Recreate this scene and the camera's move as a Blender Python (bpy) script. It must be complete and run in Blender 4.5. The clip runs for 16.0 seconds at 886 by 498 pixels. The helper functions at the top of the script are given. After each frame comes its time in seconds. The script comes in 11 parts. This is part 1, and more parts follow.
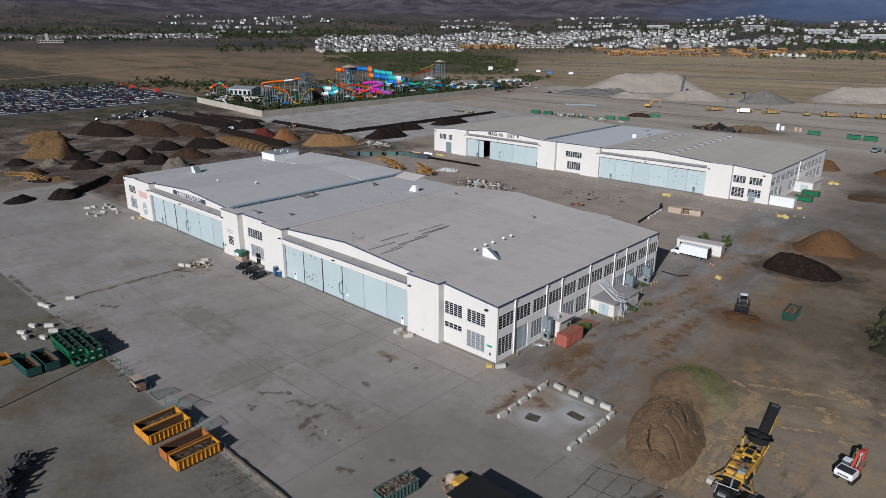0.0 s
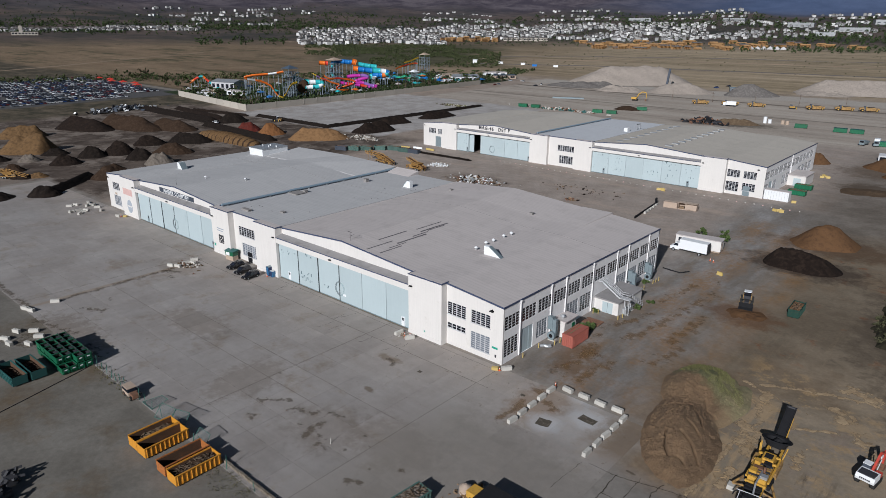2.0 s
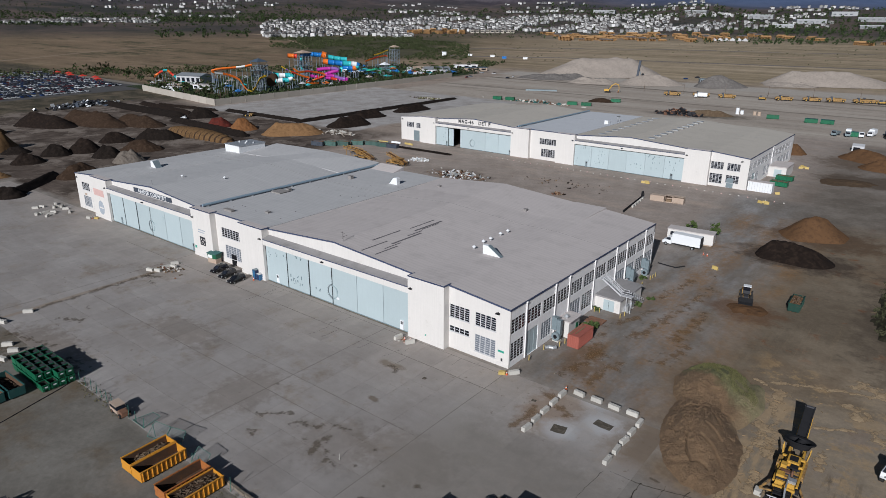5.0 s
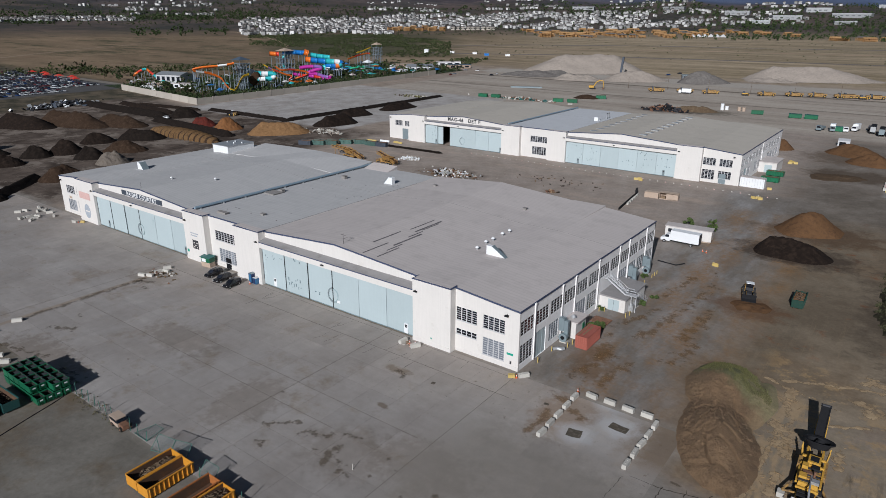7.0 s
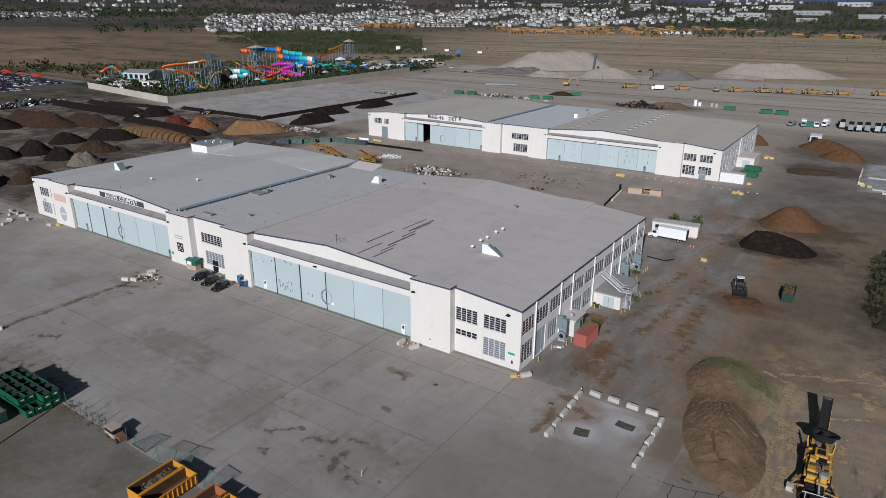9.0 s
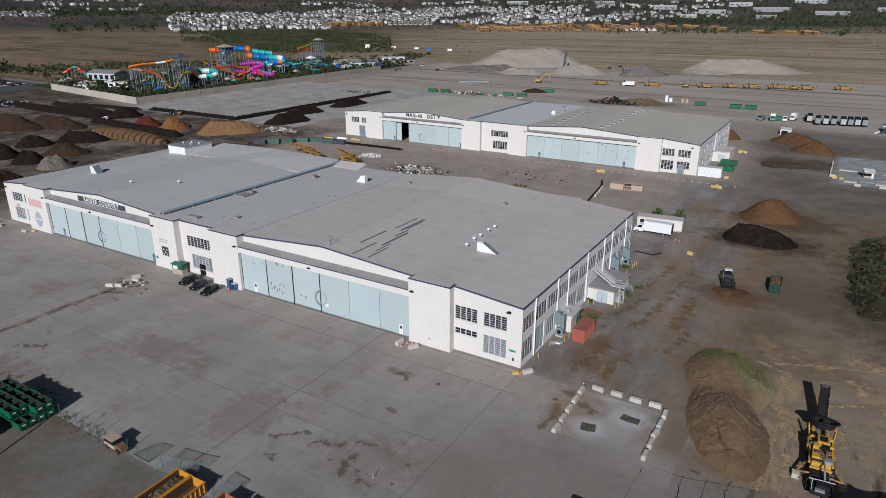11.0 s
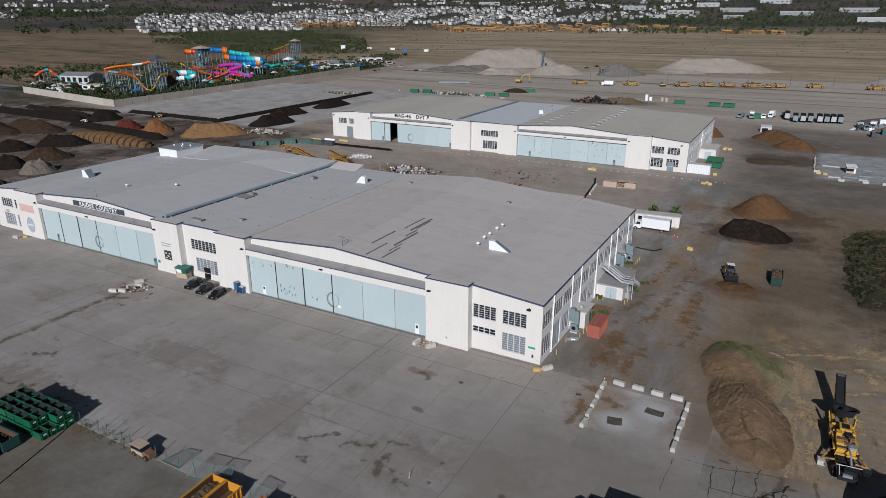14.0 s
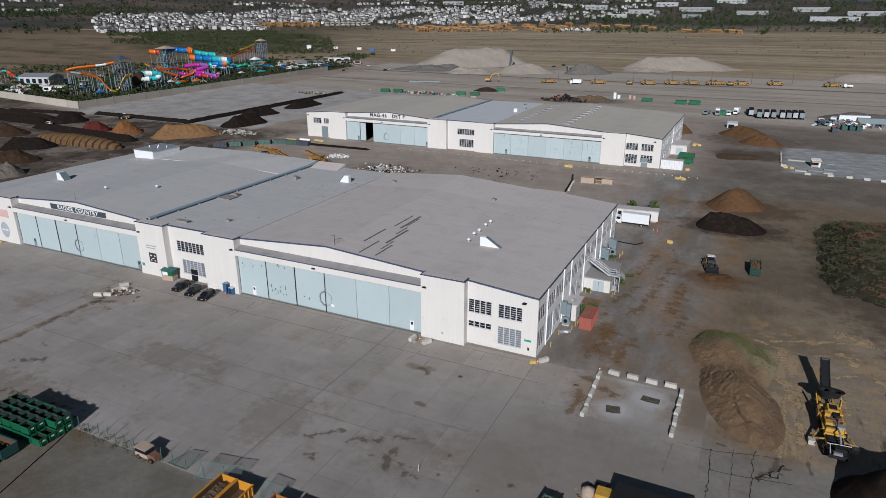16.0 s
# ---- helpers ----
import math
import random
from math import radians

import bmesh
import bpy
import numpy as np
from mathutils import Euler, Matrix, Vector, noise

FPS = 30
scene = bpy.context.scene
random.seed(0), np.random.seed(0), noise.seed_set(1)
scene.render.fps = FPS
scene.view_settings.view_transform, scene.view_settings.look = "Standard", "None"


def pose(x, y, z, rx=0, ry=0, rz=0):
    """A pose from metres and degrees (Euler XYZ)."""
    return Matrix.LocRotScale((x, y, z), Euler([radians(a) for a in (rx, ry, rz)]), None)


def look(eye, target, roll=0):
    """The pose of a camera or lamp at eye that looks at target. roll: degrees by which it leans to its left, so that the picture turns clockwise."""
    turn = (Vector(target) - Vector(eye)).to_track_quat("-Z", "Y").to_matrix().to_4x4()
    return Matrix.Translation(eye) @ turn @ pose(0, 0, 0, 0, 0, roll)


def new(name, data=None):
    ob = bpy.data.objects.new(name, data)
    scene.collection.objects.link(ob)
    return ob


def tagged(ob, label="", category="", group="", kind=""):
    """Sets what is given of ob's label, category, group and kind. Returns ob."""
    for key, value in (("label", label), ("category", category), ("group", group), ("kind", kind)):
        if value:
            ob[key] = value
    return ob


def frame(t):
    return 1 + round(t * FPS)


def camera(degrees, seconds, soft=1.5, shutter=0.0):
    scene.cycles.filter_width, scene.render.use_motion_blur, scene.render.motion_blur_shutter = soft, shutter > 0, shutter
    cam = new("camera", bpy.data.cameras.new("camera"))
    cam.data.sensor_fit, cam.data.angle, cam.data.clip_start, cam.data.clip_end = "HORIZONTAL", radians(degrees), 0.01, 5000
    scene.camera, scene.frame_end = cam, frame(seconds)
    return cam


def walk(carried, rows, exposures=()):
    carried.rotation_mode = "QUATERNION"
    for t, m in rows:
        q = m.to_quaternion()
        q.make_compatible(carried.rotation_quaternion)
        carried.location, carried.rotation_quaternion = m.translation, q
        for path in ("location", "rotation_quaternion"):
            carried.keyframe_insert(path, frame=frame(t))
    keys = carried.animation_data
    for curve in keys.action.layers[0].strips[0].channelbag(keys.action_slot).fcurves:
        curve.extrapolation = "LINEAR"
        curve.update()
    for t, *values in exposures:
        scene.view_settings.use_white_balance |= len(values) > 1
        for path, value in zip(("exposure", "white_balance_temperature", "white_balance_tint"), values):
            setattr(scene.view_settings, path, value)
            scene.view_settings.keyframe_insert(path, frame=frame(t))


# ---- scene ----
cam = camera(68.5, 16.0, soft=0.6)

EXPO, KELVIN, TINT = 0.0, 5780, 9
PATH = [
    (0, (67.274, -87.212, 58.755), (65.981, -85.821, 58.128), 0.3),
    (0.5, (65.874, -87.122, 58.685), (64.592, -85.722, 58.052), 0.4),
    (1, (64.529, -87.015, 58.735), (63.262, -85.608, 58.092), 0.4),
    (1.5, (63.209, -86.922, 58.701), (61.95, -85.508, 58.057), 0.4),
    (2, (61.816, -86.846, 58.594), (60.566, -85.424, 57.948), 0.4),
    (2.5, (60.501, -86.742, 58.559), (59.261, -85.312, 57.912), 0.3),
    (3, (59.206, -86.723, 58.556), (57.977, -85.285, 57.908), 0.3),
    (3.5, (57.888, -86.747, 58.475), (56.684, -85.29, 57.82), 0.3),
    (4, (56.61, -86.838, 58.445), (55.418, -85.373, 57.786), 0.3),
    (6.5, (50.176, -87.602, 58.375), (49.042, -86.099, 57.702), 0.3),
    (7, (49.009, -87.816, 58.339), (47.885, -86.305, 57.666), 0.2),
    (7.5, (47.728, -88.236, 58.357), (46.619, -86.715, 57.68), 0.3),
    (8, (46.581, -88.685, 58.369), (45.487, -87.155, 57.689), 0.3),
    (8.5, (45.468, -89.082, 58.389), (44.392, -87.539, 57.707), 0.3),
    (9, (44.204, -89.485, 58.299), (43.153, -87.925, 57.618), 0.3),
    (9.5, (43.065, -90.029, 58.315), (42.05, -88.447, 57.63), 0.2),
    (12, (37.578, -92.887, 58.158), (36.616, -91.273, 57.474), 0.1),
    (12.5, (36.492, -93.483, 58.145), (35.543, -91.861, 57.461), 0.1),
    (13, (35.401, -94.343, 58.155), (34.468, -92.711, 57.47), 0.1),
    (13.5, (34.309, -95.104, 58.081), (33.392, -93.463, 57.397), 0.1),
    (14, (33.258, -96.001, 58.049), (32.354, -94.353, 57.365), 0.0),
    (14.5, (32.281, -96.857, 57.99), (31.388, -95.203, 57.307), 0.0),
    (15, (31.293, -97.737, 58.019), (30.42, -96.072, 57.335), -0.0),
    (15.5, (30.342, -98.653, 57.947), (29.497, -96.974, 57.263), -0.0),
    (16, (29.438, -99.559, 57.939), (28.624, -97.865, 57.254), -0.0),
]
walk(cam, [(t, look(eye, target, roll)) for t, eye, target, roll in PATH], [(0.0, EXPO, KELVIN, TINT), (7.0, EXPO - 0.03, KELVIN, TINT), (16.0, EXPO - 0.12, KELVIN, TINT)])

# ---------------- light ----------------
SUN_EL, SUN_AZ = 27.0, (0.25, -0.97)  # height of the sun, and the way towards it on the ground
world = bpy.data.worlds.new("sky")
scene.world = world
world.use_nodes = True
wn = world.node_tree.nodes
sky = wn.new("ShaderNodeTexSky")
sky.sky_type, sky.sun_disc = "NISHITA", False
sky.sun_elevation, sky.sun_rotation = radians(SUN_EL), math.atan2(SUN_AZ[0], SUN_AZ[1])
world.node_tree.links.new(sky.outputs[0], wn["Background"].inputs[0])
wn["Background"].inputs[1].default_value = 0.028
sun_data = bpy.data.lights.new("sun", "SUN")
sun_data.energy, sun_data.angle, sun_data.color = 4.5, radians(0.5), (1.0, 0.94, 0.87)
sun = new("sun", sun_data)
sun.matrix_world = look((SUN_AZ[0] * 300, SUN_AZ[1] * 300, 300 * math.tan(radians(SUN_EL))), (0, 0, 0))
scene.view_settings.exposure = 0.0


# ---------------- materials ----------------
class Nodes:
    """Short hand for node graphs."""

    def __init__(self, name, rough=0.8, metal=0.0):
        self.mat = bpy.data.materials.new(name)
        self.mat.use_nodes = True
        self.nt = self.mat.node_tree
        self.bsdf = self.nt.nodes["Principled BSDF"]
        self.bsdf.inputs["Roughness"].default_value = rough
        self.bsdf.inputs["Metallic"].default_value = metal

    def node(self, kind, **props):
        n = self.nt.nodes.new(kind)
        for key, value in props.items():
            setattr(n, key, value)
        return n

    def put(self, socket, value):
        if isinstance(value, bpy.types.NodeSocket):
            self.nt.links.new(value, socket)
        else:
            socket.default_value = value

    def math(self, op, a, b=0.0, clamp=False):
        n = self.node("ShaderNodeMath", operation=op, use_clamp=clamp)
        self.put(n.inputs[0], a)
        self.put(n.inputs[1], b)
        return n.outputs[0]

    def noise(self, where, scale, detail=4.0, rough=0.55):
        n = self.node("ShaderNodeTexNoise")
        self.put(n.inputs["Vector"], where)
        n.inputs["Scale"].default_value, n.inputs["Detail"].default_value, n.inputs["Roughness"].default_value = scale, detail, rough
        return n.outputs[0]

    def mix(self, mask, a, b, mode="MIX"):
        n = self.node("ShaderNodeMix", data_type="RGBA", blend_type=mode)
        self.put(n.inputs[0], mask)
        for sock, value in ((n.inputs[6], a), (n.inputs[7], b)):
            self.put(sock, (*value, 1.0) if isinstance(value, tuple) else value)
        return n.outputs[2]

    def ramp(self, value, lo, hi):
        """0 below lo, 1 above hi."""
        n = self.node("ShaderNodeMapRange")
        self.put(n.inputs[0], value)
        n.inputs[1].default_value, n.inputs[2].default_value = lo, hi
        return n.outputs[0]

    def vary(self, colour, factor, amount):
        """Brightens and darkens a colour by a 0..1 value about its middle."""
        f = self.math("ADD", self.math("MULTIPLY", self.math("SUBTRACT", factor, 0.5), 2 * amount), 1.0)
        n = self.node("ShaderNodeVectorMath", operation="SCALE")
        self.put(n.inputs[0], colour if isinstance(colour, bpy.types.NodeSocket) else tuple(colour))
        self.put(n.inputs["Scale"], f)
        return n.outputs[0]

    def bump(self, height, strength, distance):
        n = self.node("ShaderNodeBump")
        n.inputs["Strength"].default_value, n.inputs["Distance"].default_value = strength, distance
        self.put(n.inputs["Height"], height)
        self.put(self.bsdf.inputs["Normal"], n.outputs[0])

    def done(self, colour):
        self.put(self.bsdf.inputs["Base Color"], (*colour, 1.0) if isinstance(colour, tuple) else colour)
        return self.mat


def surface(name, colour, rough=0.8, metal=0.0, big=0.3, fine=4.0, amount=0.15, bump=0.0, stain=None, stain_at=(0.6, 0.75), each=0.0, island=0.0, streak=0.0, courses=0.0):
    """A worn plain surface: two scales of variation, stains, fine relief, and a tone of its own for each object or piece."""
    g = Nodes(name, rough, metal)
    if rough >= 0.8 and not metal:
        g.bsdf.inputs["Specular IOR Level"].default_value = 0.12
    at = g.node("ShaderNodeTexCoord").outputs["Object"]
    n1, n2 = g.noise(at, big), g.noise(at, fine, 6.0, 0.65)
    c = g.vary(colour, n1, amount)
    c = g.vary(c, n2, amount * 0.8)
    if stain:
        s = g.noise(at, big * 1.7 + 0.13, 8.0, 0.7)
        c = g.mix(g.ramp(s, *stain_at), c, stain)
    if streak:
        m = g.node("ShaderNodeMapping")
        m.inputs["Scale"].default_value = (2.2, 2.2, 0.08)
        g.put(m.inputs[0], at)
        c = g.vary(c, g.noise(m.outputs[0], 1.5, 5.0, 0.7), streak)
    if courses:
        m = g.node("ShaderNodeMapping")
        m.inputs["Scale"].default_value = (0.02, 1.0, 0.02)
        g.put(m.inputs[0], at)
        c = g.vary(c, g.noise(m.outputs[0], 1.1, 3.0, 0.6), courses)
        c = g.vary(c, g.noise(m.outputs[0], 0.12, 3.0, 0.6), courses * 0.7)
        w = g.node("ShaderNodeTexWave", wave_type="BANDS", bands_direction="Y")
        w.inputs["Scale"].default_value, w.inputs["Distortion"].default_value = 0.31, 0.4
        g.put(w.inputs["Vector"], at)
        c = g.vary(c, g.ramp(w.outputs[1], 0.0, 0.25), courses * 0.5)
    if each:
        c = g.vary(c, g.node("ShaderNodeObjectInfo").outputs["Random"], each)
    if island:
        c = g.vary(c, g.node("ShaderNodeNewGeometry").outputs["Random Per Island"], island)
    if bump:
        g.bump(n2, 0.6, bump)
    return g.done(c)


M = {
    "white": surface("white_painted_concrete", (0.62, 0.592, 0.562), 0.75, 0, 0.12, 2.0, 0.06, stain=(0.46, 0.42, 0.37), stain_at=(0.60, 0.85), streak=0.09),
    # weathered side paint, lightened beyond the front's to make up for weak light
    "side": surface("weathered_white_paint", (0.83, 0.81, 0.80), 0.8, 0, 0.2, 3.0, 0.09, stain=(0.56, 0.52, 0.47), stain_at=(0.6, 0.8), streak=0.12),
    "roof": surface("roof_membrane", (0.480, 0.438, 0.420), 0.85, 0, 0.05, 0.6, 0.05, stain=(0.405, 0.368, 0.352), stain_at=(0.5, 0.75), courses=0.08),
    "roof_blue": surface("roof_membrane_bluish", (0.435, 0.428, 0.425), 0.85, 0, 0.05, 0.6, 0.05, stain=(0.385, 0.380, 0.380), stain_at=(0.5, 0.75), courses=0.08),
    "roof_tan": surface("roof_membrane_tan", (0.44, 0.405, 0.355), 0.85, 0, 0.05, 0.6, 0.05, stain=(0.39, 0.358, 0.315), stain_at=(0.5, 0.75), courses=0.08),
    "roof_pale": surface("pale_bluish_roof_sheet", (0.49, 0.50, 0.52), 0.8, 0, 0.05, 0.6, 0.05, stain=(0.44, 0.45, 0.47), stain_at=(0.5, 0.75), courses=0.08),
    "canopy_grey": surface("grey_canopy_sheet", (0.27, 0.258, 0.255), 0.85, 0, 0.1, 0.8, 0.08, stain=(0.20, 0.19, 0.185), stain_at=(0.5, 0.7)),
    "roof_dark": surface("bare_roof_strip", (0.13, 0.12, 0.125), 0.9, 0, 0.3, 3.0, 0.15),
    "trim": surface("dark_blue_flashing", (0.045, 0.06, 0.115), 0.6, 0, 0.5, 4.0, 0.2),
    "door": surface("pale_blue_door_paint", (0.40, 0.468, 0.485), 0.55, 0, 0.15, 1.5, 0.05, stain=(0.31, 0.40, 0.42), stain_at=(0.62, 0.8), each=0.04, streak=0.05),
    "bluegrey": surface("blue_grey_duct_paint", (0.20, 0.245, 0.265), 0.5, 0.2, 0.6, 5.0, 0.15),
    "pipe_blue": surface("blue_pipe_paint", (0.25, 0.33, 0.40), 0.5, 0.2, 0.6, 5.0, 0.15),
    # near-black for unlit depth, painted on where no real recess is built
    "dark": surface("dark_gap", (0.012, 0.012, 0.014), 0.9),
    "ring_dark": surface("worn_dark_ring_paint", (0.22, 0.255, 0.27), 0.8, 0, 1.6, 8.0, 0.35),
    "ring_faint": surface("faded_ring_paint", (0.31, 0.385, 0.40), 0.8, 0, 1.6, 8.0, 0.25),
    "bare_scuff": surface("scuffed_dark_mark", (0.17, 0.22, 0.24), 0.8, 0, 1.0, 6.0, 0.3),
    "glass": surface("dark_window_glass", (0.012, 0.014, 0.02), 0.12, 0, 2.0, 9.0, 0.4, each=0.5),
    "pane_grey": surface("painted_over_glass", (0.15, 0.165, 0.19), 0.5, 0, 1.0, 5.0, 0.12, each=0.3),
    "frame": surface("white_steel_frame", (0.47, 0.47, 0.48), 0.6, 0, 1.0, 5.0, 0.08),
    "steel": surface("galvanised_steel", (0.48, 0.49, 0.5), 0.42, 0.6, 1.5, 8.0, 0.12),
    "concrete_block": surface("precast_concrete", (0.46, 0.44, 0.40), 0.9, 0, 0.8, 6.0, 0.12, 0.01, each=0.12),
    "black": surface("black_rubber", (0.018, 0.018, 0.02), 0.8, 0, 1.0, 8.0, 0.3),
    "tyre": surface("tyre_rubber", (0.03, 0.029, 0.028), 0.9, 0, 2.0, 10.0, 0.25),
    "rust": surface("rusty_steel", (0.17, 0.085, 0.05), 0.85, 0.1, 0.8, 6.0, 0.3, stain=(0.07, 0.045, 0.035), stain_at=(0.5, 0.7)),
    "red_box": surface("faded_red_container_paint", (0.31, 0.092, 0.066), 0.6, 0, 0.6, 5.0, 0.15, stain=(0.24, 0.085, 0.06), stain_at=(0.55, 0.75), streak=0.15),
    "yellow": surface("machine_yellow_paint", (0.50, 0.285, 0.04), 0.6, 0, 0.8, 5.0, 0.2, stain=(0.20, 0.12, 0.045), stain_at=(0.54, 0.70)),
    "rusty_yellow": surface("dust_covered_yellow_paint", (0.34, 0.20, 0.06), 0.75, 0, 0.8, 5.0, 0.25, stain=(0.12, 0.075, 0.04), stain_at=(0.46, 0.62)),
    "bin_dusty": surface("dusty_green_bin_paint", (0.05, 0.105, 0.09), 0.7, 0, 0.9, 6.0, 0.2, stain=(0.09, 0.095, 0.08), stain_at=(0.5, 0.7), each=0.25),
    "bin_yellow": surface("orange_yellow_bin_paint", (0.56, 0.245, 0.022), 0.5, 0, 0.8, 5.0, 0.12, stain=(0.36, 0.15, 0.03), stain_at=(0.6, 0.78), streak=0.12),
    "bin_rusty": surface("rust_orange_bin_paint", (0.36, 0.125, 0.03), 0.6, 0, 0.8, 5.0, 0.15, stain=(0.16, 0.06, 0.025), stain_at=(0.5, 0.7), streak=0.15),
    "old_kerb": surface("dirty_old_concrete", (0.20, 0.17, 0.135), 0.9, 0, 0.8, 6.0, 0.2, 0.01, stain=(0.10, 0.08, 0.055), stain_at=(0.5, 0.65), each=0.15),
    "bin_inside": surface("rust_stained_bin_inside", (0.095, 0.058, 0.038), 0.85, 0, 0.8, 6.0, 0.25, stain=(0.20, 0.085, 0.03), stain_at=(0.55, 0.8)),
    "bin_green": surface("green_bin_paint", (0.011, 0.112, 0.052), 0.45, 0, 0.9, 6.0, 0.2, stain=(0.02, 0.09, 0.05), stain_at=(0.55, 0.8), each=0.25),
    "bin_teal": surface("dark_teal_bin_paint", (0.02, 0.085, 0.08), 0.55, 0, 0.9, 6.0, 0.2, stain=(0.06, 0.055, 0.045), stain_at=(0.55, 0.75), each=0.3),
    "white_plain": surface("clean_white_panel", (0.72, 0.73, 0.74), 0.45, 0, 0.5, 4.0, 0.05),
    "tan_metal": surface("faded_tan_metal", (0.40, 0.31, 0.24), 0.6, 0, 0.8, 5.0, 0.12, stain=(0.3, 0.19, 0.13), stain_at=(0.55, 0.75)),
    "car_black": surface("black_car_paint", (0.012, 0.012, 0.014), 0.18, 0, 1.0, 5.0, 0.2),
    "wood": surface("weathered_timber", (0.20, 0.14, 0.09), 0.85, 0, 0.7, 7.0, 0.25, each=0.2, island=0.25),
    # broken timber darkened, with the shadow inside the bins in its colour
    "load_wood": surface("dirty_broken_timber", (0.105, 0.076, 0.052), 0.9, 0, 0.7, 7.0, 0.25, island=0.4),
    "jersey_yellow": surface("yellow_barrier_plastic", (0.46, 0.34, 0.11), 0.6, 0, 1.0, 6.0, 0.15),
    "red": surface("red_machine_paint", (0.42, 0.05, 0.03), 0.5, 0, 1.0, 6.0, 0.15),
    "cone": surface("orange_cone_plastic", (0.65, 0.12, 0.03), 0.6),
}


# ---------------- mesh helpers ----------------
class Mesh:
    """Collects boxes, prisms and tubes into one mesh."""

    def __init__(self):
        self.v, self.f, self.m = [], [], []

    def add(self, verts, faces, mi=0):
        o = len(self.v)
        self.v += [tuple(p) for p in verts]
        self.f += [tuple(i + o for i in face) for face in faces]
        self.m += [mi] * len(faces)
        return self

    def box(self, x0, x1, y0, y1, z0, z1, mi=0, m=None):
        p = [(x0, y0, z0), (x1, y0, z0), (x1, y1, z0), (x0, y1, z0), (x0, y0, z1), (x1, y0, z1), (x1, y1, z1), (x0, y1, z1)]
        if m is not None:
            p = [tuple(m @ Vector(q)) for q in p]
        return self.add(p, [(3, 2, 1, 0), (4, 5, 6, 7), (0, 1, 5, 4), (1, 2, 6, 5), (2, 3, 7, 6), (3, 0, 4, 7)], mi)

    def hull8(self, p, mi=0):
        """A box by its eight corners: four below, four above."""
        return self.add(p, [(3, 2, 1, 0), (4, 5, 6, 7), (0, 1, 5, 4), (1, 2, 6, 5), (2, 3, 7, 6), (3, 0, 4, 7)], mi)

    def prism(self, outline, a, b, axis="y", mi=0):
        """A flat outline, pushed from a to b along an axis."""
        n = len(outline)
        at = {"y": lambda p, s: (p[0], s, p[1]), "x": lambda p, s: (s, p[0], p[1]), "z": lambda p, s: (p[0], p[1], s)}[axis]
        verts = [at(p, a) for p in outline] + [at(p, b) for p in outline]
        faces = [tuple(range(n)), tuple(range(2 * n - 1, n - 1, -1))] + [(i, n + i, n + (i + 1) % n, (i + 1) % n) for i in range(n)]
        return self.add(verts, faces, mi)

    def tube(self, a, b, r0, r1=None, n=8, mi=0):
        a, b = Vector(a), Vector(b)
        r1 = r0 if r1 is None else r1
        w = (b - a).normalized()
        u = w.orthogonal().normalized()
        v = w.cross(u)
        ring = [u * math.cos(2 * math.pi * i / n) + v * math.sin(2 * math.pi * i / n) for i in range(n)]
        verts = [a + r0 * p for p in ring] + [b + r1 * p for p in ring]
        faces = [(i, (i + 1) % n, n + (i + 1) % n, n + i) for i in range(n)] + [tuple(range(n - 1, -1, -1)), tuple(range(n, 2 * n))]
        return self.add(verts, faces, mi)

    def sweep(self, points, r, n=8, mi=0):
        """A round pipe along points."""
        pts = [Vector(p) for p in points]
        verts, faces = [], []
        for i, p in enumerate(pts):
            w = (pts[min(i + 1, len(pts) - 1)] - pts[max(i - 1, 0)]).normalized()
            u = w.cross(Vector((0, 0, 1)))
            u = u.normalized() if u.length > 1e-3 else Vector((1, 0, 0))
            v = w.cross(u)
            verts += [p + r * (u * math.cos(2 * math.pi * k / n) + v * math.sin(2 * math.pi * k / n)) for k in range(n)]
        for i in range(len(pts) - 1):
            for k in range(n):
                faces.append((i * n + k, i * n + (k + 1) % n, (i + 1) * n + (k + 1) % n, (i + 1) * n + k))
        faces += [tuple(range(n)), tuple(range(len(verts) - 1, len(verts) - n - 1, -1))]
        return self.add(verts, faces, mi)

    def data(self, name, mats, smooth=False):
        me = bpy.data.meshes.new(name)
        me.from_pydata(self.v, [], self.f)
        for mat in mats if isinstance(mats, (list, tuple)) else [mats]:
            me.materials.append(mat)
        me.polygons.foreach_set("material_index", self.m)
        if smooth:
            me.polygons.foreach_set("use_smooth", [True] * len(me.polygons))
        me.update()
        return me


def part(name, mesh, mats, parent=None, label="", m=None, smooth=False):
    """One mesh object, under a thing or a part."""
    data = mesh if isinstance(mesh, bpy.types.Mesh) else mesh.data(name, mats, smooth)
    ob = new(name, data)
    if parent is not None:
        ob.parent = parent
    if m is not None:
        ob.matrix_basis = m
    return tagged(ob, label)


def thing(name, label, category, group="", m=None, kind=""):
    """An Empty at the base of a thing, to carry its parts."""
    ob = new(name)
    ob.empty_display_size = 0.5
    if m is not None:
        ob.matrix_basis = m
    return tagged(ob, label, category, group, kind)


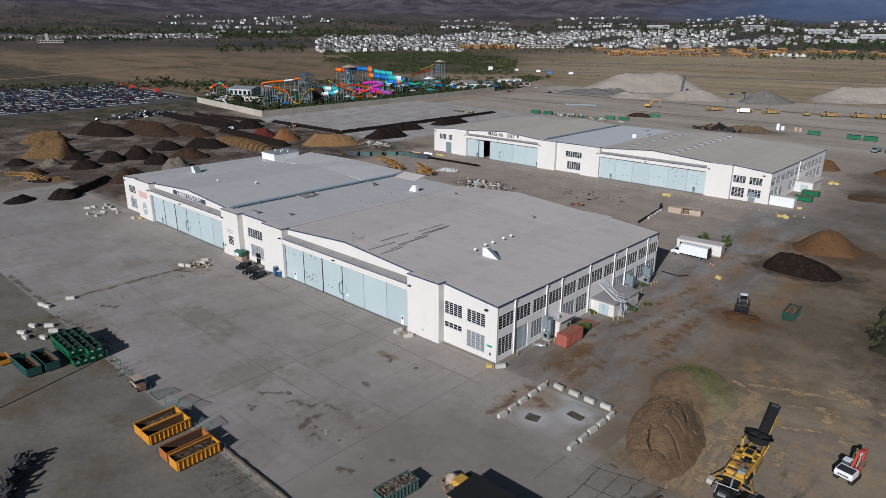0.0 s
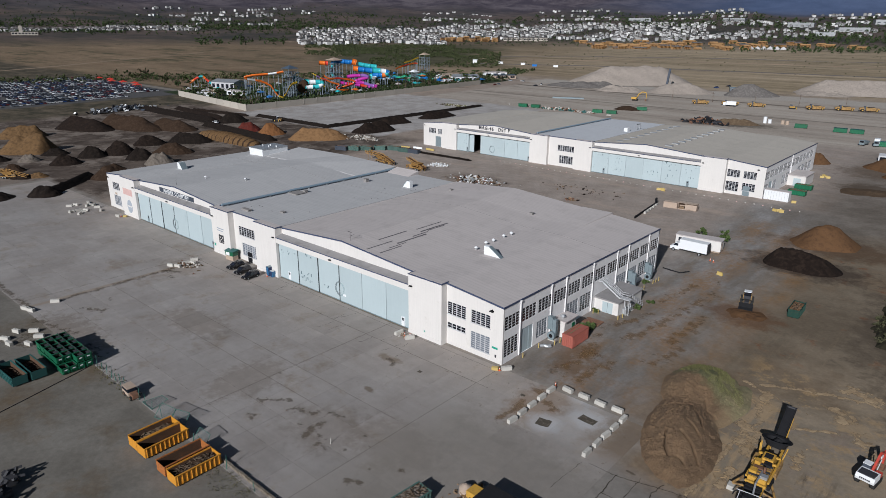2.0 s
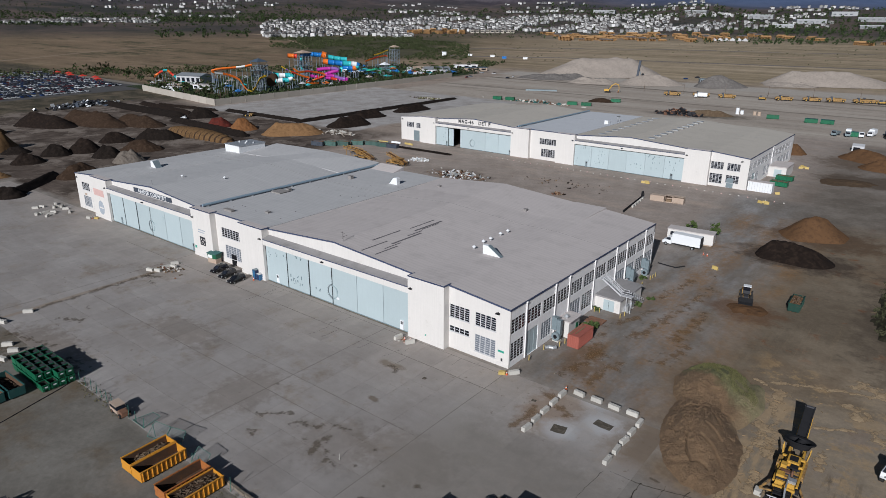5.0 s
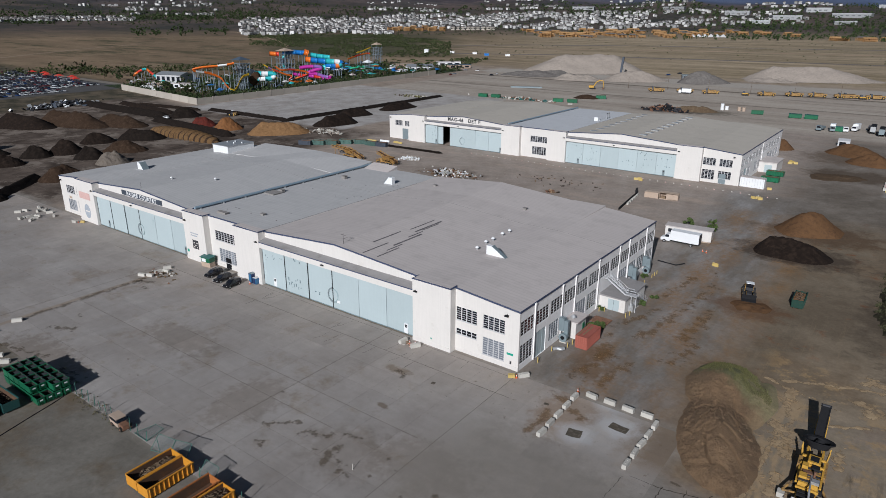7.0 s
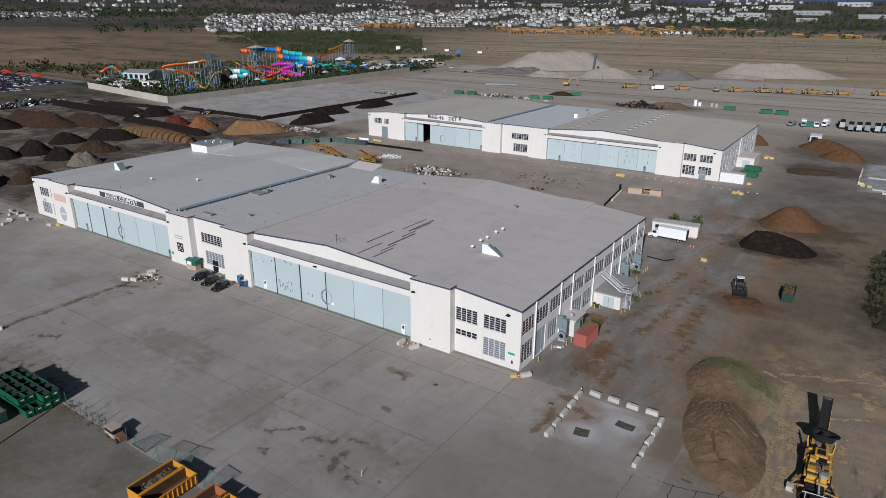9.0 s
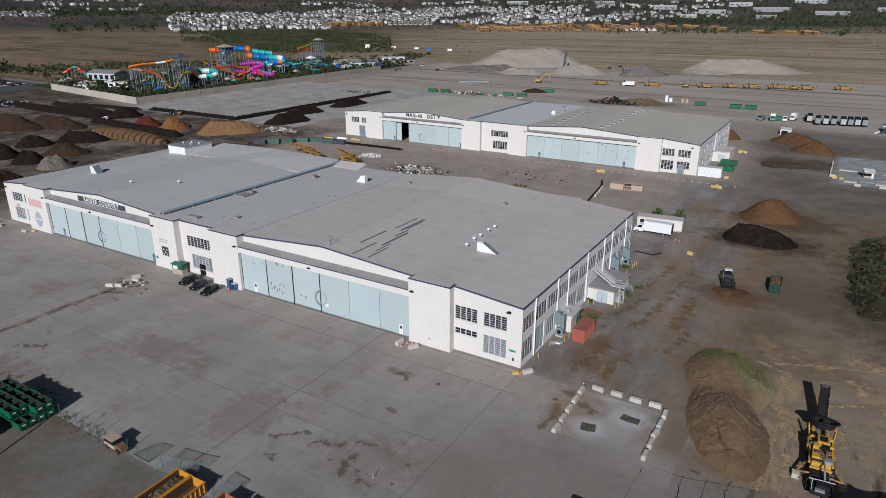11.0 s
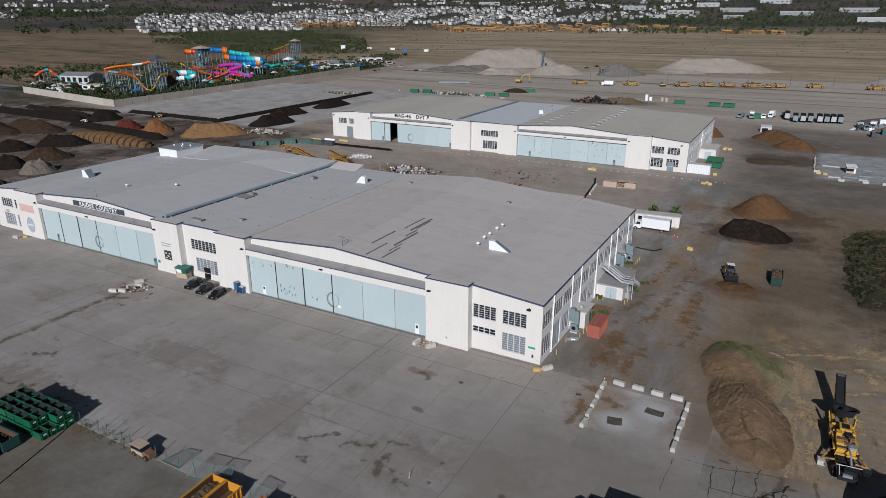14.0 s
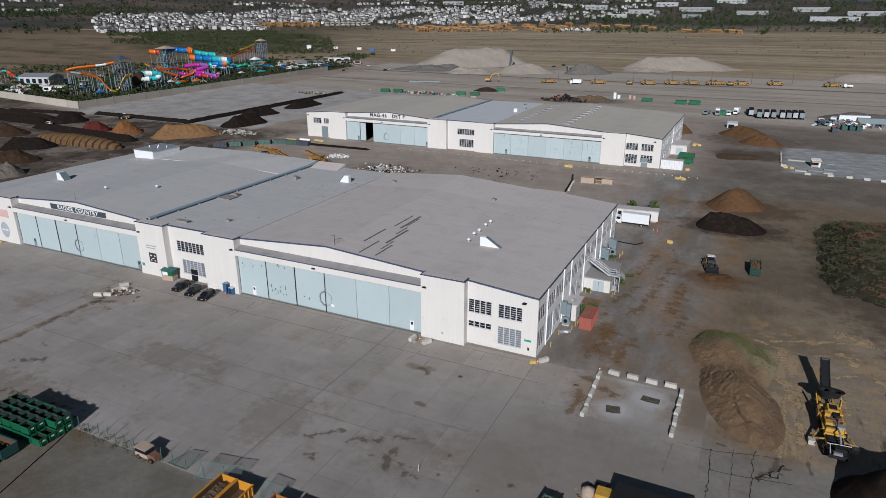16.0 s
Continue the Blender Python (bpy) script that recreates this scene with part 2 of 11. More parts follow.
def panel(mesh, x0, x1, z0, z1, y0, y1, holes, mi=0, axis="y"):
    """A wall from y0 to y1 thick with rectangular openings (x0, x1, z0, z1) through it, as one closed shell."""
    xs = sorted({x0, x1, *[h[0] for h in holes], *[h[1] for h in holes]})
    zs = sorted({z0, z1, *[h[2] for h in holes], *[h[3] for h in holes]})
    nx, nz = len(xs) - 1, len(zs) - 1
    solid = {(i, k) for i in range(nx) for k in range(nz)
             if not any(h[0] < (xs[i] + xs[i + 1]) / 2 < h[1] and h[2] < (zs[k] + zs[k + 1]) / 2 < h[3] for h in holes)}
    base, ids, faces = len(mesh.v), {}, []

    def at(i, k, s):
        if (i, k, s) not in ids:
            ids[i, k, s] = len(mesh.v)
            y = (y0, y1)[s]
            mesh.v.append((xs[i], y, zs[k]) if axis == "y" else (y, xs[i], zs[k]))
        return ids[i, k, s]

    for i, k in sorted(solid):
        faces.append((at(i, k, 0), at(i + 1, k, 0), at(i + 1, k + 1, 0), at(i, k + 1, 0)))
        faces.append((at(i, k, 1), at(i, k + 1, 1), at(i + 1, k + 1, 1), at(i + 1, k, 1)))
        for di, dk, p, q in ((-1, 0, (0, 0), (0, 1)), (1, 0, (1, 0), (1, 1)), (0, -1, (0, 0), (1, 0)), (0, 1, (0, 1), (1, 1))):
            if (i + di, k + dk) not in solid:
                a, b = (i + p[0], k + p[1]), (i + q[0], k + q[1])
                faces.append((at(*a, 0), at(*b, 0), at(*b, 1), at(*a, 1)))
    mesh.f += faces
    mesh.m += [mi] * len(faces)


def rough(x, y, z=0.0, size=1.0):
    return noise.noise((x / size, y / size, z))


# ---------------- ground ----------------
def lerp_table(v, xs, ys):
    for (a, c), (b, d) in zip(zip(xs, ys), zip(xs[1:], ys[1:])):
        if v <= b:
            return c + (d - c) * max(0.0, (v - a) / (b - a))
    return ys[-1]


def ground_z(x, y):
    d = math.hypot(x - 48, y + 89)
    z = lerp_table(d, [0, 480, 900, 1300, 1800, 2300, 2800, 3500, 4300, 4800], [0, 0, 7, 11, 15, 44, 86, 150, 300, 430])
    if d < 900:
        z += lerp_table(y, [70, 150], [0.0, 1.1]) * (1.0 if d < 500 else (900 - d) / 400)
    if d > 2400:
        k = min(1.0, (d - 2400) / 1500)
        z += k * (75 * rough(x, y, 3.1, 900) + 45 * rough(x, y, 7.7, 330) + 18 * rough(x, y, 1.7, 120))
    elif d > 620:
        z += min(1.0, (d - 620) / 500) * (1.2 * rough(x, y, 2.2, 160) + 0.6 * rough(x, y, 5.2, 50))
    return z


def build_ground():
    mesh = Mesh()
    radii = [0] + [18 * 1.062 ** i for i in range(94)]
    radii = [r for r in radii if r < 4850] + [4850]
    n = 240
    rows = []
    for r in radii:
        row = []
        for k in range(n if r else 1):
            a = 2 * math.pi * k / n
            x, y = 48 + r * math.cos(a), -89 + r * math.sin(a)
            row.append(len(mesh.v))
            mesh.v.append((x, y, ground_z(x, y) - 0.02))
        rows.append(row)
    for a, b in zip(rows, rows[1:]):
        for k in range(n):
            k2 = (k + 1) % n
            mesh.f.append((a[0], b[k], b[k2]) if len(a) == 1 else (a[k], b[k], b[k2], a[k2]))
    mesh.m = [0] * len(mesh.f)
    return mesh


def ground_material():
    g = Nodes("ground_surface", 0.95)
    g.bsdf.inputs["Specular IOR Level"].default_value = 0.15
    pos = g.node("ShaderNodeNewGeometry").outputs["Position"]
    xyz = g.node("ShaderNodeSeparateXYZ")
    g.put(xyz.inputs[0], pos)
    x, y = xyz.outputs[0], xyz.outputs[1]
    n_big, n_mid, n_fine = g.noise(pos, 0.012, 5.0, 0.6), g.noise(pos, 0.09, 6.0, 0.65), g.noise(pos, 1.3, 6.0, 0.7)

    def zone(x0, x1, y0, y1, soft, wobble):
        d = g.math("MINIMUM", g.math("MINIMUM", g.math("SUBTRACT", x, x0), g.math("SUBTRACT", x1, x)),
                   g.math("MINIMUM", g.math("SUBTRACT", y, y0), g.math("SUBTRACT", y1, y)))
        d = g.math("ADD", d, g.math("MULTIPLY", g.math("SUBTRACT", n_mid, 0.5), wobble))
        return g.math("ADD", g.math("DIVIDE", d, soft), 0.5, clamp=True)

    def stretched(sx, sy, scale, detail=5.0):
        m = g.node("ShaderNodeMapping")
        m.inputs["Scale"].default_value = (sx, sy, 1.0)
        g.put(m.inputs[0], pos)
        return g.noise(m.outputs[0], scale, detail, 0.65)

    # far: dry grass with darker scrub, then wooded hills
    dx, dy = g.math("SUBTRACT", x, 48.0), g.math("ADD", y, 89.0)
    far = g.math("SQRT", g.math("ADD", g.math("MULTIPLY", dx, dx), g.math("MULTIPLY", dy, dy)))
    rot = g.node("ShaderNodeMapping")
    rot.inputs["Rotation"].default_value = (0, 0, radians(-42))
    rot.inputs["Scale"].default_value = (0.22, 1.0, 1.0)
    g.put(rot.inputs[0], pos)
    bands = g.noise(rot.outputs[0], 0.011, 8.0, 0.66)
    rot2 = g.node("ShaderNodeMapping")
    rot2.inputs["Rotation"].default_value = (0, 0, radians(-8))
    rot2.inputs["Scale"].default_value = (0.08, 1.0, 1.0)
    g.put(rot2.inputs[0], pos)
    stripes = g.noise(rot2.outputs[0], 0.03, 7.0, 0.68)
    field = g.mix(g.ramp(bands, 0.36, 0.64), (0.235, 0.168, 0.108), (0.142, 0.105, 0.066))
    field = g.mix(g.ramp(g.noise(pos, 0.02, 9.0, 0.75), 0.5, 0.66), field, (0.235, 0.176, 0.112))
    field = g.mix(g.ramp(g.noise(rot.outputs[0], 0.03, 9.0, 0.75), 0.52, 0.60), field, (0.085, 0.074, 0.042))
    field = g.mix(g.ramp(g.noise(pos, 0.006, 9.0, 0.7), 0.56, 0.66), field, (0.165, 0.112, 0.072))
    right = g.mix(g.ramp(stripes, 0.38, 0.60), (0.37, 0.295, 0.205), (0.225, 0.178, 0.112))
    right = g.mix(g.ramp(g.noise(rot2.outputs[0], 0.012, 8.0, 0.7), 0.54, 0.62), right, (0.130, 0.110, 0.062))
    right = g.mix(g.ramp(g.noise(rot2.outputs[0], 0.02, 8.0, 0.7), 0.60, 0.66), right, (0.44, 0.365, 0.275))
    side = g.math("ADD", g.math("DIVIDE", g.math("ADD", x, g.math("MULTIPLY", y, 0.62)), 500.0), 0.65, clamp=True)
    field = g.mix(side, field, right)
    field = g.vary(field, g.noise(pos, 0.05, 9.0, 0.8), 0.55)
    field = g.vary(field, g.noise(rot.outputs[0], 0.07, 9.0, 0.75), 0.35)
    hill = g.mix(g.ramp(g.noise(pos, 0.0045, 10.0, 0.72), 0.40, 0.6), (0.038, 0.039, 0.035), (0.110, 0.082, 0.070))
    hill = g.mix(g.ramp(g.noise(pos, 0.02, 9.0, 0.7), 0.54, 0.62), hill, (0.040, 0.042, 0.036))
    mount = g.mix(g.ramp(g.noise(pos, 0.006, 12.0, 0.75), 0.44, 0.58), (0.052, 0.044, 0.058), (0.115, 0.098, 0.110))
    # right-hand mountains in blue: distance haze put into their colour
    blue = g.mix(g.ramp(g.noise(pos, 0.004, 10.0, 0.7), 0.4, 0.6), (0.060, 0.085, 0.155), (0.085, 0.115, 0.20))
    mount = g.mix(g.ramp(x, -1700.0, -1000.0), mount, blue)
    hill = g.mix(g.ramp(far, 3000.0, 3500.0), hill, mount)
    bearing = g.math("ADD", g.math("DIVIDE", g.math("MULTIPLY", dx, -1.0), g.math("MAXIMUM", dy, 1.0)), g.math("MULTIPLY", g.math("SUBTRACT", g.noise(pos, 0.006, 7.0, 0.7), 0.5), 0.5))
    green = g.math("MULTIPLY", g.ramp(bearing, 0.68, 0.80), g.math("SUBTRACT", 1.0, g.ramp(bearing, 1.16, 1.30)))
    green = g.math("MULTIPLY", green, g.math("MULTIPLY", g.ramp(far, 880.0, 980.0), g.math("SUBTRACT", 1.0, g.ramp(far, 1700.0, 1800.0))))
    field = g.mix(g.math("MULTIPLY", green, 0.85), field, g.mix(g.ramp(g.noise(pos, 0.03, 8.0, 0.75), 0.42, 0.6), (0.036, 0.042, 0.022), (0.082, 0.078, 0.044)))
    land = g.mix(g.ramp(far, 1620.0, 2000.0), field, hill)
    # yard soil: grey brown, packed, with darker and ochre drifts
    soil = g.mix(g.ramp(n_mid, 0.35, 0.65), (0.255, 0.205, 0.166), (0.32, 0.268, 0.224))
    soil = g.mix(g.ramp(g.noise(pos, 0.035, 8.0, 0.7), 0.54, 0.68), soil, (0.155, 0.115, 0.085))
    c = g.mix(zone(-420, 360, -400, 560, 50.0, 60.0), land, soil)
    rank = g.mix(g.ramp(g.noise(pos, 0.08, 9.0, 0.75), 0.42, 0.6), (0.046, 0.042, 0.028), (0.125, 0.100, 0.070))
    c = g.mix(zone(-1300, -395, -200, 212, 20.0, 30.0), c, rank)
    # tracked floor of the compost yard
    floor = g.mix(g.ramp(n_mid, 0.4, 0.62), (0.050, 0.037, 0.029), (0.125, 0.098, 0.080))
    floor = g.mix(g.ramp(g.noise(pos, 0.05, 9.0, 0.75), 0.50, 0.57), floor, (0.190, 0.158, 0.132))
    c = g.mix(zone(-420, -178, -20, 165, 14.0, 30.0), c, floor)
    # pale runway beyond the second hangar
    tar = g.mix(g.ramp(stretched(0.15, 1.0, 0.05), 0.35, 0.65), (0.31, 0.265, 0.222), (0.39, 0.345, 0.295))
    tar = g.mix(g.ramp(stretched(0.06, 1.0, 0.16), 0.56, 0.66), tar, (0.225, 0.19, 0.158))
    c = g.mix(zone(-330, 420, 292, 505, 6.0, 10.0), c, tar)
    c = g.mix(zone(-345, 420, 505, 545, 10.0, 20.0), c, (0.36, 0.325, 0.285))
    c = g.mix(zone(-330, 420, 470, 476, 2.0, 3.0), c, (0.16, 0.135, 0.11))
    c = g.mix(zone(-330, 420, 398, 402, 2.0, 4.0), c, (0.20, 0.17, 0.14))
    # pale concrete lot beside the park wall
    lot = g.mix(g.ramp(n_mid, 0.35, 0.7), (0.285, 0.26, 0.24), (0.42, 0.40, 0.385))
    c = g.mix(zone(-352, -205, 160, 330, 5.0, 10.0), c, lot)
    # grey asphalt between and beside the hangars
    grey = g.mix(g.ramp(n_mid, 0.35, 0.65), (0.255, 0.212, 0.180), (0.325, 0.278, 0.242))
    grey = g.mix(g.ramp(stretched(0.3, 1.0, 0.12), 0.52, 0.7), grey, (0.35, 0.285, 0.235))
    c = g.mix(zone(-175, 14, 66, 300, 8.0, 16.0), c, grey)
    side_road = g.mix(g.ramp(stretched(1.0, 0.3, 0.14), 0.42, 0.62), (0.170, 0.150, 0.130), (0.262, 0.250, 0.240))
    c = g.mix(zone(-2, 26, -6, 150, 10.0, 16.0), c, side_road)
    yard = zone(24, 130, 14, 175, 14.0, 24.0)
    dirt = g.mix(g.ramp(g.noise(pos, 0.06, 8.0, 0.7), 0.42, 0.62), (0.135, 0.106, 0.074), (0.185, 0.150, 0.108))
    dirt = g.mix(g.ramp(g.noise(pos, 0.025, 8.0, 0.7), 0.5, 0.62), dirt, (0.160, 0.116, 0.075))
    c = g.mix(yard, c, dirt)
    c = g.mix(g.math("MULTIPLY", yard, g.ramp(g.noise(pos, 0.14, 6.0, 0.7), 0.60, 0.70)), c, (0.155, 0.070, 0.034))
    # darker packed floor north of the heaps
    c = g.mix(g.math("MULTIPLY", zone(12, 150, 128, 288, 16.0, 26.0), 0.8), c, g.mix(g.ramp(g.noise(pos, 0.06, 8.0, 0.7), 0.42, 0.62), (0.128, 0.110, 0.092), (0.190, 0.168, 0.146)))
    # ochre mud dragged along the side road and over the yard
    mud = g.math("MULTIPLY", g.ramp(stretched(1.0, 0.4, 0.12, 9.0), 0.42, 0.60), zone(4, 30, -14, 130, 6.0, 14.0))
    mud = g.math("MULTIPLY", mud, g.ramp(g.noise(pos, 0.9, 8.0, 0.75), 0.30, 0.62))
    c = g.mix(g.math("MULTIPLY", mud, 0.9), c, (0.225, 0.130, 0.060))
    spill = g.math("MULTIPLY", g.ramp(g.noise(pos, 0.22, 8.0, 0.7), 0.40, 0.50), zone(5.5, 13, 5, 17, 3.0, 5.0))
    c = g.mix(g.math("MULTIPLY", spill, 0.8), c, (0.150, 0.098, 0.060))
    skirt = zone(24.5, 41.5, -13, 25, 6.0, 9.0)
    c = g.mix(g.math("MULTIPLY", skirt, 0.8), c, g.mix(g.ramp(g.noise(pos, 0.5, 8.0, 0.75), 0.42, 0.58), (0.135, 0.092, 0.055), (0.185, 0.135, 0.085)))
    # slate-grey bare ground and straw round the machines
    slate = g.math("MULTIPLY", g.ramp(n_mid, 0.36, 0.5), zone(38, 80, -10, 20, 6.0, 12.0))
    c = g.mix(slate, c, (0.182, 0.157, 0.124))
    straw = g.math("MULTIPLY", g.ramp(g.noise(pos, 0.16, 9.0, 0.75), 0.515, 0.58), zone(35, 78, -12, 34, 6.0, 10.0))
    c = g.mix(g.math("MULTIPLY", straw, 0.85), c, (0.33, 0.225, 0.115))
    straw2 = g.math("MULTIPLY", g.ramp(stretched(1.0, 0.22, 0.35, 9.0), 0.44, 0.53), zone(38.3, 43.0, -12, 20, 2.0, 5.0))
    c = g.mix(straw2, c, (0.34, 0.245, 0.145))
    wet = g.math("MULTIPLY", g.ramp(stretched(1.0, 0.18, 0.5, 6.0), 0.5, 0.6), zone(48, 54, -10, 4, 1.5, 3.0))
    c = g.mix(wet, c, (0.05, 0.04, 0.03))
    pale = g.math("MULTIPLY", zone(42, 130, -14, 44, 12.0, 16.0), g.ramp(g.noise(pos, 0.09, 8.0, 0.7), 0.34, 0.58))
    c = g.mix(g.math("MULTIPLY", pale, 0.8), c, (0.270, 0.215, 0.152))
    # thin scratches and straw lines left by the machines
    for turn, sc, lo in ((35, 0.9, 0.585), (-48, 0.8, 0.60), (4, 0.7, 0.60)):
        rm = g.node("ShaderNodeMapping")
        rm.inputs["Rotation"].default_value = (0, 0, radians(turn))
        rm.inputs["Scale"].default_value = (1.0, 0.045, 1.0)
        g.put(rm.inputs[0], pos)
        line = g.math("MULTIPLY", g.ramp(g.noise(rm.outputs[0], sc, 5.0, 0.7), lo, lo + 0.04), zone(22, 95, -14, 60, 10.0, 16.0))
        c = g.mix(g.math("MULTIPLY", line, 0.09), c, (0.31, 0.235, 0.145))

    def blot(cx, cy, rx, ry, k, colour, ragged=2.2):
        a, e = g.math("DIVIDE", dx_of(cx), rx), g.math("DIVIDE", dy_of(cy), ry)
        d = g.math("SQRT", g.math("ADD", g.math("MULTIPLY", a, a), g.math("MULTIPLY", e, e)))
        d = g.math("ADD", d, g.math("MULTIPLY", g.math("SUBTRACT", n_ragged, 0.5), ragged))
        return g.mix(g.math("MULTIPLY", g.math("DIVIDE", g.math("SUBTRACT", 1.25, d), 0.5, clamp=True), k), c, colour)

    def dx_of(cx):
        return g.math("SUBTRACT", x, cx)

    def dy_of(cy):
        return g.math("SUBTRACT", y, cy)

    n_ragged = g.noise(pos, 0.22, 8.0, 0.72)
    # soil spilt round the heaps
    for cx, cy, rx, ry, k, colour in ((30, 116, 15, 10, 0.8, (0.095, 0.060, 0.036)), (28, 94, 14, 8, 0.8, (0.050, 0.036, 0.027)), (29, 202, 16, 10, 0.8, (0.080, 0.058, 0.040)), (29, 240, 21, 17, 0.7, (0.105, 0.075, 0.052)), (26, 53, 7, 6, 0.7, (0.120, 0.064, 0.034)), (-97, 113, 14, 8, 0.6, (0.11, 0.085, 0.065)), (-76, 352, 24, 12, 0.7, (0.09, 0.078, 0.055)), (-92, 343, 20, 9, 0.6, (0.06, 0.052, 0.045)), (62, 70, 16, 36, 0.8, (0.080, 0.062, 0.045))):
        c = blot(cx, cy, rx, ry, k, colour)
    # pale fenced lot with grey gravel
    c = g.mix(zone(41.5, 84, 173, 226, 3.0, 5.0), c, g.mix(g.ramp(n_ragged, 0.42, 0.6), (0.235, 0.235, 0.232), (0.335, 0.335, 0.332)))
    # car park asphalt
    c = g.mix(zone(-690, -482, 30, 206, 6.0, 6.0), c, (0.085, 0.082, 0.082))
    c = g.mix(zone(-700, -455, 199, 207, 2.0, 2.0), c, (0.20, 0.18, 0.155))
    # concrete apron bed, and the dustier concrete past the old fence
    worn = g.mix(g.ramp(n_mid, 0.35, 0.68), (0.200, 0.176, 0.150), (0.270, 0.246, 0.218))
    near = g.mix(g.ramp(n_mid, 0.35, 0.68), (0.132, 0.120, 0.102), (0.190, 0.176, 0.154))
    worn = g.mix(zone(-260, 80, -400, -49.6, 2.0, 2.0), worn, near)
    c = g.mix(zone(-225, 29, -400, 0.5, 3.0, 5.0), c, worn)
    c = g.mix(zone(24, 48, -400, -13, 4.0, 5.0), c, g.mix(g.ramp(n_mid, 0.35, 0.68), (0.170, 0.152, 0.132), (0.232, 0.213, 0.191)))
    c = g.mix(g.math("MULTIPLY", g.ramp(g.noise(pos, 0.05, 9.0, 0.7), 0.52, 0.66), zone(-225, 60, -400, -46, 4.0, 6.0)), c, (0.120, 0.092, 0.062))
    c = g.mix(zone(-222.5, 28.9, -49.6, -1.0, 0.3, 0.0), c, (0.060, 0.052, 0.045))
    c = g.vary(c, n_fine, 0.30)
    c = g.vary(c, g.noise(pos, 0.35, 9.0, 0.75), 0.30)
    c = g.vary(c, n_big, 0.12)
    g.bump(n_fine, 0.5, 0.05)
    return g.done(c)


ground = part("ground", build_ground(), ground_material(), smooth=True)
tagged(ground, "packed soil, worn concrete, dry field and hills", "ground", kind="structure")


# ---------------- hangars ----------------
LEN = 165.8
FACE = -1.6  # front of the towers


def profile(near, far):
    """The roof line seen from the front: low wings, level towers and a plain pitched gable over each door bay."""
    return [(0, 11.4), (-13.4, 12.6), (near[1], 12.6), (near[1] - 0.05, 12.45), ((near[0] + near[1]) / 2, 14.05), (near[0] + 0.05, 12.45), (near[0], 12.6),
            (far[1], 12.6), (far[1] - 0.05, 12.45), ((far[0] + far[1]) / 2, 14.05), (far[0] + 0.05, 12.45), (far[0], 12.6), (-151.8, 12.6), (-LEN, 11.4)]


BAYS_A = ((-66.9, -22.2), (-141.8, -96.4))
BAYS_B = ((-68.2, -22.6), (-142.4, -99.4))
PROFILE = profile(*BAYS_A)


def roof_z(x):
    pts = PROFILE[::-1]
    return lerp_table(x, [p[0] for p in pts], [p[1] for p in pts])


def steel_window(parent, x0, x1, z0, z1, cols, rows, origin, axis="y", glass="glass", out=-1):
    """A steel window of upright strips of panes, set into an opening; out: which way is outside."""
    win = thing("window", "", "", m=origin)
    win.parent = parent
    fr = Mesh()
    w, h, t = x1 - x0, z1 - z0, 0.07
    step = w / cols
    gap = 0.095

    def b(a0, a1, c0, c1, d0, d1):
        if axis == "y":
            fr.box(a0, a1, d0, d1, c0, c1)
        else:
            fr.box(d0, d1, a0, a1, c0, c1)

    for k in range(cols + 1):
        x = x0 + k * step
        half = gap if 0 < k < cols else t
        b(max(x0, x - half), min(x1, x + half), z0, z1, 0.02, 0.14)
    for k in range(rows + 1):
        z = z0 + k * h / rows
        b(x0, x1, max(z0, z - 0.035), min(z1, z + 0.035), 0.03, 0.12)
    b(x0 - 0.1, x1 + 0.1, z0 - 0.14, z0 - 0.002, -0.1 * (1 if out < 0 else 0) , 0.1)
    part("window_frame", fr, M["frame"], win)
    for k in range(cols):
        p = Mesh()
        a0, a1 = x0 + k * step + 0.05, x0 + (k + 1) * step - 0.05
        if axis == "y":
            p.box(a0, a1, 0.06, 0.09, z0 + 0.02, z1 - 0.02)
        else:
            p.box(0.06, 0.09, a0, a1, z0 + 0.02, z1 - 0.02)
        part("pane", p, M[glass], win)
    return win


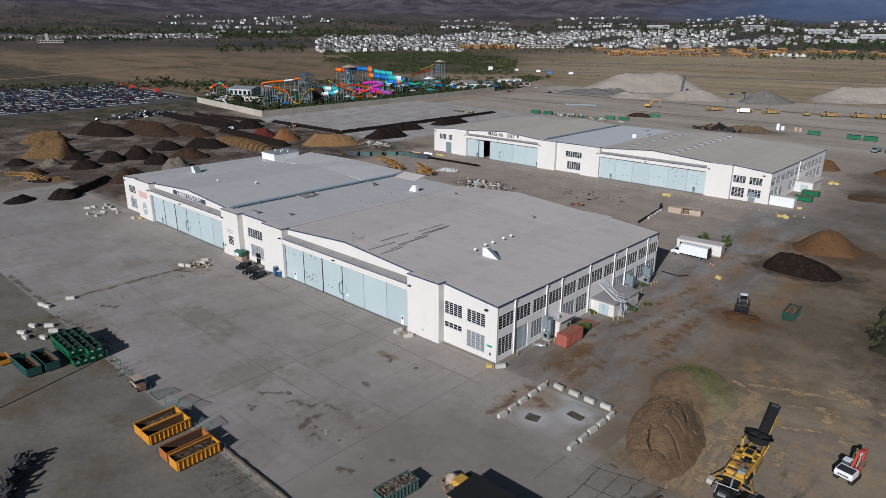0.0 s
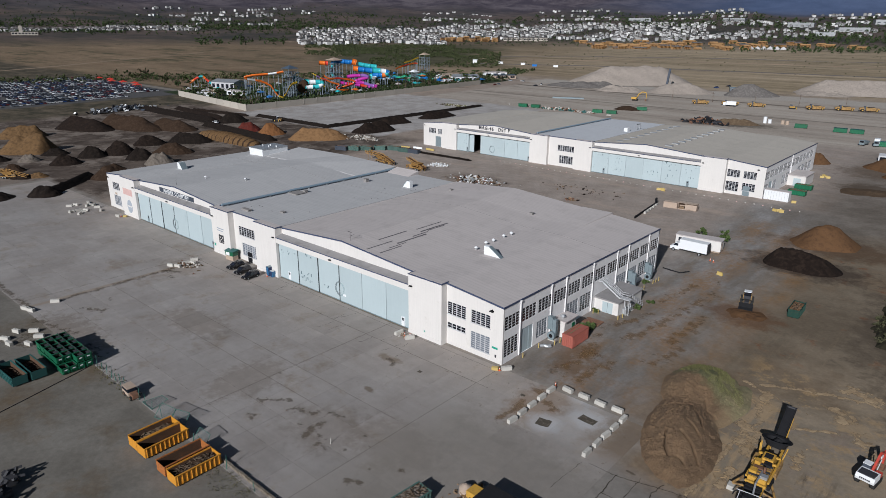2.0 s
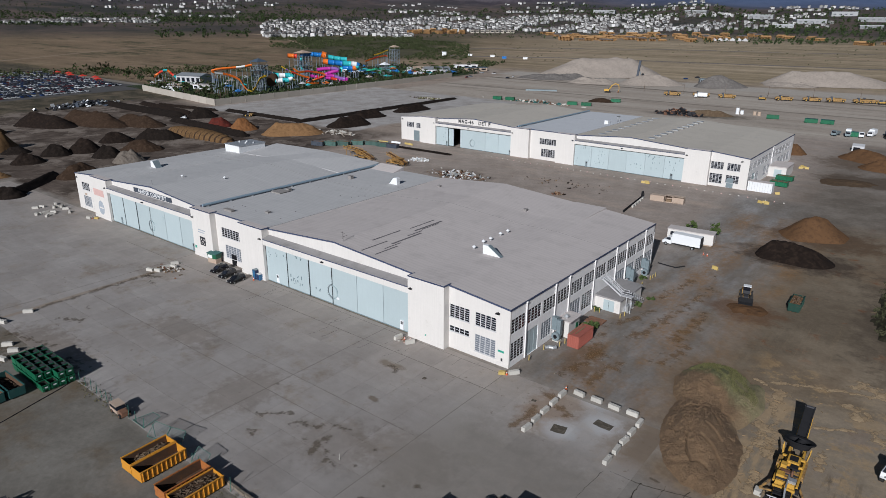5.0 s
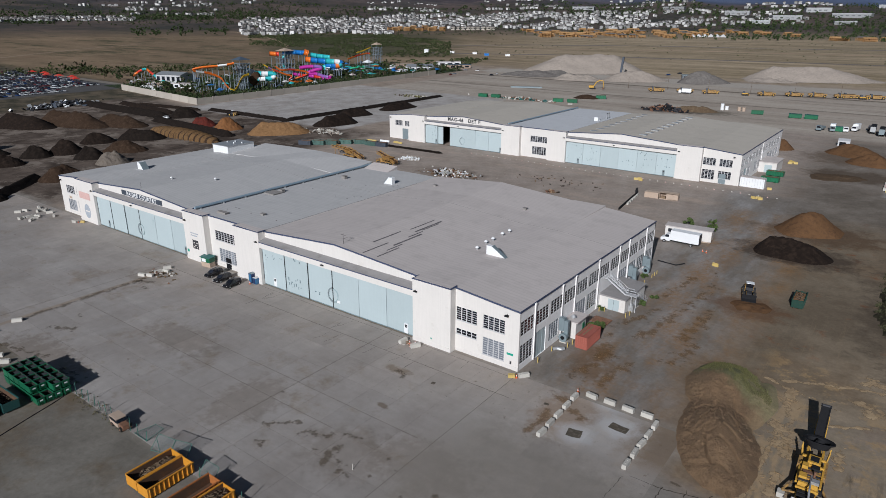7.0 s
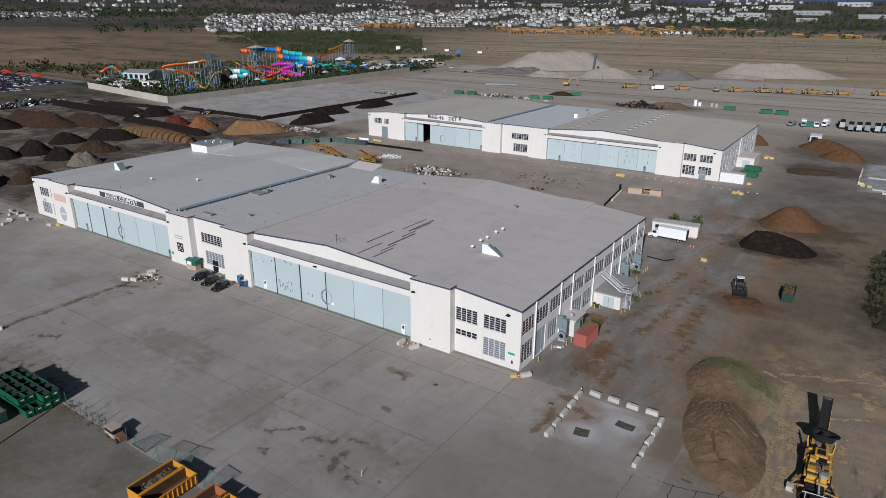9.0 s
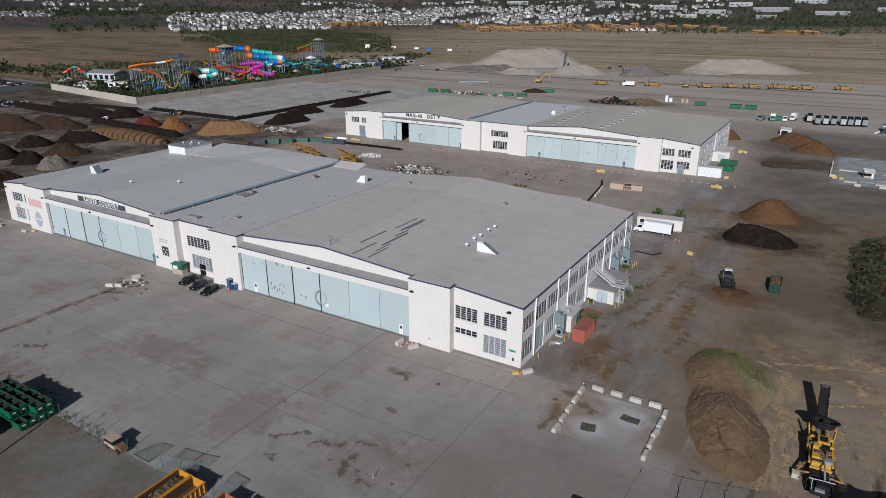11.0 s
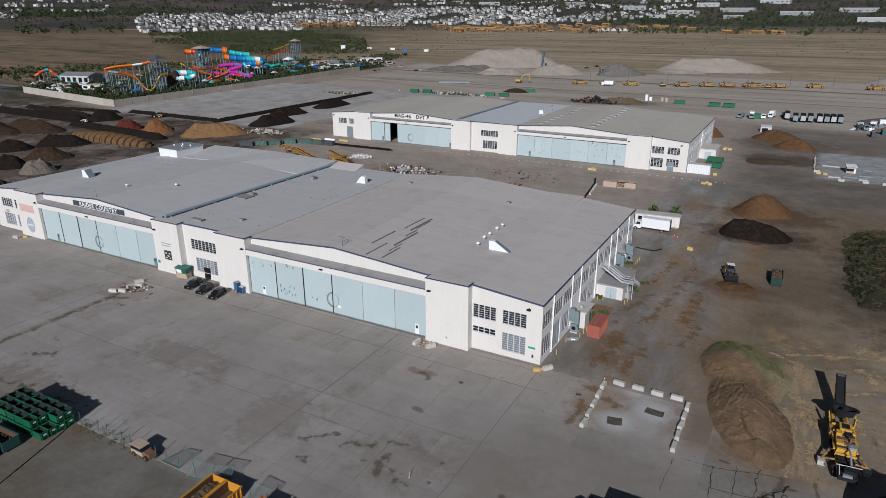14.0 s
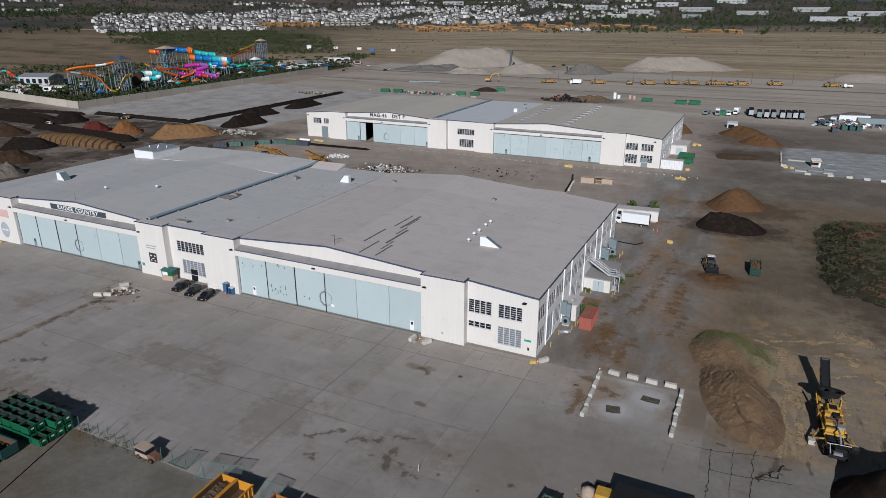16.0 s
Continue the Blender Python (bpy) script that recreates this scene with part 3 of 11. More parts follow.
def hangar_door_bay(parent, xa, xb, open_at=None, dark=(1, 2, 3), seed=1, ringed=True):
    """Six sliding leaves under a sloping canopy; dark: the joints whose gap and step shadow are a black strip."""
    n = 6
    w = (xb - xa) / n
    for k in range(n):
        x0, x1 = xa + k * w, xa + (k + 1) * w
        if open_at is not None and k == open_at:
            x0, x1 = x0 - w * 0.62, x1 - w * 0.62
        y = (-0.78, -0.70, -0.62, -0.70, -0.66, -0.60)[k]
        if open_at is not None and k == open_at:
            y = 0.1
        leaf = Mesh()
        leaf.box(x0 + 0.03, x1 - 0.03, y, y + 0.2, 0.05, 8.98)
        ob = part("door_leaf", leaf, M["door"], parent, "pale blue steel sliding leaf")
        for z in (1.15, 8.2):
            rib = Mesh()
            rib.box(x0 + 0.1, x1 - 0.1, y - 0.012, y + 0.002, z, z + 0.04)
            part("seam", rib, M["door"], ob)
        foot = Mesh()
        foot.box(x0 + 0.03, x1 - 0.03, y - 0.03, y - 0.004, 0.05, 0.22)
        part("bottom_seal", foot, M["bare_scuff"], ob)
        if k in dark:
            # black strip stands for the open gap and the shadow of the step
            gap = Mesh()
            gap.box(x0 - 0.09, x0 + 0.09, -0.80, -0.775, 0.05, 8.95)
            part("edge_seal", gap, M["black"], ob, "dark gaping joint between leaves")
    track = Mesh()
    track.box(xa, xb, -1.1, 0.5, 0.0, 0.03)
    part("door_track", track, M["old_kerb"], parent, "worn steel floor track")
    canopy = Mesh()
    canopy.prism([(FACE + 0.08, 9.0), (FACE + 0.08, 10.32), (FACE + 0.3, 10.34), (0.4, 10.85), (0.4, 10.6), (-1.2, 10.1), (-1.2, 9.0)], xa, xb, "x")
    part("canopy", canopy, M["white"], parent)
    top = Mesh()
    top.prism([(FACE - 0.02, 10.36), (FACE - 0.02, 10.45), (0.4, 10.98), (0.4, 10.86)], xa + 0.02, xb - 0.02, "x")
    part("canopy_roof", top, M["canopy_grey"], parent, "grey sloping canopy roof")
    edge = Mesh()
    edge.box(xa + 0.02, xb - 0.02, FACE - 0.05, FACE - 0.024, 10.26, 10.46)
    part("flashing", edge, M["trim"], parent)
    # soffit in near-black: the shade under the canopy put into its colour
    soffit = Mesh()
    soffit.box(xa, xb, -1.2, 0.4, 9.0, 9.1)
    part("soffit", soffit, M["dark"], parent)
    lamp = Mesh()
    xl = xa + w * 2.75
    lamp.box(xl - 0.35, xl + 0.35, FACE - 0.35, FACE + 0.08, 9.55, 9.72)
    part("wall_lamp", lamp, M["black"], parent, "dark wall-mounted floodlight")
    # worn insignia ring across the middle joint, darker on one half
    xm, rr = xa + w * 3, random.Random(seed)
    if not ringed:
        return
    for side, mat, keep in ((-1, "ring_dark", 0.95), (1, "ring_faint", 0.8)):
        ring = Mesh()
        for k in range(30):
            if rr.random() > keep:
                continue
            r0, r1 = 1.22 + rr.uniform(-0.06, 0.06), 1.46 + rr.uniform(-0.1, 0.08)
            a0, a1 = math.pi * k / 30, math.pi * (k + 1.02) / 30
            q = [(xm + side * (0.1 + r * math.sin(a)), 3.0 + r * 1.12 * math.cos(a)) for r, a in ((r0, a0), (r1, a0), (r1, a1), (r0, a1))]
            ring.add([(x, yy, z) for yy in (-0.812, -0.60) for x, z in q], [(0, 1, 2, 3), (7, 6, 5, 4), (0, 4, 5, 1), (1, 5, 6, 2), (2, 6, 7, 3), (3, 7, 4, 0)])
        part("painted_ring", ring, M[mat], parent, "worn painted half ring")


def hangar(m, depth, open_leaf, label, lettering, bluish, bays, mid_edges):
    """A double hangar: wings, towers, two door bays, arched roof, two-storey side."""
    near, far = bays
    line = profile(near, far)
    top = thing("hangar", label, "hangar", "old airfield hangars", m)
    wall, holes_r, holes_l, holes_m = Mesh(), [], [], []
    # openings of the front wings
    front = [(-13.2, -8.7, 6.4, 8.95, 4, 6, "glass"), (-7.4, -2.9, 6.4, 8.95, 4, 6, "glass"), (-7.4, -2.9, 1.2, 4.6, 4, 8, "pane_grey"), (-13.2, -8.7, 3.55, 4.6, 4, 2, "glass")]
    left = [(-162.0, -157.0, 6.6, 9.0, 5, 5, "glass"), (-155.8, -153.9, 6.6, 9.0, 2, 5, "glass"), (-162.0, -157.0, 1.3, 4.6, 5, 7, "pane_grey"), (-155.8, -153.9, 1.3, 4.6, 2, 7, "pane_grey")]
    mid = [(-85.6, -77.6, 6.8, 9.2, 7, 5, "glass"), (-84.6, -77.9, 1.5, 4.8, 6, 7, "pane_grey")]
    if lettering != "a":
        front[2] = (-7.4, -2.9, 1.9, 4.6, 4, 5, "glass")
        front[3] = (-13.2, -8.7, 1.2, 4.6, 4, 7, "glass")
        left = [(-162.0, -157.4, 6.6, 9.0, 5, 5, "glass"), (-155.8, -152.6, 6.6, 9.0, 4, 5, "glass")]
        mid[1] = (-84.6, -77.9, 1.5, 4.8, 6, 7, "glass")
    groups = [(-13.4, 0.0, front), (-151.8 - 14.0, -151.8, left), (*mid_edges, mid)]
    for xa, xb, wins in groups:
        w = Mesh()
        panel(w, xa, xb, 0.0, 11.3, 0.0, 0.4, [h[:4] for h in wins])
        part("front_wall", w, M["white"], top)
        for h in wins:
            steel_window(top, *h[:6], Matrix(), glass=h[6])
        base = Mesh()
        base.box(xa, xb, -0.06, -0.002, 0.0, 0.7)
        part("plinth", base, M["white"], top)
    # sloping tops of the wings
    for pts in ([(0, 11.3), (0, 11.36), (-13.4, 12.56), (-13.4, 11.3)], [(-LEN, 11.3), (-LEN, 11.36), (-151.8, 12.56), (-151.8, 11.3)], [(mid_edges[0], 11.3), (mid_edges[0], 12.56), (mid_edges[1], 12.56), (mid_edges[1], 11.3)]):
        caps = Mesh()
        caps.prism(pts, 0.0, 0.4)
        part("wall_top", caps, M["white"], top)
    # towers that stand forward beside the doors
    for xa, xb in ((near[1], -13.4), (mid_edges[1], near[0]), (far[1], mid_edges[0]), (-151.8, far[0])):
        t = Mesh()
        t.box(xa, xb, FACE, 0.45, 0.0, 12.56)
        part("tower", t, M["white"], top)
        p = Mesh()
        p.box(xa - 0.06, xb + 0.06, FACE - 0.07, -0.02, 0.0, 0.8)
        part("plinth", p, M["white"], top)
        f = Mesh()
        f.box(xa - 0.08, xb + 0.08, FACE - 0.08, 0.5, 12.57, 12.72)
        part("flashing", f, M["trim"], top)
        r = Mesh()
        r.box(xa + 0.2, xb - 0.2, FACE + 0.2, 0.6, 12.6, 12.76)
        part("tower_roof", r, M["roof"], top)
        lamp = Mesh()
        lx = xb - 0.8 if xb in (near[0], far[0]) else xa + 0.8
        lamp.box(lx - 0.35, lx + 0.35, FACE - 0.45, FACE, 10.2, 10.38)
        lamp.tube((lx, FACE, 10.5), (lx, FACE - 0.3, 10.4), 0.04)
        part("wall_lamp", lamp, M["black"], top, "dark wall-mounted floodlight")
    # gables over the door bays
    for xa, xb in (near, far):
        pts = [(xb, 12.4), ((xa + xb) / 2, 14.0), (xa, 12.4)]
        g = Mesh()
        g.prism([(xb, 10.6), *pts, (xa, 10.6)], 0.4, 0.8)
        part("gable", g, M["white"], top)
        hangar_door_bay(top, xa, xb, open_leaf if xa < -100 else None, (1, 2, 3) if lettering == "a" else (), int(-xa), lettering == "a" or xa < -100)
        for x0, x1 in ((xa - 0.3, xa), (xb, xb + 0.3)):
            jamb = Mesh()
            jamb.box(x0, x1, -0.9, 0.6, 0, 9.0)
            part("jamb", jamb, M["white"], top)
    # roof of one arched sheet over each bay, and its edge
    sections = [(0, -13.4), (-13.4, near[1]), (near[1], near[0]), (near[0], far[1]), (far[1], far[0]), (far[0], -151.8), (-151.8, -LEN)]
    for k, (xb, xa) in enumerate(sections):
        pts = [(x, z) for x, z in line if xa - 0.01 <= x <= xb + 0.01]
        y0 = 0.35 if k in (2, 4) else 0.0
        s = Mesh()
        s.prism([*pts, *[(x, z - 0.3) for x, z in reversed(pts)]], y0, depth)
        part("roof_section", s, M["roof_blue"] if bluish and k > 2 else M["roof"] if bluish else M["roof_pale"] if k == 3 else M["roof_tan"], top)
        if k not in (1, 5):
            e = Mesh()
            e.prism([*[(x, z + 0.06) for x, z in pts], *[(x, z - 0.22) for x, z in reversed(pts)]], y0 - 0.1, y0 - 0.003)
            part("flashing", e, M["trim"], top)
    side = Mesh()
    side.box(0.003, 0.1, -0.1, depth + 0.1, 11.12, 11.47)
    part("flashing", side, M["trim"], top)
    # long side with two storeys of windows
    up = [(y, y + 4.6, 6.55, 9.3) for y in [0.45 + 5.48 * k for k in range(12)]]
    low = [(0.5, 4.8, 1.2, 4.75), (11.1, 14.7, 1.2, 4.75), (22.3, 26.6, 1.4, 5.0), (27.5, 31.9, 1.4, 5.0), (44.0, 48.4, 1.4, 5.0), (49.4, 53.9, 1.4, 5.0), (54.9, 59.4, 1.4, 5.0), (60.4, 64.6, 1.4, 5.0)]
    gate = [(5.9, 9.8, 0.02, 5.1)]
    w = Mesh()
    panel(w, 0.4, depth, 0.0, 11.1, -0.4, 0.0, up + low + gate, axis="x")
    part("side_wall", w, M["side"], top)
    for h in up:
        steel_window(top, *h, 4, 5, pose(0, 0, 0) @ Matrix.Translation((-0.17, 0, 0)), axis="x", out=1)
    for k, h in enumerate(low):
        steel_window(top, *h, 4, 7, Matrix.Translation((-0.17, 0, 0)), axis="x", glass="pane_grey" if k % 3 else "glass", out=1)
    gd = Mesh()
    for k in range(3):
        gd.box(-0.2 - 0.03 * (k % 2), -0.1 - 0.03 * (k % 2), 5.9 + 1.3 * k, 7.18 + 1.3 * k, 0.02, 5.1)
    part("side_gate", gd, M["door"], top, "pale blue folding gate")
    for y in (5.2, 15.7, 21.2, 32.2, 43.0, 48.6, 59.3) if lettering == "a" else (33.0,):
        pipe = Mesh()
        pipe.tube((0.12, y, 0.1), (0.12, y, 11.2), 0.11)
        pipe.box(0.0, 0.3, y - 0.2, y + 0.2, 11.0, 11.3)
        part("downpipe", pipe, M["side"], top)
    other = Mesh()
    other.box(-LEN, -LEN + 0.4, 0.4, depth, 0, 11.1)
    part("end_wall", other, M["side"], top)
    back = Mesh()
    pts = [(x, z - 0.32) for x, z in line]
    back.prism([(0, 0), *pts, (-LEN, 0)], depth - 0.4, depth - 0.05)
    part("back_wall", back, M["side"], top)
    return top


hangar_a = hangar(pose(0, 0, 0), 65.4, None, "white hangar with pale blue sliding doors and grey roof", "a", True, BAYS_A, (-87.8, -75.9))
hangar_b = hangar(pose(-2.2, 158.9, 1.1), 70.3, 1, "white hangar with one blue door leaf slid open", "b", False, BAYS_B, (-90.2, -76.6))

rng = random.Random(4)


# ---------------- roof fittings ----------------
def dormer(m, w=4.6, d=0.9, h=1.9):
    t = thing("roof_vent", "white wedge-shaped roof vent standing on the roof", "vent", "white roof wedges", m)
    body = Mesh()
    body.prism([(0, -0.4), (0, h), (1.3, h), (w, -0.2), (w, -0.4)], 0, d)
    part("body", body, M["white_plain"], t)
    louvre = Mesh()
    louvre.prism([(1.25, h + 0.03), (w + 0.15, -0.2), (w + 0.22, -0.15), (1.3, h + 0.1)], -0.04, d + 0.04)
    part("louvre", louvre, M["bluegrey"], t, "grey-blue sloping back sheet")
    return t


# the roofing kicks up to a low parapet along the back
for run, mat in (([(-147.6, 13.85), (-133.0, 14.2), (-119.0, 14.4), (-106.0, 14.1), (-94.2, 13.8)], "roof_blue"), ([(-93.4, 13.75), (-83.4, 13.75)], "roof"), ([(x, z + 0.3) for x, z in sorted(PROFILE) if -83.3 < x < -13.0], "roof")):
    b, y0 = Mesh(), 50.0 if len(run) > 2 else 61.0
    for x, z in run:
        a = roof_z(x)
        b.v += [(x, y0, a + 0.006), (x, 65.9, z), (x, 65.9, a - 0.25), (x, y0, a - 0.15)]
    n = len(run)
    b.f = [(4 * i + k, 4 * i + 4 + k, 4 * i + 4 + (k + 1) % 4, 4 * i + (k + 1) % 4) for i in range(n - 1) for k in range(4)] + [(0, 1, 2, 3), (4 * n - 1, 4 * n - 2, 4 * n - 3, 4 * n - 4)]
    b.m = [0] * len(b.f)
    part("back_parapet", b, M[mat], hangar_a, "roofing felt carried up to the back parapet")

dormer(pose(-18.5, 17.8, roof_z(-18.5)))
dormer(pose(-72.0, 51.4, roof_z(-72), 0, 0, 180), 3.2, 1.3, 2.0)
dormer(pose(-149.5, 17.0, roof_z(-149.5)), 3.0, 2.0, 2.1)

pent = thing("penthouse", "white metal plant housing with overhanging flat top", "roof housing", m=pose(-155.5, 49, roof_z(-153)))
b = Mesh()
b.hull8([(0, 0, -0.5), (8.4, 0, -0.5), (8.4, 11, -0.5), (0, 11, -0.5), (-0.15, -0.15, 2.6), (8.55, -0.15, 2.6), (8.55, 11.15, 2.6), (-0.15, 11.15, 2.6)])
part("body", b, M["white_plain"], pent)
b = Mesh()
b.box(-0.35, 8.75, -0.35, 11.35, 2.61, 2.75)
part("top", b, M["steel"], pent, "pale grey flat top")
for k in range(4):
    b = Mesh()
    b.tube((1.5 + 1.9 * k, 5 + (k % 2) * 2, 2.75), (1.5 + 1.9 * k, 5 + (k % 2) * 2, 3.2), 0.22)
    part("stack", b, M["white_plain"], pent)

for ox, oy, oz, yy, xx in ((0, 0, 0, 65, -93.9), (-2.2, 158.9, 1.1, 69, -97.0)):
    duct = thing("roof_pipe", "blue-grey pipe on short supports along the roof valley", "pipe", m=pose(ox + xx, oy, oz + 12.6))
    b = Mesh()
    b.sweep([(0, 0.5, 0.55), (0, yy, 0.55)], 0.33, 10)
    part("pipe", b, M["pipe_blue"], duct)
    b = Mesh()
    b.box(-0.75, -0.5, 0.3, yy, 0.0, 0.5)
    part("kerb", b, M["trim"], duct, "dark blue kerb strip")
    for k in range(10):
        b = Mesh()
        y = 2 + k * (yy - 4) / 9
        b.box(-0.5, 0.5, y - 0.15, y + 0.15, 0, 0.35)
        part("support", b, M["steel"], duct)

for k, (x, y) in enumerate([(-21.5, 18.9), (-22.1, 23.2), (-22.0, 25.8), (-22.2, 30.0), (-22.1, 32.8), (-113, 20), (-124, 13)]):
    v = thing("roof_ventilator", "round galvanised roof ventilator with cap", "vent", "round roof ventilators", pose(x, y, roof_z(x)))
    b = Mesh()
    b.tube((0, 0, -0.1), (0, 0, 0.45), 0.22, n=10)
    part("pipe", b, M["steel"], v)
    b = Mesh()
    b.tube((0, 0, 0.45), (0, 0, 0.62), 0.42, 0.4, 12)
    b.tube((0, 0, 0.62), (0, 0, 0.85), 0.4, 0.08, 12)
    part("cap", b, M["white_plain"], v)

M["roof_seam"] = surface("dusty_roof_seam", (0.25, 0.235, 0.225), 0.9, 0, 0.3, 3.0, 0.15)
# bare strips where the roof sheet has worn away, and its laps
for k, (x, y0, y1, w) in enumerate([(-37.5, 1.3, 9.0, 0.35), (-40.0, 7.0, 15.9, 0.4), (-34.1, 1.8, 8.5, 0.35), (-34.9, 5.5, 10.5, 0.3), (-35.8, 8.6, 18.1, 0.5), (-36.6, 14.5, 19.5, 0.35), (-39.3, 18.5, 27.2, 0.35), (-37.7, 18.2, 27.8, 0.5), (-37.1, 20.0, 26.0, 0.3)]):
    b = Mesh()
    b.hull8([(x, y0, roof_z(x) - 0.1), (x + w, y0, roof_z(x + w) - 0.1), (x + w, y1, roof_z(x + w) - 0.1), (x, y1, roof_z(x) - 0.1),
             (x, y0, roof_z(x) + 0.008), (x + w, y0, roof_z(x + w) + 0.008), (x + w, y1, roof_z(x + w) + 0.008), (x, y1, roof_z(x) + 0.008)])
    part("roof_strip", b, M["roof_dark"], hangar_a, "dark bare strip in the roof sheet")
for ob, d, xs, bays in ((hangar_a, 65.4, (-67.2,), BAYS_A), (hangar_b, 70.3, (-68.4, -48.3, -121.0), BAYS_B)):
    for x in xs:
        b = Mesh()
        z = roof_z(x)
        b.box(x - 0.08, x + 0.08, 0.4, d, z - 0.1, z + 0.03)
        part("roof_lap", b, M["roof_seam"], ob, "dark lap between roof sheets")
    b = Mesh()
    pts = profile(*bays)
    b.prism([*[(x, z + 0.015) for x, z in pts], *[(x, z - 0.1) for x, z in reversed(pts)]], d * 0.62, d * 0.62 + 0.08)
    part("roof_lap", b, M["roof_seam"], ob)
for x, y, w, d, hh in ((-91.4, 23.2, 1.9, 1.7, 0.25), (-90.5, 25.5, 0.5, 0.5, 0.7), (-88.0, 47.0, 0.6, 0.6, 0.9), (-60.0, 55.0, 0.4, 0.4, 0.5), (-28.0, 50.0, 0.4, 0.4, 0.5), (-77.0, 8.0, 0.5, 0.4, 0.4), (-86.0, 3.0, 1.6, 0.5, 0.4)):
    b = Mesh()
    z = roof_z(x)
    b.box(x - w, x + w, y - d, y + d, z - 0.2, z + hh)
    b.box(x - w - 0.1, x + w + 0.1, y - d - 0.1, y + d + 0.1, z + hh, z + hh + 0.08)
    part("roof_hatch", b, M["roof_seam"], hangar_a, "low grey hatch on the roof")
for k in range(14):
    x, y = rng.uniform(-92, -68), rng.uniform(2, 60)
    b = Mesh()
    w = rng.uniform(0.12, 0.3)
    b.box(x - w, x + w, y - 0.08, y + 0.08, roof_z(x) - 0.1, roof_z(x) + 0.06)
    part("roof_patch", b, M["roof_dark"], hangar_a, "small dark patch on the roof sheet")
b = Mesh()
b.tube((0, 0, 0), (0, 0, 2.2), 0.04)
b.tube((-0.7, 0, 1.9), (0.7, 0, 1.9), 0.03)
b.tube((0, 0, 1.0), (1.0, 0.3, 1.5), 0.03)
mast = part("roof_mast", b, M["black"], m=pose(-43.5, 2.0, roof_z(-43.5)))
tagged(mast, "thin dark mast with a crossbar on the roof", "antenna")
b = Mesh()
b.tube((0, 0, 0), (0, 0, 1.6), 0.03)
copy = part("roof_mast", b, M["black"], m=pose(-121, 2.0, roof_z(-121)))
tagged(copy, "thin dark mast on the roof", "antenna")
# skylights in two rows on the second hangar
for k in range(10):
    for x, z in ((-59.5, 0), (-38.6, 0)):
        b = Mesh()
        y = 6 + 6.4 * k
        zz = roof_z(x)
        b.box(x - 1.4, x + 1.4, y - 0.9, y + 0.9, zz - 0.2, zz + 0.28)
        part("skylight", b, M["steel"], hangar_b, "pale raised rooflight")
b = Mesh()
b.box(-72.5, -70.8, 35, 37.5, 12.4, 14.2)
part("roof_box", b, M["white_plain"], hangar_b, "white plant box")
b = Mesh()
for y in (44, 46.5):
    b.box(-70.5, -70.2, y, y + 0.3, 12.4, 15.2)
b.box(-70.5, -70.2, 44, 46.8, 14.9, 15.2)
part("roof_frame", b, M["steel"], hangar_b)


# ---------------- writing and markings on the facades ----------------
def letters(text, size, x, y, z, mat, parent, depth=0.03, space=1.0, bold=0.0):
    cu = bpy.data.curves.new("letters", "FONT")
    cu.body, cu.size, cu.extrude, cu.align_x, cu.align_y, cu.space_character, cu.offset = text, size, depth, "CENTER", "CENTER", space, bold
    ob = bpy.data.objects.new("letters", cu)
    scene.collection.objects.link(ob)
    bpy.context.view_layer.update()
    me = bpy.data.meshes.new_from_object(ob.evaluated_get(bpy.context.evaluated_depsgraph_get()))
    bpy.data.objects.remove(ob)
    me.materials.clear()
    me.materials.append(mat)
    return part("lettering", me, mat, parent, m=pose(x, y, z, 90, 0, 0))


M["sign"] = surface("dark_slate_sign_board", (0.045, 0.055, 0.075), 0.6, 0, 0.8, 5.0, 0.2)
M["faded_red"] = surface("faded_red_mural", (0.55, 0.37, 0.34), 0.8, 0, 1.5, 6.0, 0.15)
M["mural_grey"] = surface("faded_grey_mural", (0.33, 0.36, 0.40), 0.8, 0, 1.2, 6.0, 0.2)
M["teal_sign"] = surface("teal_plate", (0.02, 0.28, 0.2), 0.5)
M["letter_dark"] = surface("dark_letter_paint", (0.03, 0.03, 0.035), 0.7)

b = Mesh()
b.box(-128.8, -108.6, 0.3, 0.397, 11.15, 12.5)
part("sign_board", b, M["sign"], hangar_a, "dark slate board with white letters")
letters("RAIDER COUNTRY", 1.5, -118.7, 0.28, 11.82, M["white_plain"], hangar_a, 0.02, 1.22, 0.03)
letters("MAG-46   DET B", 2.2, -120.9, 0.36, 12.2, M["letter_dark"], hangar_b, 0.02, 1.2, 0.08)
b = Mesh()
b.box(-150.6, -144.2, FACE - 0.020, FACE - 0.003, 7.0, 9.1)
part("mural", b, M["faded_red"], hangar_a, "faded red painted panel")
b = Mesh()
n = 24
b.prism([(-147.0 + 1.75 * math.cos(2 * math.pi * k / n), 3.4 + 2.2 * math.sin(2 * math.pi * k / n)) for k in range(n)], FACE - 0.020, FACE - 0.003)
part("mural", b, M["mural_grey"], hangar_a, "faded grey painted disc")
b = Mesh()
b.box(-148.3, -145.7, FACE - 0.030, FACE - 0.022, 3.2, 3.6)
part("mural_bar", b, M["white"], hangar_a)
b = Mesh()
b.box(-93.3, -90.9, FACE - 0.020, FACE - 0.003, 3.3, 5.6)
emblem = part("mural", b, M["letter_dark"], hangar_a, "black painted square emblem")
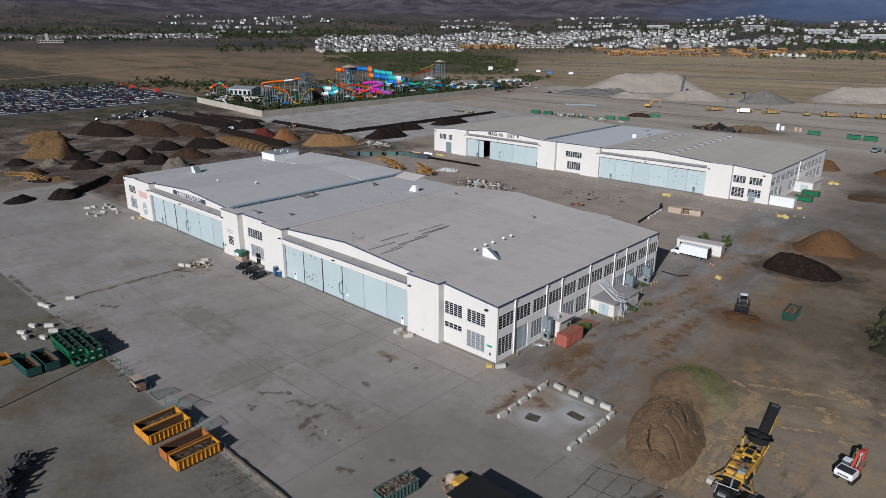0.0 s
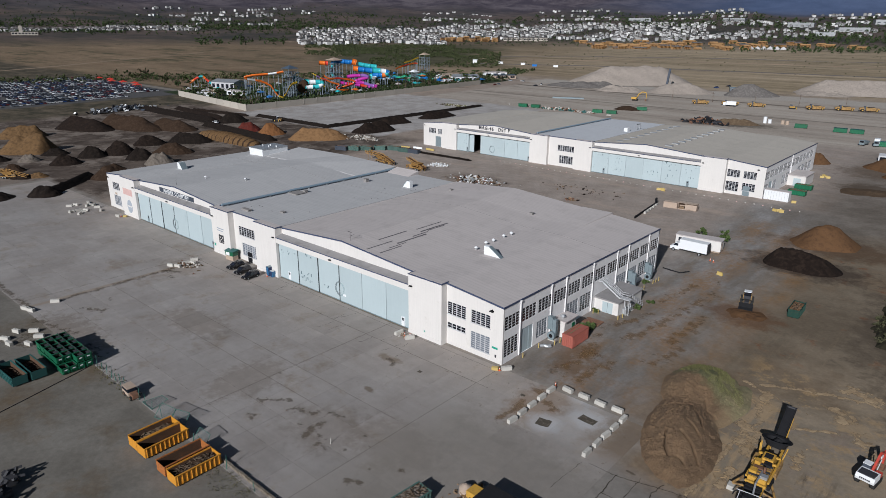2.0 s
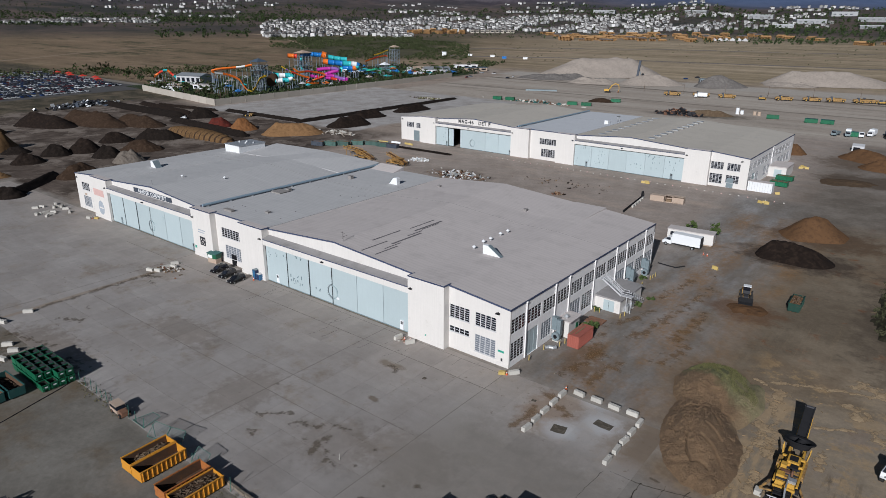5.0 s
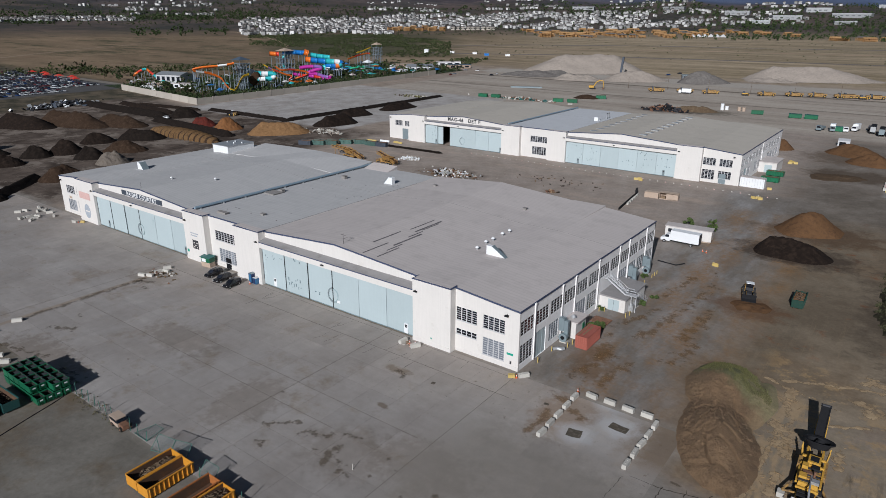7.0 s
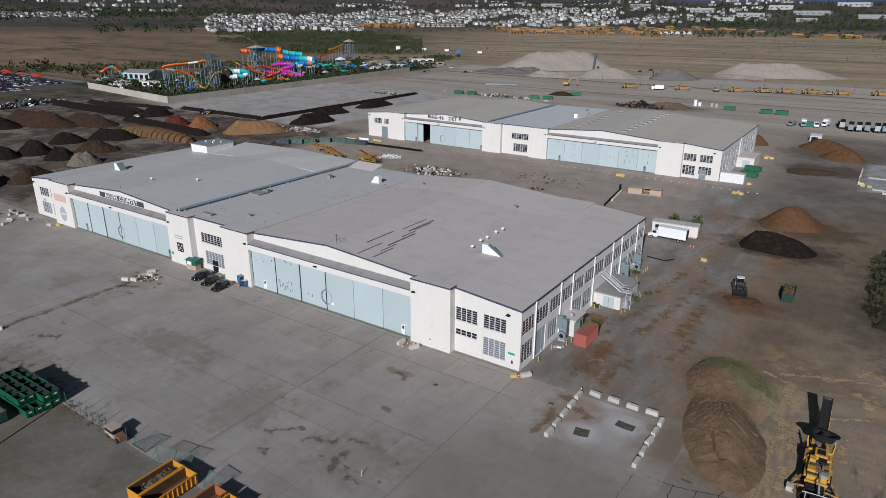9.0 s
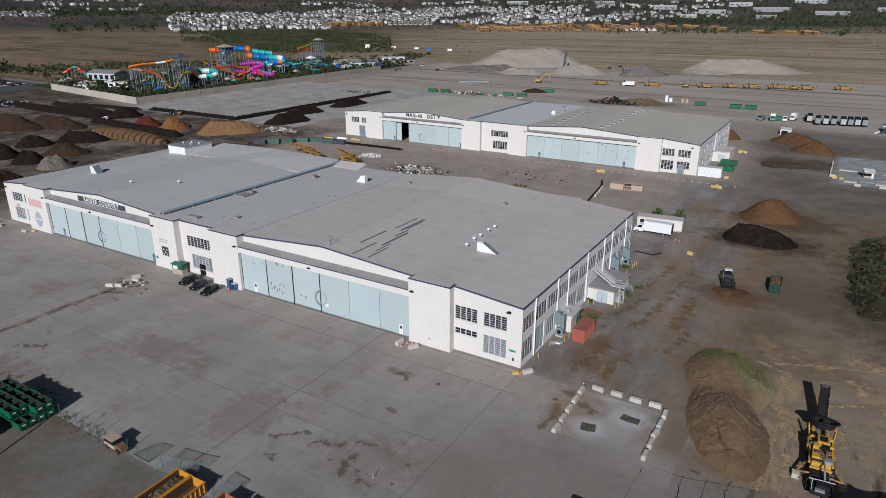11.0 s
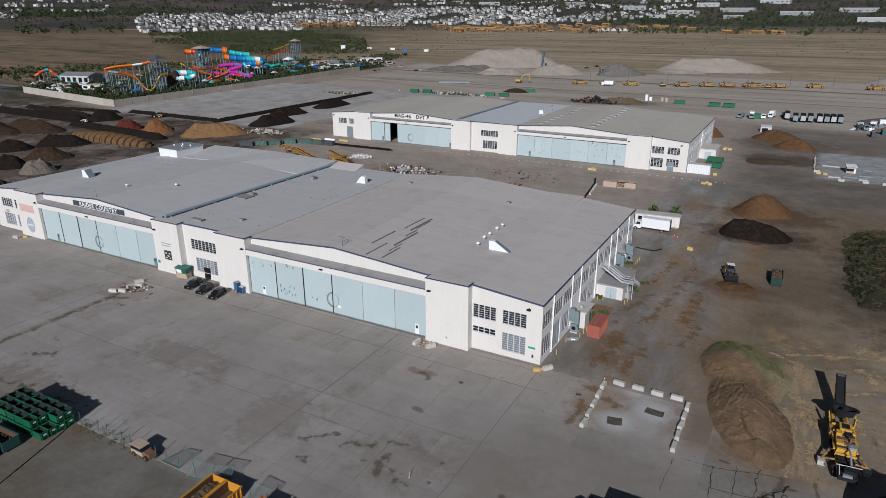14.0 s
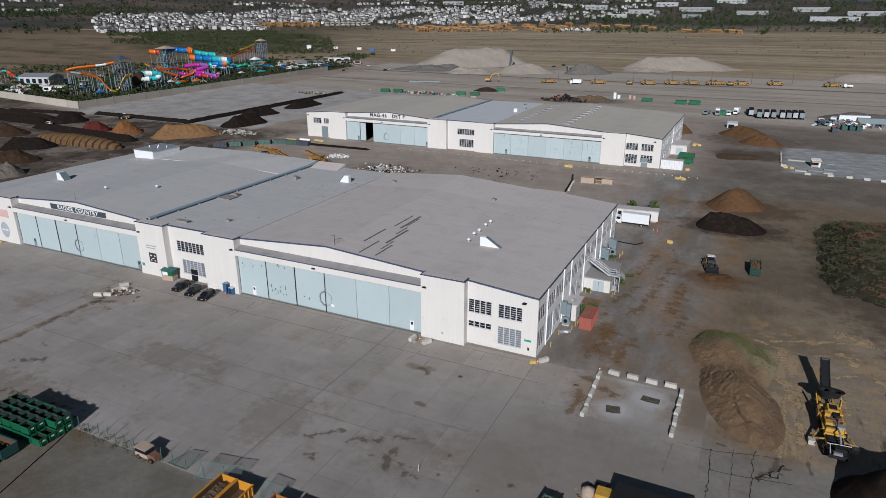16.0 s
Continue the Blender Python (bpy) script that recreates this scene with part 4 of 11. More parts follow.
for x, z, w, hh in ((-92.7, 4.9, 0.32, 0.22), (-91.5, 4.9, 0.32, 0.22), (-92.1, 4.25, 0.5, 0.16), (-92.7, 3.75, 0.3, 0.2), (-91.5, 3.75, 0.3, 0.2)):
    b = Mesh()
    b.prism([(x - w, z), (x, z + hh), (x + w, z), (x, z - hh)], FACE - 0.028, FACE - 0.022)
    part("mural_bar", b, M["white"], emblem)
for z in (7.2, 6.6):
    b = Mesh()
    b.box(-93.8, -91.0 + 0.4 * (z > 7), FACE - 0.020, FACE - 0.003, z, z + 0.28)
    part("mural_bar", b, M["mural_grey"], hangar_a)
for ob, x, y, z, w, hh, mat in ((hangar_a, -1.7, -0.03, 2.9, 1.3, 0.4, "teal_sign"), (hangar_a, -95.6, FACE - 0.03, 2.3, 0.8, 0.7, "teal_sign"), (hangar_a, -1.5, -0.03, 1.3, 0.35, 0.6, "letter_dark"),
                               (hangar_a, -17.8, FACE - 0.03, 1.6, 0.3, 0.3, "teal_sign"), (hangar_a, -160.2, -0.03, 5.2, 1.6, 0.7, "tan_metal")):
    b = Mesh()
    b.box(x - w / 2, x + w / 2, y, y + 0.02, z - hh / 2, z + hh / 2)
    part("sign_plate", b, M[mat], ob)
for x, wall in ((-2.5, 0), (-164.8, 0)):
    for ob in (hangar_a, hangar_b):
        b = Mesh()
        b.box(x - 0.35, x + 0.35, -0.55, -0.0, 10.0, 10.2)
        b.box(x - 0.06, x + 0.06, -0.3, 0, 10.2, 10.35)
        part("wall_lamp", b, M["black"], ob, "dark wall-mounted floodlight")
# scuffs and small hatches on the leaves
for ob, xa, xb, z0, z1, n, tall in ((hangar_a, -58.6, -54.6, 1.4, 3.6, 14, 0.8), (hangar_a, -65.9, -65.2, 5.6, 8.4, 5, 0.5), (hangar_a, -63.6, -60.5, 6.6, 8.3, 6, 0.5), (hangar_a, -57.0, -54.0, 7.2, 8.3, 4, 0.4), (hangar_a, -50.4, -48.6, 1.9, 2.4, 3, 0.3),
                                    (hangar_b, -67.5, -54.5, 1.8, 8.4, 26, 0.6), (hangar_b, -44.0, -39.0, 2.0, 4.0, 8, 0.6), (hangar_b, -37.0, -24.5, 1.8, 8.0, 24, 0.6), (hangar_b, -141.5, -136, 2.0, 8.0, 8, 0.5)):
    for _ in range(n):
        x, z = rng.uniform(xa, xb), rng.uniform(z0, z1)
        w, hh = rng.uniform(0.05, 0.2), rng.uniform(0.15, tall)
        b = Mesh()
        b.box(x - w / 2, x + w / 2, -0.80, -0.60, z, z + hh)
        part("scuff", b, M["bare_scuff"], ob, "worn dark patch on the door paint")
b = Mesh()
b.box(-43.4, -42.5, -0.80, -0.60, 1.6, 2.1)
part("sign_plate", b, M["white_plain"], hangar_a)
for ob, x in ((hangar_a, -24.6), (hangar_a, -63.2), (hangar_a, -98.2), (hangar_a, -136.5), (hangar_b, -27.0), (hangar_b, -62.5), (hangar_b, -136), (hangar_b, -100.2)):
    b = Mesh()
    b.box(x - 0.45, x + 0.45, -0.82, -0.60, 0.3, 2.3)
    d = part("personnel_door", b, M["white_plain"] if ob is hangar_a and x > -70 else M["bluegrey"], ob, "small door in the big leaf")
    b = Mesh()
    b.box(x - 0.25, x + 0.25, -0.84, -0.822, 1.5, 2.1)
    part("glass", b, M["letter_dark"], d)
for ob, x0, x1 in ((hangar_b, -157.4, -153.8), (hangar_b, -7.0, -4.6)):
    b = Mesh()
    b.box(x0, x1, -0.08, 0.1, 0.05, 5.2 if x0 < -100 else 3.6)
    part("wing_door", b, M["bluegrey"], ob, "grey-green double door")
# solid near-black panel in place of the doorway's shaded depth
b = Mesh()
b.box(-82.3, -80.4, -0.08, 0.2, 0.02, 2.7)
part("wing_door", b, M["dark"], hangar_a, "open dark doorway")

# ---------------- loose things near the hangar fronts ----------------
BLOCK = Mesh()
BLOCK.hull8([(-0.95, -0.33, 0), (0.95, -0.33, 0), (0.95, 0.33, 0), (-0.95, 0.33, 0), (-0.92, -0.3, 0.72), (0.92, -0.3, 0.72), (0.92, 0.3, 0.72), (-0.92, 0.3, 0.72)])
BLOCK.box(-0.5, -0.3, -0.06, 0.06, 0.7, 0.78)
BLOCK.box(0.3, 0.5, -0.06, 0.06, 0.7, 0.78)
BLOCK = BLOCK.data("concrete_block", M["concrete_block"])


def concrete_block(x, y, rz, label="pale precast concrete block lying on the ground", group="ring of concrete blocks"):
    ob = new("concrete_block", BLOCK)
    ob.matrix_basis = pose(x, y, ground_z(x, y) - 0.02, 0, 0, rz)
    return tagged(ob, label, "concrete block", group)


for y in (-13.4, -10.6, -7.7, -4.7, -1.7):
    concrete_block(11.6 - y * 0.03, y, 88 + rng.uniform(-4, 4))
for x in (13.8, 16.9, 20.0, 23.0):
    concrete_block(x, 0.3 - rng.uniform(0, 0.2), -4 + rng.uniform(-5, 4))
for y in (-1.6, -4.5, -7.2, -9.9, -12.9):
    concrete_block(24.9, y, 87 + rng.uniform(-4, 6))
for x, y, a in ((-78.3, -57.2, 30), (-75.3, -57.4, 10), (-78.0, -52.2, 50), (-74.6, -52.4, 48), (-80.3, -54.6, 20), (-72.5, -54.9, 15), (-90.9, -43.8, 55), (-91.5, -49.6, 20), (-89.4, -49.1, 18)):
    concrete_block(x, y, a, "weathered concrete block in a loose heap", "scattered concrete blocks")
for x, y, a in ((-94, -15.4, 20), (-92.2, -14.4, 15), (-92.8, -11.8, 80), (-91.6, -10.6, 10), (-93.5, -9.2, 60), (-23.0, -3.6, 85), (-19.9, -3.7, 60), (1.7, -0.8, 55), (-150.0, -4.6, 10)):
    concrete_block(x, y, a, "short concrete block beside the apron", "scattered concrete blocks")
for k in range(14):
    x, y = -166 + rng.uniform(-9, 5), -9 + rng.uniform(-4, 6)
    concrete_block(x, y, rng.uniform(0, 180), "pale concrete piece scattered on the apron", "scattered concrete blocks")
for x, y in ((0.1, -2.2), (-148, -3.2)):
    b = Mesh()
    b.box(-0.6, 0.6, -0.3, 0.3, 0, 0.6)
    b.box(-0.45, 0.45, -0.35, -0.3, 0.1, 0.5)
    o = part("barrier_block", b, M["jersey_yellow"], m=pose(x, y, 0, 0, 0, 30))
    tagged(o, "yellow plastic barrier block on the apron", "barrier")


def cone(x, y):
    t = thing("traffic_cone", "orange traffic cone with a white band", "traffic cone", "traffic cones", pose(x, y, ground_z(x, y) - 0.01))
    b = Mesh()
    b.box(-0.2, 0.2, -0.2, 0.2, 0, 0.04)
    b.tube((0, 0, 0.04), (0, 0, 0.75), 0.16, 0.03, 10)
    part("cone", b, M["cone"], t)
    b = Mesh()
    b.tube((0, 0, 0.4), (0, 0, 0.55), 0.105, 0.075, 10)
    part("band", b, M["white_plain"], t)


for x, y in ((11.3, 0.3), (0.9, -1.9), (-21.6, -3.4), (-20.6, -2.9), (7.6, 82.5), (8.6, 82.1), (-69.5, -3.1), (-149.2, -4.0)):
    cone(x, y)
b = Mesh()
b.tube((0, 0, 0), (0, 0, 0.95), 0.045)
b.tube((0, 0, 0.0), (0, 0, 0.1), 0.12)
post = part("marker_post", b, M["concrete_block"], m=pose(-4.7, -36.1, 0))
tagged(post, "short grey post standing alone on the apron", "post")


def suv(m, paint="car_black", label="black sport utility car parked on the apron", group="cars parked at the hangar"):
    t = thing("car", label, "car", group, m)

    def shell(stations):
        """Rounded rings along the length: place, half width, sill, waist, top, top half width."""
        b = Mesh()
        for x, w, z0, z1, z2, wt in stations:
            b.v += [(x, -w * 0.9, z0), (x, -w, z0 + 0.18), (x, -w, z1 - 0.1), (x, -w * 0.96, z1), (x, -wt, z2 - 0.06), (x, -wt * 0.82, z2), (x, wt * 0.82, z2), (x, wt, z2 - 0.06), (x, w * 0.96, z1), (x, w, z1 - 0.1), (x, w, z0 + 0.18), (x, w * 0.9, z0)]
        n = 12
        for i in range(len(stations) - 1):
            for k in range(n):
                b.f.append((i * n + k, i * n + (k + 1) % n, (i + 1) * n + (k + 1) % n, (i + 1) * n + k))
                b.m.append(0)
        b.f += [tuple(range(n))[::-1], tuple(range((len(stations) - 1) * n, len(stations) * n))]
        b.m += [0, 0]
        return b

    part("body", shell([(-2.42, 0.72, 0.42, 0.72, 0.80, 0.60), (-2.30, 0.86, 0.32, 0.82, 0.92, 0.74), (-1.9, 0.93, 0.28, 0.92, 1.02, 0.82), (-1.15, 0.95, 0.28, 1.0, 1.10, 0.84), (-0.35, 0.96, 0.28, 1.04, 1.66, 0.68), (0.4, 0.96, 0.28, 1.05, 1.74, 0.70),
                               (1.4, 0.96, 0.28, 1.06, 1.72, 0.70), (2.0, 0.94, 0.30, 1.06, 1.58, 0.68), (2.28, 0.90, 0.34, 1.02, 1.14, 0.76), (2.38, 0.80, 0.42, 0.9, 1.0, 0.68)]), M[paint], t, smooth=True)
    for s in (-1, 1):
        for xa, xb, xc, xd in ((-0.75, 0.28, 0.28, -0.28), (0.36, 1.2, 1.16, 0.36), (1.28, 2.02, 1.78, 1.24)):
            b = Mesh()
            b.hull8([(xa, s * 0.90, 1.10), (xb, s * 0.90, 1.10), (xb, s * 0.94, 1.10), (xa, s * 0.94, 1.10), (xd, s * 0.70, 1.60), (xc, s * 0.70, 1.60), (xc, s * 0.745, 1.60), (xd, s * 0.745, 1.60)])
            part("window", b, M["glass"], t, "dark tinted side window")
    for xa, xb, za, zb in ((-1.13, -0.42, 1.12, 1.63), (2.29, 2.05, 1.16, 1.55)):
        b = Mesh()
        b.hull8([(xa, -0.74, za), (xa, 0.74, za), (xb, 0.58, zb), (xb, -0.58, zb), (xa, -0.74, za + 0.035), (xa, 0.74, za + 0.035), (xb, 0.58, zb + 0.035), (xb, -0.58, zb + 0.035)])
        part("windscreen" if xa < 0 else "rear_window", b, M["glass"], t)
    for x in (-1.5, 1.45):
        for y in (-0.86, 0.86):
            b = Mesh()
            b.tube((x, y - 0.12, 0.35), (x, y + 0.12, 0.35), 0.35, n=14)
            w = part("wheel", b, M["tyre"], t)
            b = Mesh()
            b.tube((x, y - 0.13, 0.35), (x, y + 0.13, 0.35), 0.2, n=10)
            part("rim", b, M["steel"], w)
    for y in (-0.62, 0.62):
        b = Mesh()
        b.box(-2.41, -2.30, y - 0.16, y + 0.16, 0.72, 0.84)
        part("headlight", b, M["white_plain"], t)
        b = Mesh()
        b.box(2.30, 2.385, y - 0.13, y + 0.13, 0.82, 0.98)
        part("tail_light", b, M["red"], t)
        b = Mesh()
        b.box(-0.72, -0.55, y * 1.56 - 0.09, y * 1.56 + 0.09, 1.08, 1.22)
        part("mirror", b, M[paint], t)
    return t


for x, y, a in ((-80.7, -4.9, 95), (-76.3, -5.6, 97), (-71.9, -6.2, 97)):
    suv(pose(x, y, 0, 0, 0, a) @ Matrix.Scale(0.95, 4))

hut = thing("guard_hut", "small tan hut with green upper walls and roof", "hut", m=pose(-87.2, -1.9, 0, 0, 0, 8) @ Matrix.Scale(0.93, 4))
b = Mesh()
b.box(-1.6, 1.6, -0.9, 0.9, 0, 1.3)
part("lower_wall", b, M["tan_metal"], hut)
b = Mesh()
b.box(-1.6, 1.6, -0.9, 0.9, 1.304, 2.6)
part("upper_wall", b, M["bin_green"], hut, "green upper wall")
b = Mesh()
b.prism([(-1.1, 2.6), (-1.1, 2.7), (1.1, 2.95), (1.1, 2.85), (0.9, 2.6)], -1.85, 1.85, "x")
part("roof", b, M["bin_teal"], hut, "dark green sloping roof")
b = Mesh()
b.box(-1.3, 0.2, -0.93, -0.902, 1.4, 2.3)
part("window", b, M["white_plain"], hut)
M["navy"] = surface("navy_plastic", (0.018, 0.030, 0.085), 0.45, 0, 1.0, 5.0, 0.15)
M["s_blue_dull"] = surface("faded_blue_plastic", (0.035, 0.13, 0.26), 0.5, 0, 1.0, 5.0, 0.15)
for x, h_, mat, lab in ((-70.0, 2.3, "bin_teal", "dark blue portable toilet beside the door"), (-68.6, 1.5, "bluegrey", "blue barrel cart beside the door")):
    t = thing("portable_toilet", lab, "toilet", m=pose(x, -2.0, 0))
    b = Mesh()
    b.box(-0.6, 0.6, -0.5, 0.5, 0.05, h_)
    part("cabin", b, M["navy"] if h_ > 2 else M["s_blue_dull"], t)
    b = Mesh()
    b.prism([(-0.65, h_), (0, h_ + 0.25), (0.65, h_)], -0.55, 0.55)
    part("roof", b, M["bluegrey"] if h_ > 2 else M["frame"], t)
    b = Mesh()
    b.box(-0.45, 0.35, -0.53, -0.503, 0.15, h_ - 0.15)
    part("door", b, M["s_blue_dull"] if h_ > 2 else M["navy"], t)


# ---------------- bins ----------------
def rolloff(m, paint, label, group, L=6.7, W=2.4, H=1.75, fill=None, fill_z=0.9, lid=False):
    """An open-topped roll-off bin with ribs, rim, door frame and wheels."""
    t = thing("rolloff_bin", label, "waste bin", group, m)
    b = Mesh()
    w = 0.06
    b.box(-W / 2, W / 2, 0, L, 0.22, 0.3)
    b.box(-W / 2, -W / 2 + w, 0, L, 0.3, H)
    b.box(W / 2 - w, W / 2, 0, L, 0.3, H)
    b.box(-W / 2 + w, W / 2 - w, L - w, L, 0.3, H)
    b.box(-W / 2 + w, W / 2 - w, 0, w, 0.3, H)
    part("body", b, M[paint], t)
    b = Mesh()
    b.box(-W / 2 + w + 0.004, -W / 2 + w + 0.012, w, L - w, 0.31, H - 0.05)
    b.box(W / 2 - w - 0.012, W / 2 - w - 0.004, w, L - w, 0.31, H - 0.05)
    b.box(-W / 2 + w + 0.02, W / 2 - w - 0.02, w, L - w, 0.304, 0.32)
    part("lining", b, M["bin_inside"], t, "rust-stained inner face")
    rib = Mesh()
    rib.hull8([(0, -0.06, 0.3), (0.1, -0.04, 0.3), (0.1, 0.04, 0.3), (0, 0.06, 0.3), (0, -0.06, H), (0.1, -0.04, H - 0.02), (0.1, 0.04, H - 0.02), (0, 0.06, H)])
    rib = rib.data("rib", M[paint])
    n = 10
    for k in range(n):
        y = 0.3 + k * (L - 0.6) / (n - 1)
        part("rib", rib, None, t, m=pose(W / 2, y, 0))
        part("rib", rib, None, t, m=pose(-W / 2, y, 0, 0, 0, 180))
    b = Mesh()
    b.box(W / 2 - w, W / 2 + 0.11, 0, L, H, H + 0.1)
    b.box(-W / 2 - 0.11, -W / 2 + w, 0, L, H, H + 0.1)
    part("rim", b, M[paint], t)
    b = Mesh()
    for x in (-0.55, 0.55):
        b.box(x - 0.07, x + 0.07, 0.1, L - 0.1, 0.08, 0.22)
    part("skid", b, M["rust"], t)
    for x in (-0.95, 0.95):
        b = Mesh()
        b.tube((x - 0.1, L - 0.5, 0.12), (x + 0.1, L - 0.5, 0.12), 0.12)
        part("wheel", b, M["rust"], t)
        b = Mesh()
        b.tube((x - 0.1, 0.5, 0.12), (x + 0.1, 0.5, 0.12), 0.12)
        part("wheel", b, M["rust"], t)
    if fill:
        b = Mesh()
        nx, ny = 8, 22
        r = random.Random(int(L * 10 + fill_z * 100))
        zz = [[fill_z + r.uniform(-0.16, 0.16) + 0.25 * math.sin(3.1 * j / ny) for i in range(nx + 1)] for j in range(ny + 1)]
        for j in range(ny + 1):
            for i in range(nx + 1):
                b.v.append((-W / 2 + w + 0.01 + (W - 2 * w - 0.02) * i / nx, w + 0.02 + (L - 2 * w - 0.04) * j / ny, zz[j][i]))
        for j in range(ny):
            for i in range(nx):
                q = j * (nx + 1) + i
                b.f.append((q, q + 1, q + nx + 2, q + nx + 1))
                b.m.append(0)
        for _ in range(60):
            x, y = r.uniform(-W / 2 + 0.3, W / 2 - 0.3), r.uniform(0.4, L - 0.4)
            a, l = r.uniform(0, 6.3), r.uniform(0.2, 0.55)
            b.box(-l, l, -0.05, 0.05, -0.04, 0.04, 1, pose(x, y, fill_z + 0.2 + r.uniform(0, 0.15), r.uniform(-30, 30), r.uniform(-20, 20), math.degrees(a)))
        o = part("load", b, [M[fill], M["load_wood"]], t, "heap of broken timber and soil")
        o["kind"] = "stuff"
    if lid:
        b = Mesh()
        b.prism([(-W / 2 - 0.1, H + 0.1), (0, H + 0.45), (W / 2 + 0.1, H + 0.1)], 0, L)
        part("cover", b, M["bin_teal"], t, "closed dark cover")
    return t


SOILS = {
    "soil_dark": ((0.014, 0.0095, 0.0075), (0.026, 0.0175, 0.013)), "soil_brown": ((0.036, 0.022, 0.014), (0.056, 0.036, 0.024)), "ochre": ((0.145, 0.086, 0.040), (0.090, 0.054, 0.027)),
    "orange_soil": ((0.19, 0.086, 0.034), (0.135, 0.066, 0.03)), "red_soil": ((0.10, 0.022, 0.016), (0.065, 0.02, 0.016)), "grey_soil": ((0.15, 0.128, 0.108), (0.11, 0.09, 0.073)),
    "tan_chip": ((0.22, 0.125, 0.058), (0.16, 0.090, 0.042)), "black_soil": ((0.012, 0.0088, 0.0072), (0.020, 0.0145, 0.0115)), "gravel": ((0.33, 0.285, 0.245), (0.25, 0.215, 0.185)), "grey_gravel": ((0.13, 0.118, 0.11), (0.20, 0.185, 0.17)), "mulch": ((0.11, 0.076, 0.048), (0.15, 0.11, 0.07)),
    "mulch_dark": ((0.080, 0.054, 0.034), (0.10, 0.068, 0.042)),
    "brown_heap": ((0.115, 0.062, 0.030), (0.082, 0.045, 0.024)),
}
for key, (c0, c1) in SOILS.items():
    M[key] = surface(key, c0, 0.95, 0, 0.35, 3.0, 0.16, 0.12, stain=c1, stain_at=(0.48, 0.62))

for x, paint, fill, z in ((-25.2, "bin_yellow", "mulch", 0.75), (-22.5, "bin_yellow", None, 0.5), (-16.6, "bin_rusty", None, 0.5), (-13.6, "bin_yellow", "soil_brown", 1.15)):
    t = rolloff(pose(x + 0.2, -56.2, 0, 0, 0, 1.5 if x < -20 else 0.5), paint, "orange-yellow ribbed roll-off bin" + (" filled with broken timber" if fill else " standing empty"), "orange roll-off bins", fill=fill, fill_z=z)
for x, y, a, f in ((-60.5, -61.0, 93, "soil_brown"), (-60.5, -58.0, 92, "soil_dark")):
    rolloff(pose(x + 3.6, y, 0, 0, 0, a), "bin_teal", "dark teal roll-off bin with rusty inside", "teal roll-off bins", L=7.4, fill=f, fill_z=0.6)
rolloff(pose(13.2, -41.2, 0, 0, 0, -5), "bin_dusty", "teal roll-off bin heaped with mixed rubbish", "teal roll-off bins", L=6.0, fill="grey_soil", fill_z=1.5)
rolloff(pose(-65.5, -63.4, 0, 0, 0, 90), "bin_yellow", "small faded yellow bin beside the teal ones", "teal roll-off bins", L=3.4, W=1.8, H=1.1)

# block of stacked small bins
# lining near-black: the shade inside the bins put into its dirty colour
M["bin_rust_dark"] = surface("dark_dirty_bin_inside", (0.020, 0.026, 0.022), 0.9, 0, 0.9, 6.0, 0.3, stain=(0.05, 0.034, 0.022), stain_at=(0.5, 0.65))
M["bin_lid"] = surface("weathered_black_lid", (0.030, 0.034, 0.036), 0.7, 0, 0.9, 6.0, 0.3)
BIN = Mesh()
hw, hd, hh = 0.98, 0.62, 1.3
BIN.hull8([(-hw + 0.12, -hd + 0.1, 0.1), (hw - 0.12, -hd + 0.1, 0.1), (hw - 0.12, hd - 0.1, 0.1), (-hw + 0.12, hd - 0.1, 0.1), (-hw + 0.12, -hd + 0.1, 0.16), (hw - 0.12, -hd + 0.1, 0.16), (hw - 0.12, hd - 0.1, 0.16), (-hw + 0.12, hd - 0.1, 0.16)])
for sx in (-1, 1):
    BIN.hull8([(sx * (hw - 0.16), -hd + 0.1, 0.1), (sx * (hw - 0.1), -hd + 0.1, 0.1), (sx * (hw - 0.1), hd - 0.1, 0.1), (sx * (hw - 0.16), hd - 0.1, 0.1), (sx * (hw - 0.06), -hd, hh), (sx * hw, -hd, hh), (sx * hw, hd, hh), (sx * (hw - 0.06), hd, hh)])
for sy in (-1, 1):
    h1 = hh if sy < 0 else hh + 0.12
    BIN.hull8([(-hw + 0.1, sy * (hd - 0.12), 0.1), (hw - 0.1, sy * (hd - 0.12), 0.1), (hw - 0.1, sy * (hd - 0.06), 0.1), (-hw + 0.1, sy * (hd - 0.06), 0.1), (-hw, sy * (hd - 0.04), h1), (hw, sy * (hd - 0.04), h1), (hw, sy * hd, h1), (-hw, sy * hd, h1)])
BIN = BIN.data("bin_body", M["bin_green"])
LINING = Mesh()
LINING.v = [(sx * (hw - a), sy * (hd - a), z) for z, a in ((hh - 0.05, 0.08), (0.55, 0.13)) for sx, sy in ((-1, -1), (1, -1), (1, 1), (-1, 1))]
LINING.f, LINING.m = [(0, 1, 5, 4), (1, 2, 6, 5), (2, 3, 7, 6), (3, 0, 4, 7), (4, 5, 6, 7)], [0] * 5
LINING = LINING.data("lining", M["bin_rust_dark"])
LID = Mesh()
LID.hull8([(-hw - 0.02, hd + 0.02, hh - 0.35), (-0.03, hd + 0.02, hh - 0.35), (-0.03, hd + 0.06, hh - 0.35), (-hw - 0.02, hd + 0.06, hh - 0.35), (-hw - 0.02, hd - 0.12, hh + 0.36), (-0.03, hd - 0.12, hh + 0.36), (-0.03, hd - 0.07, hh + 0.36), (-hw - 0.02, hd - 0.07, hh + 0.36)])
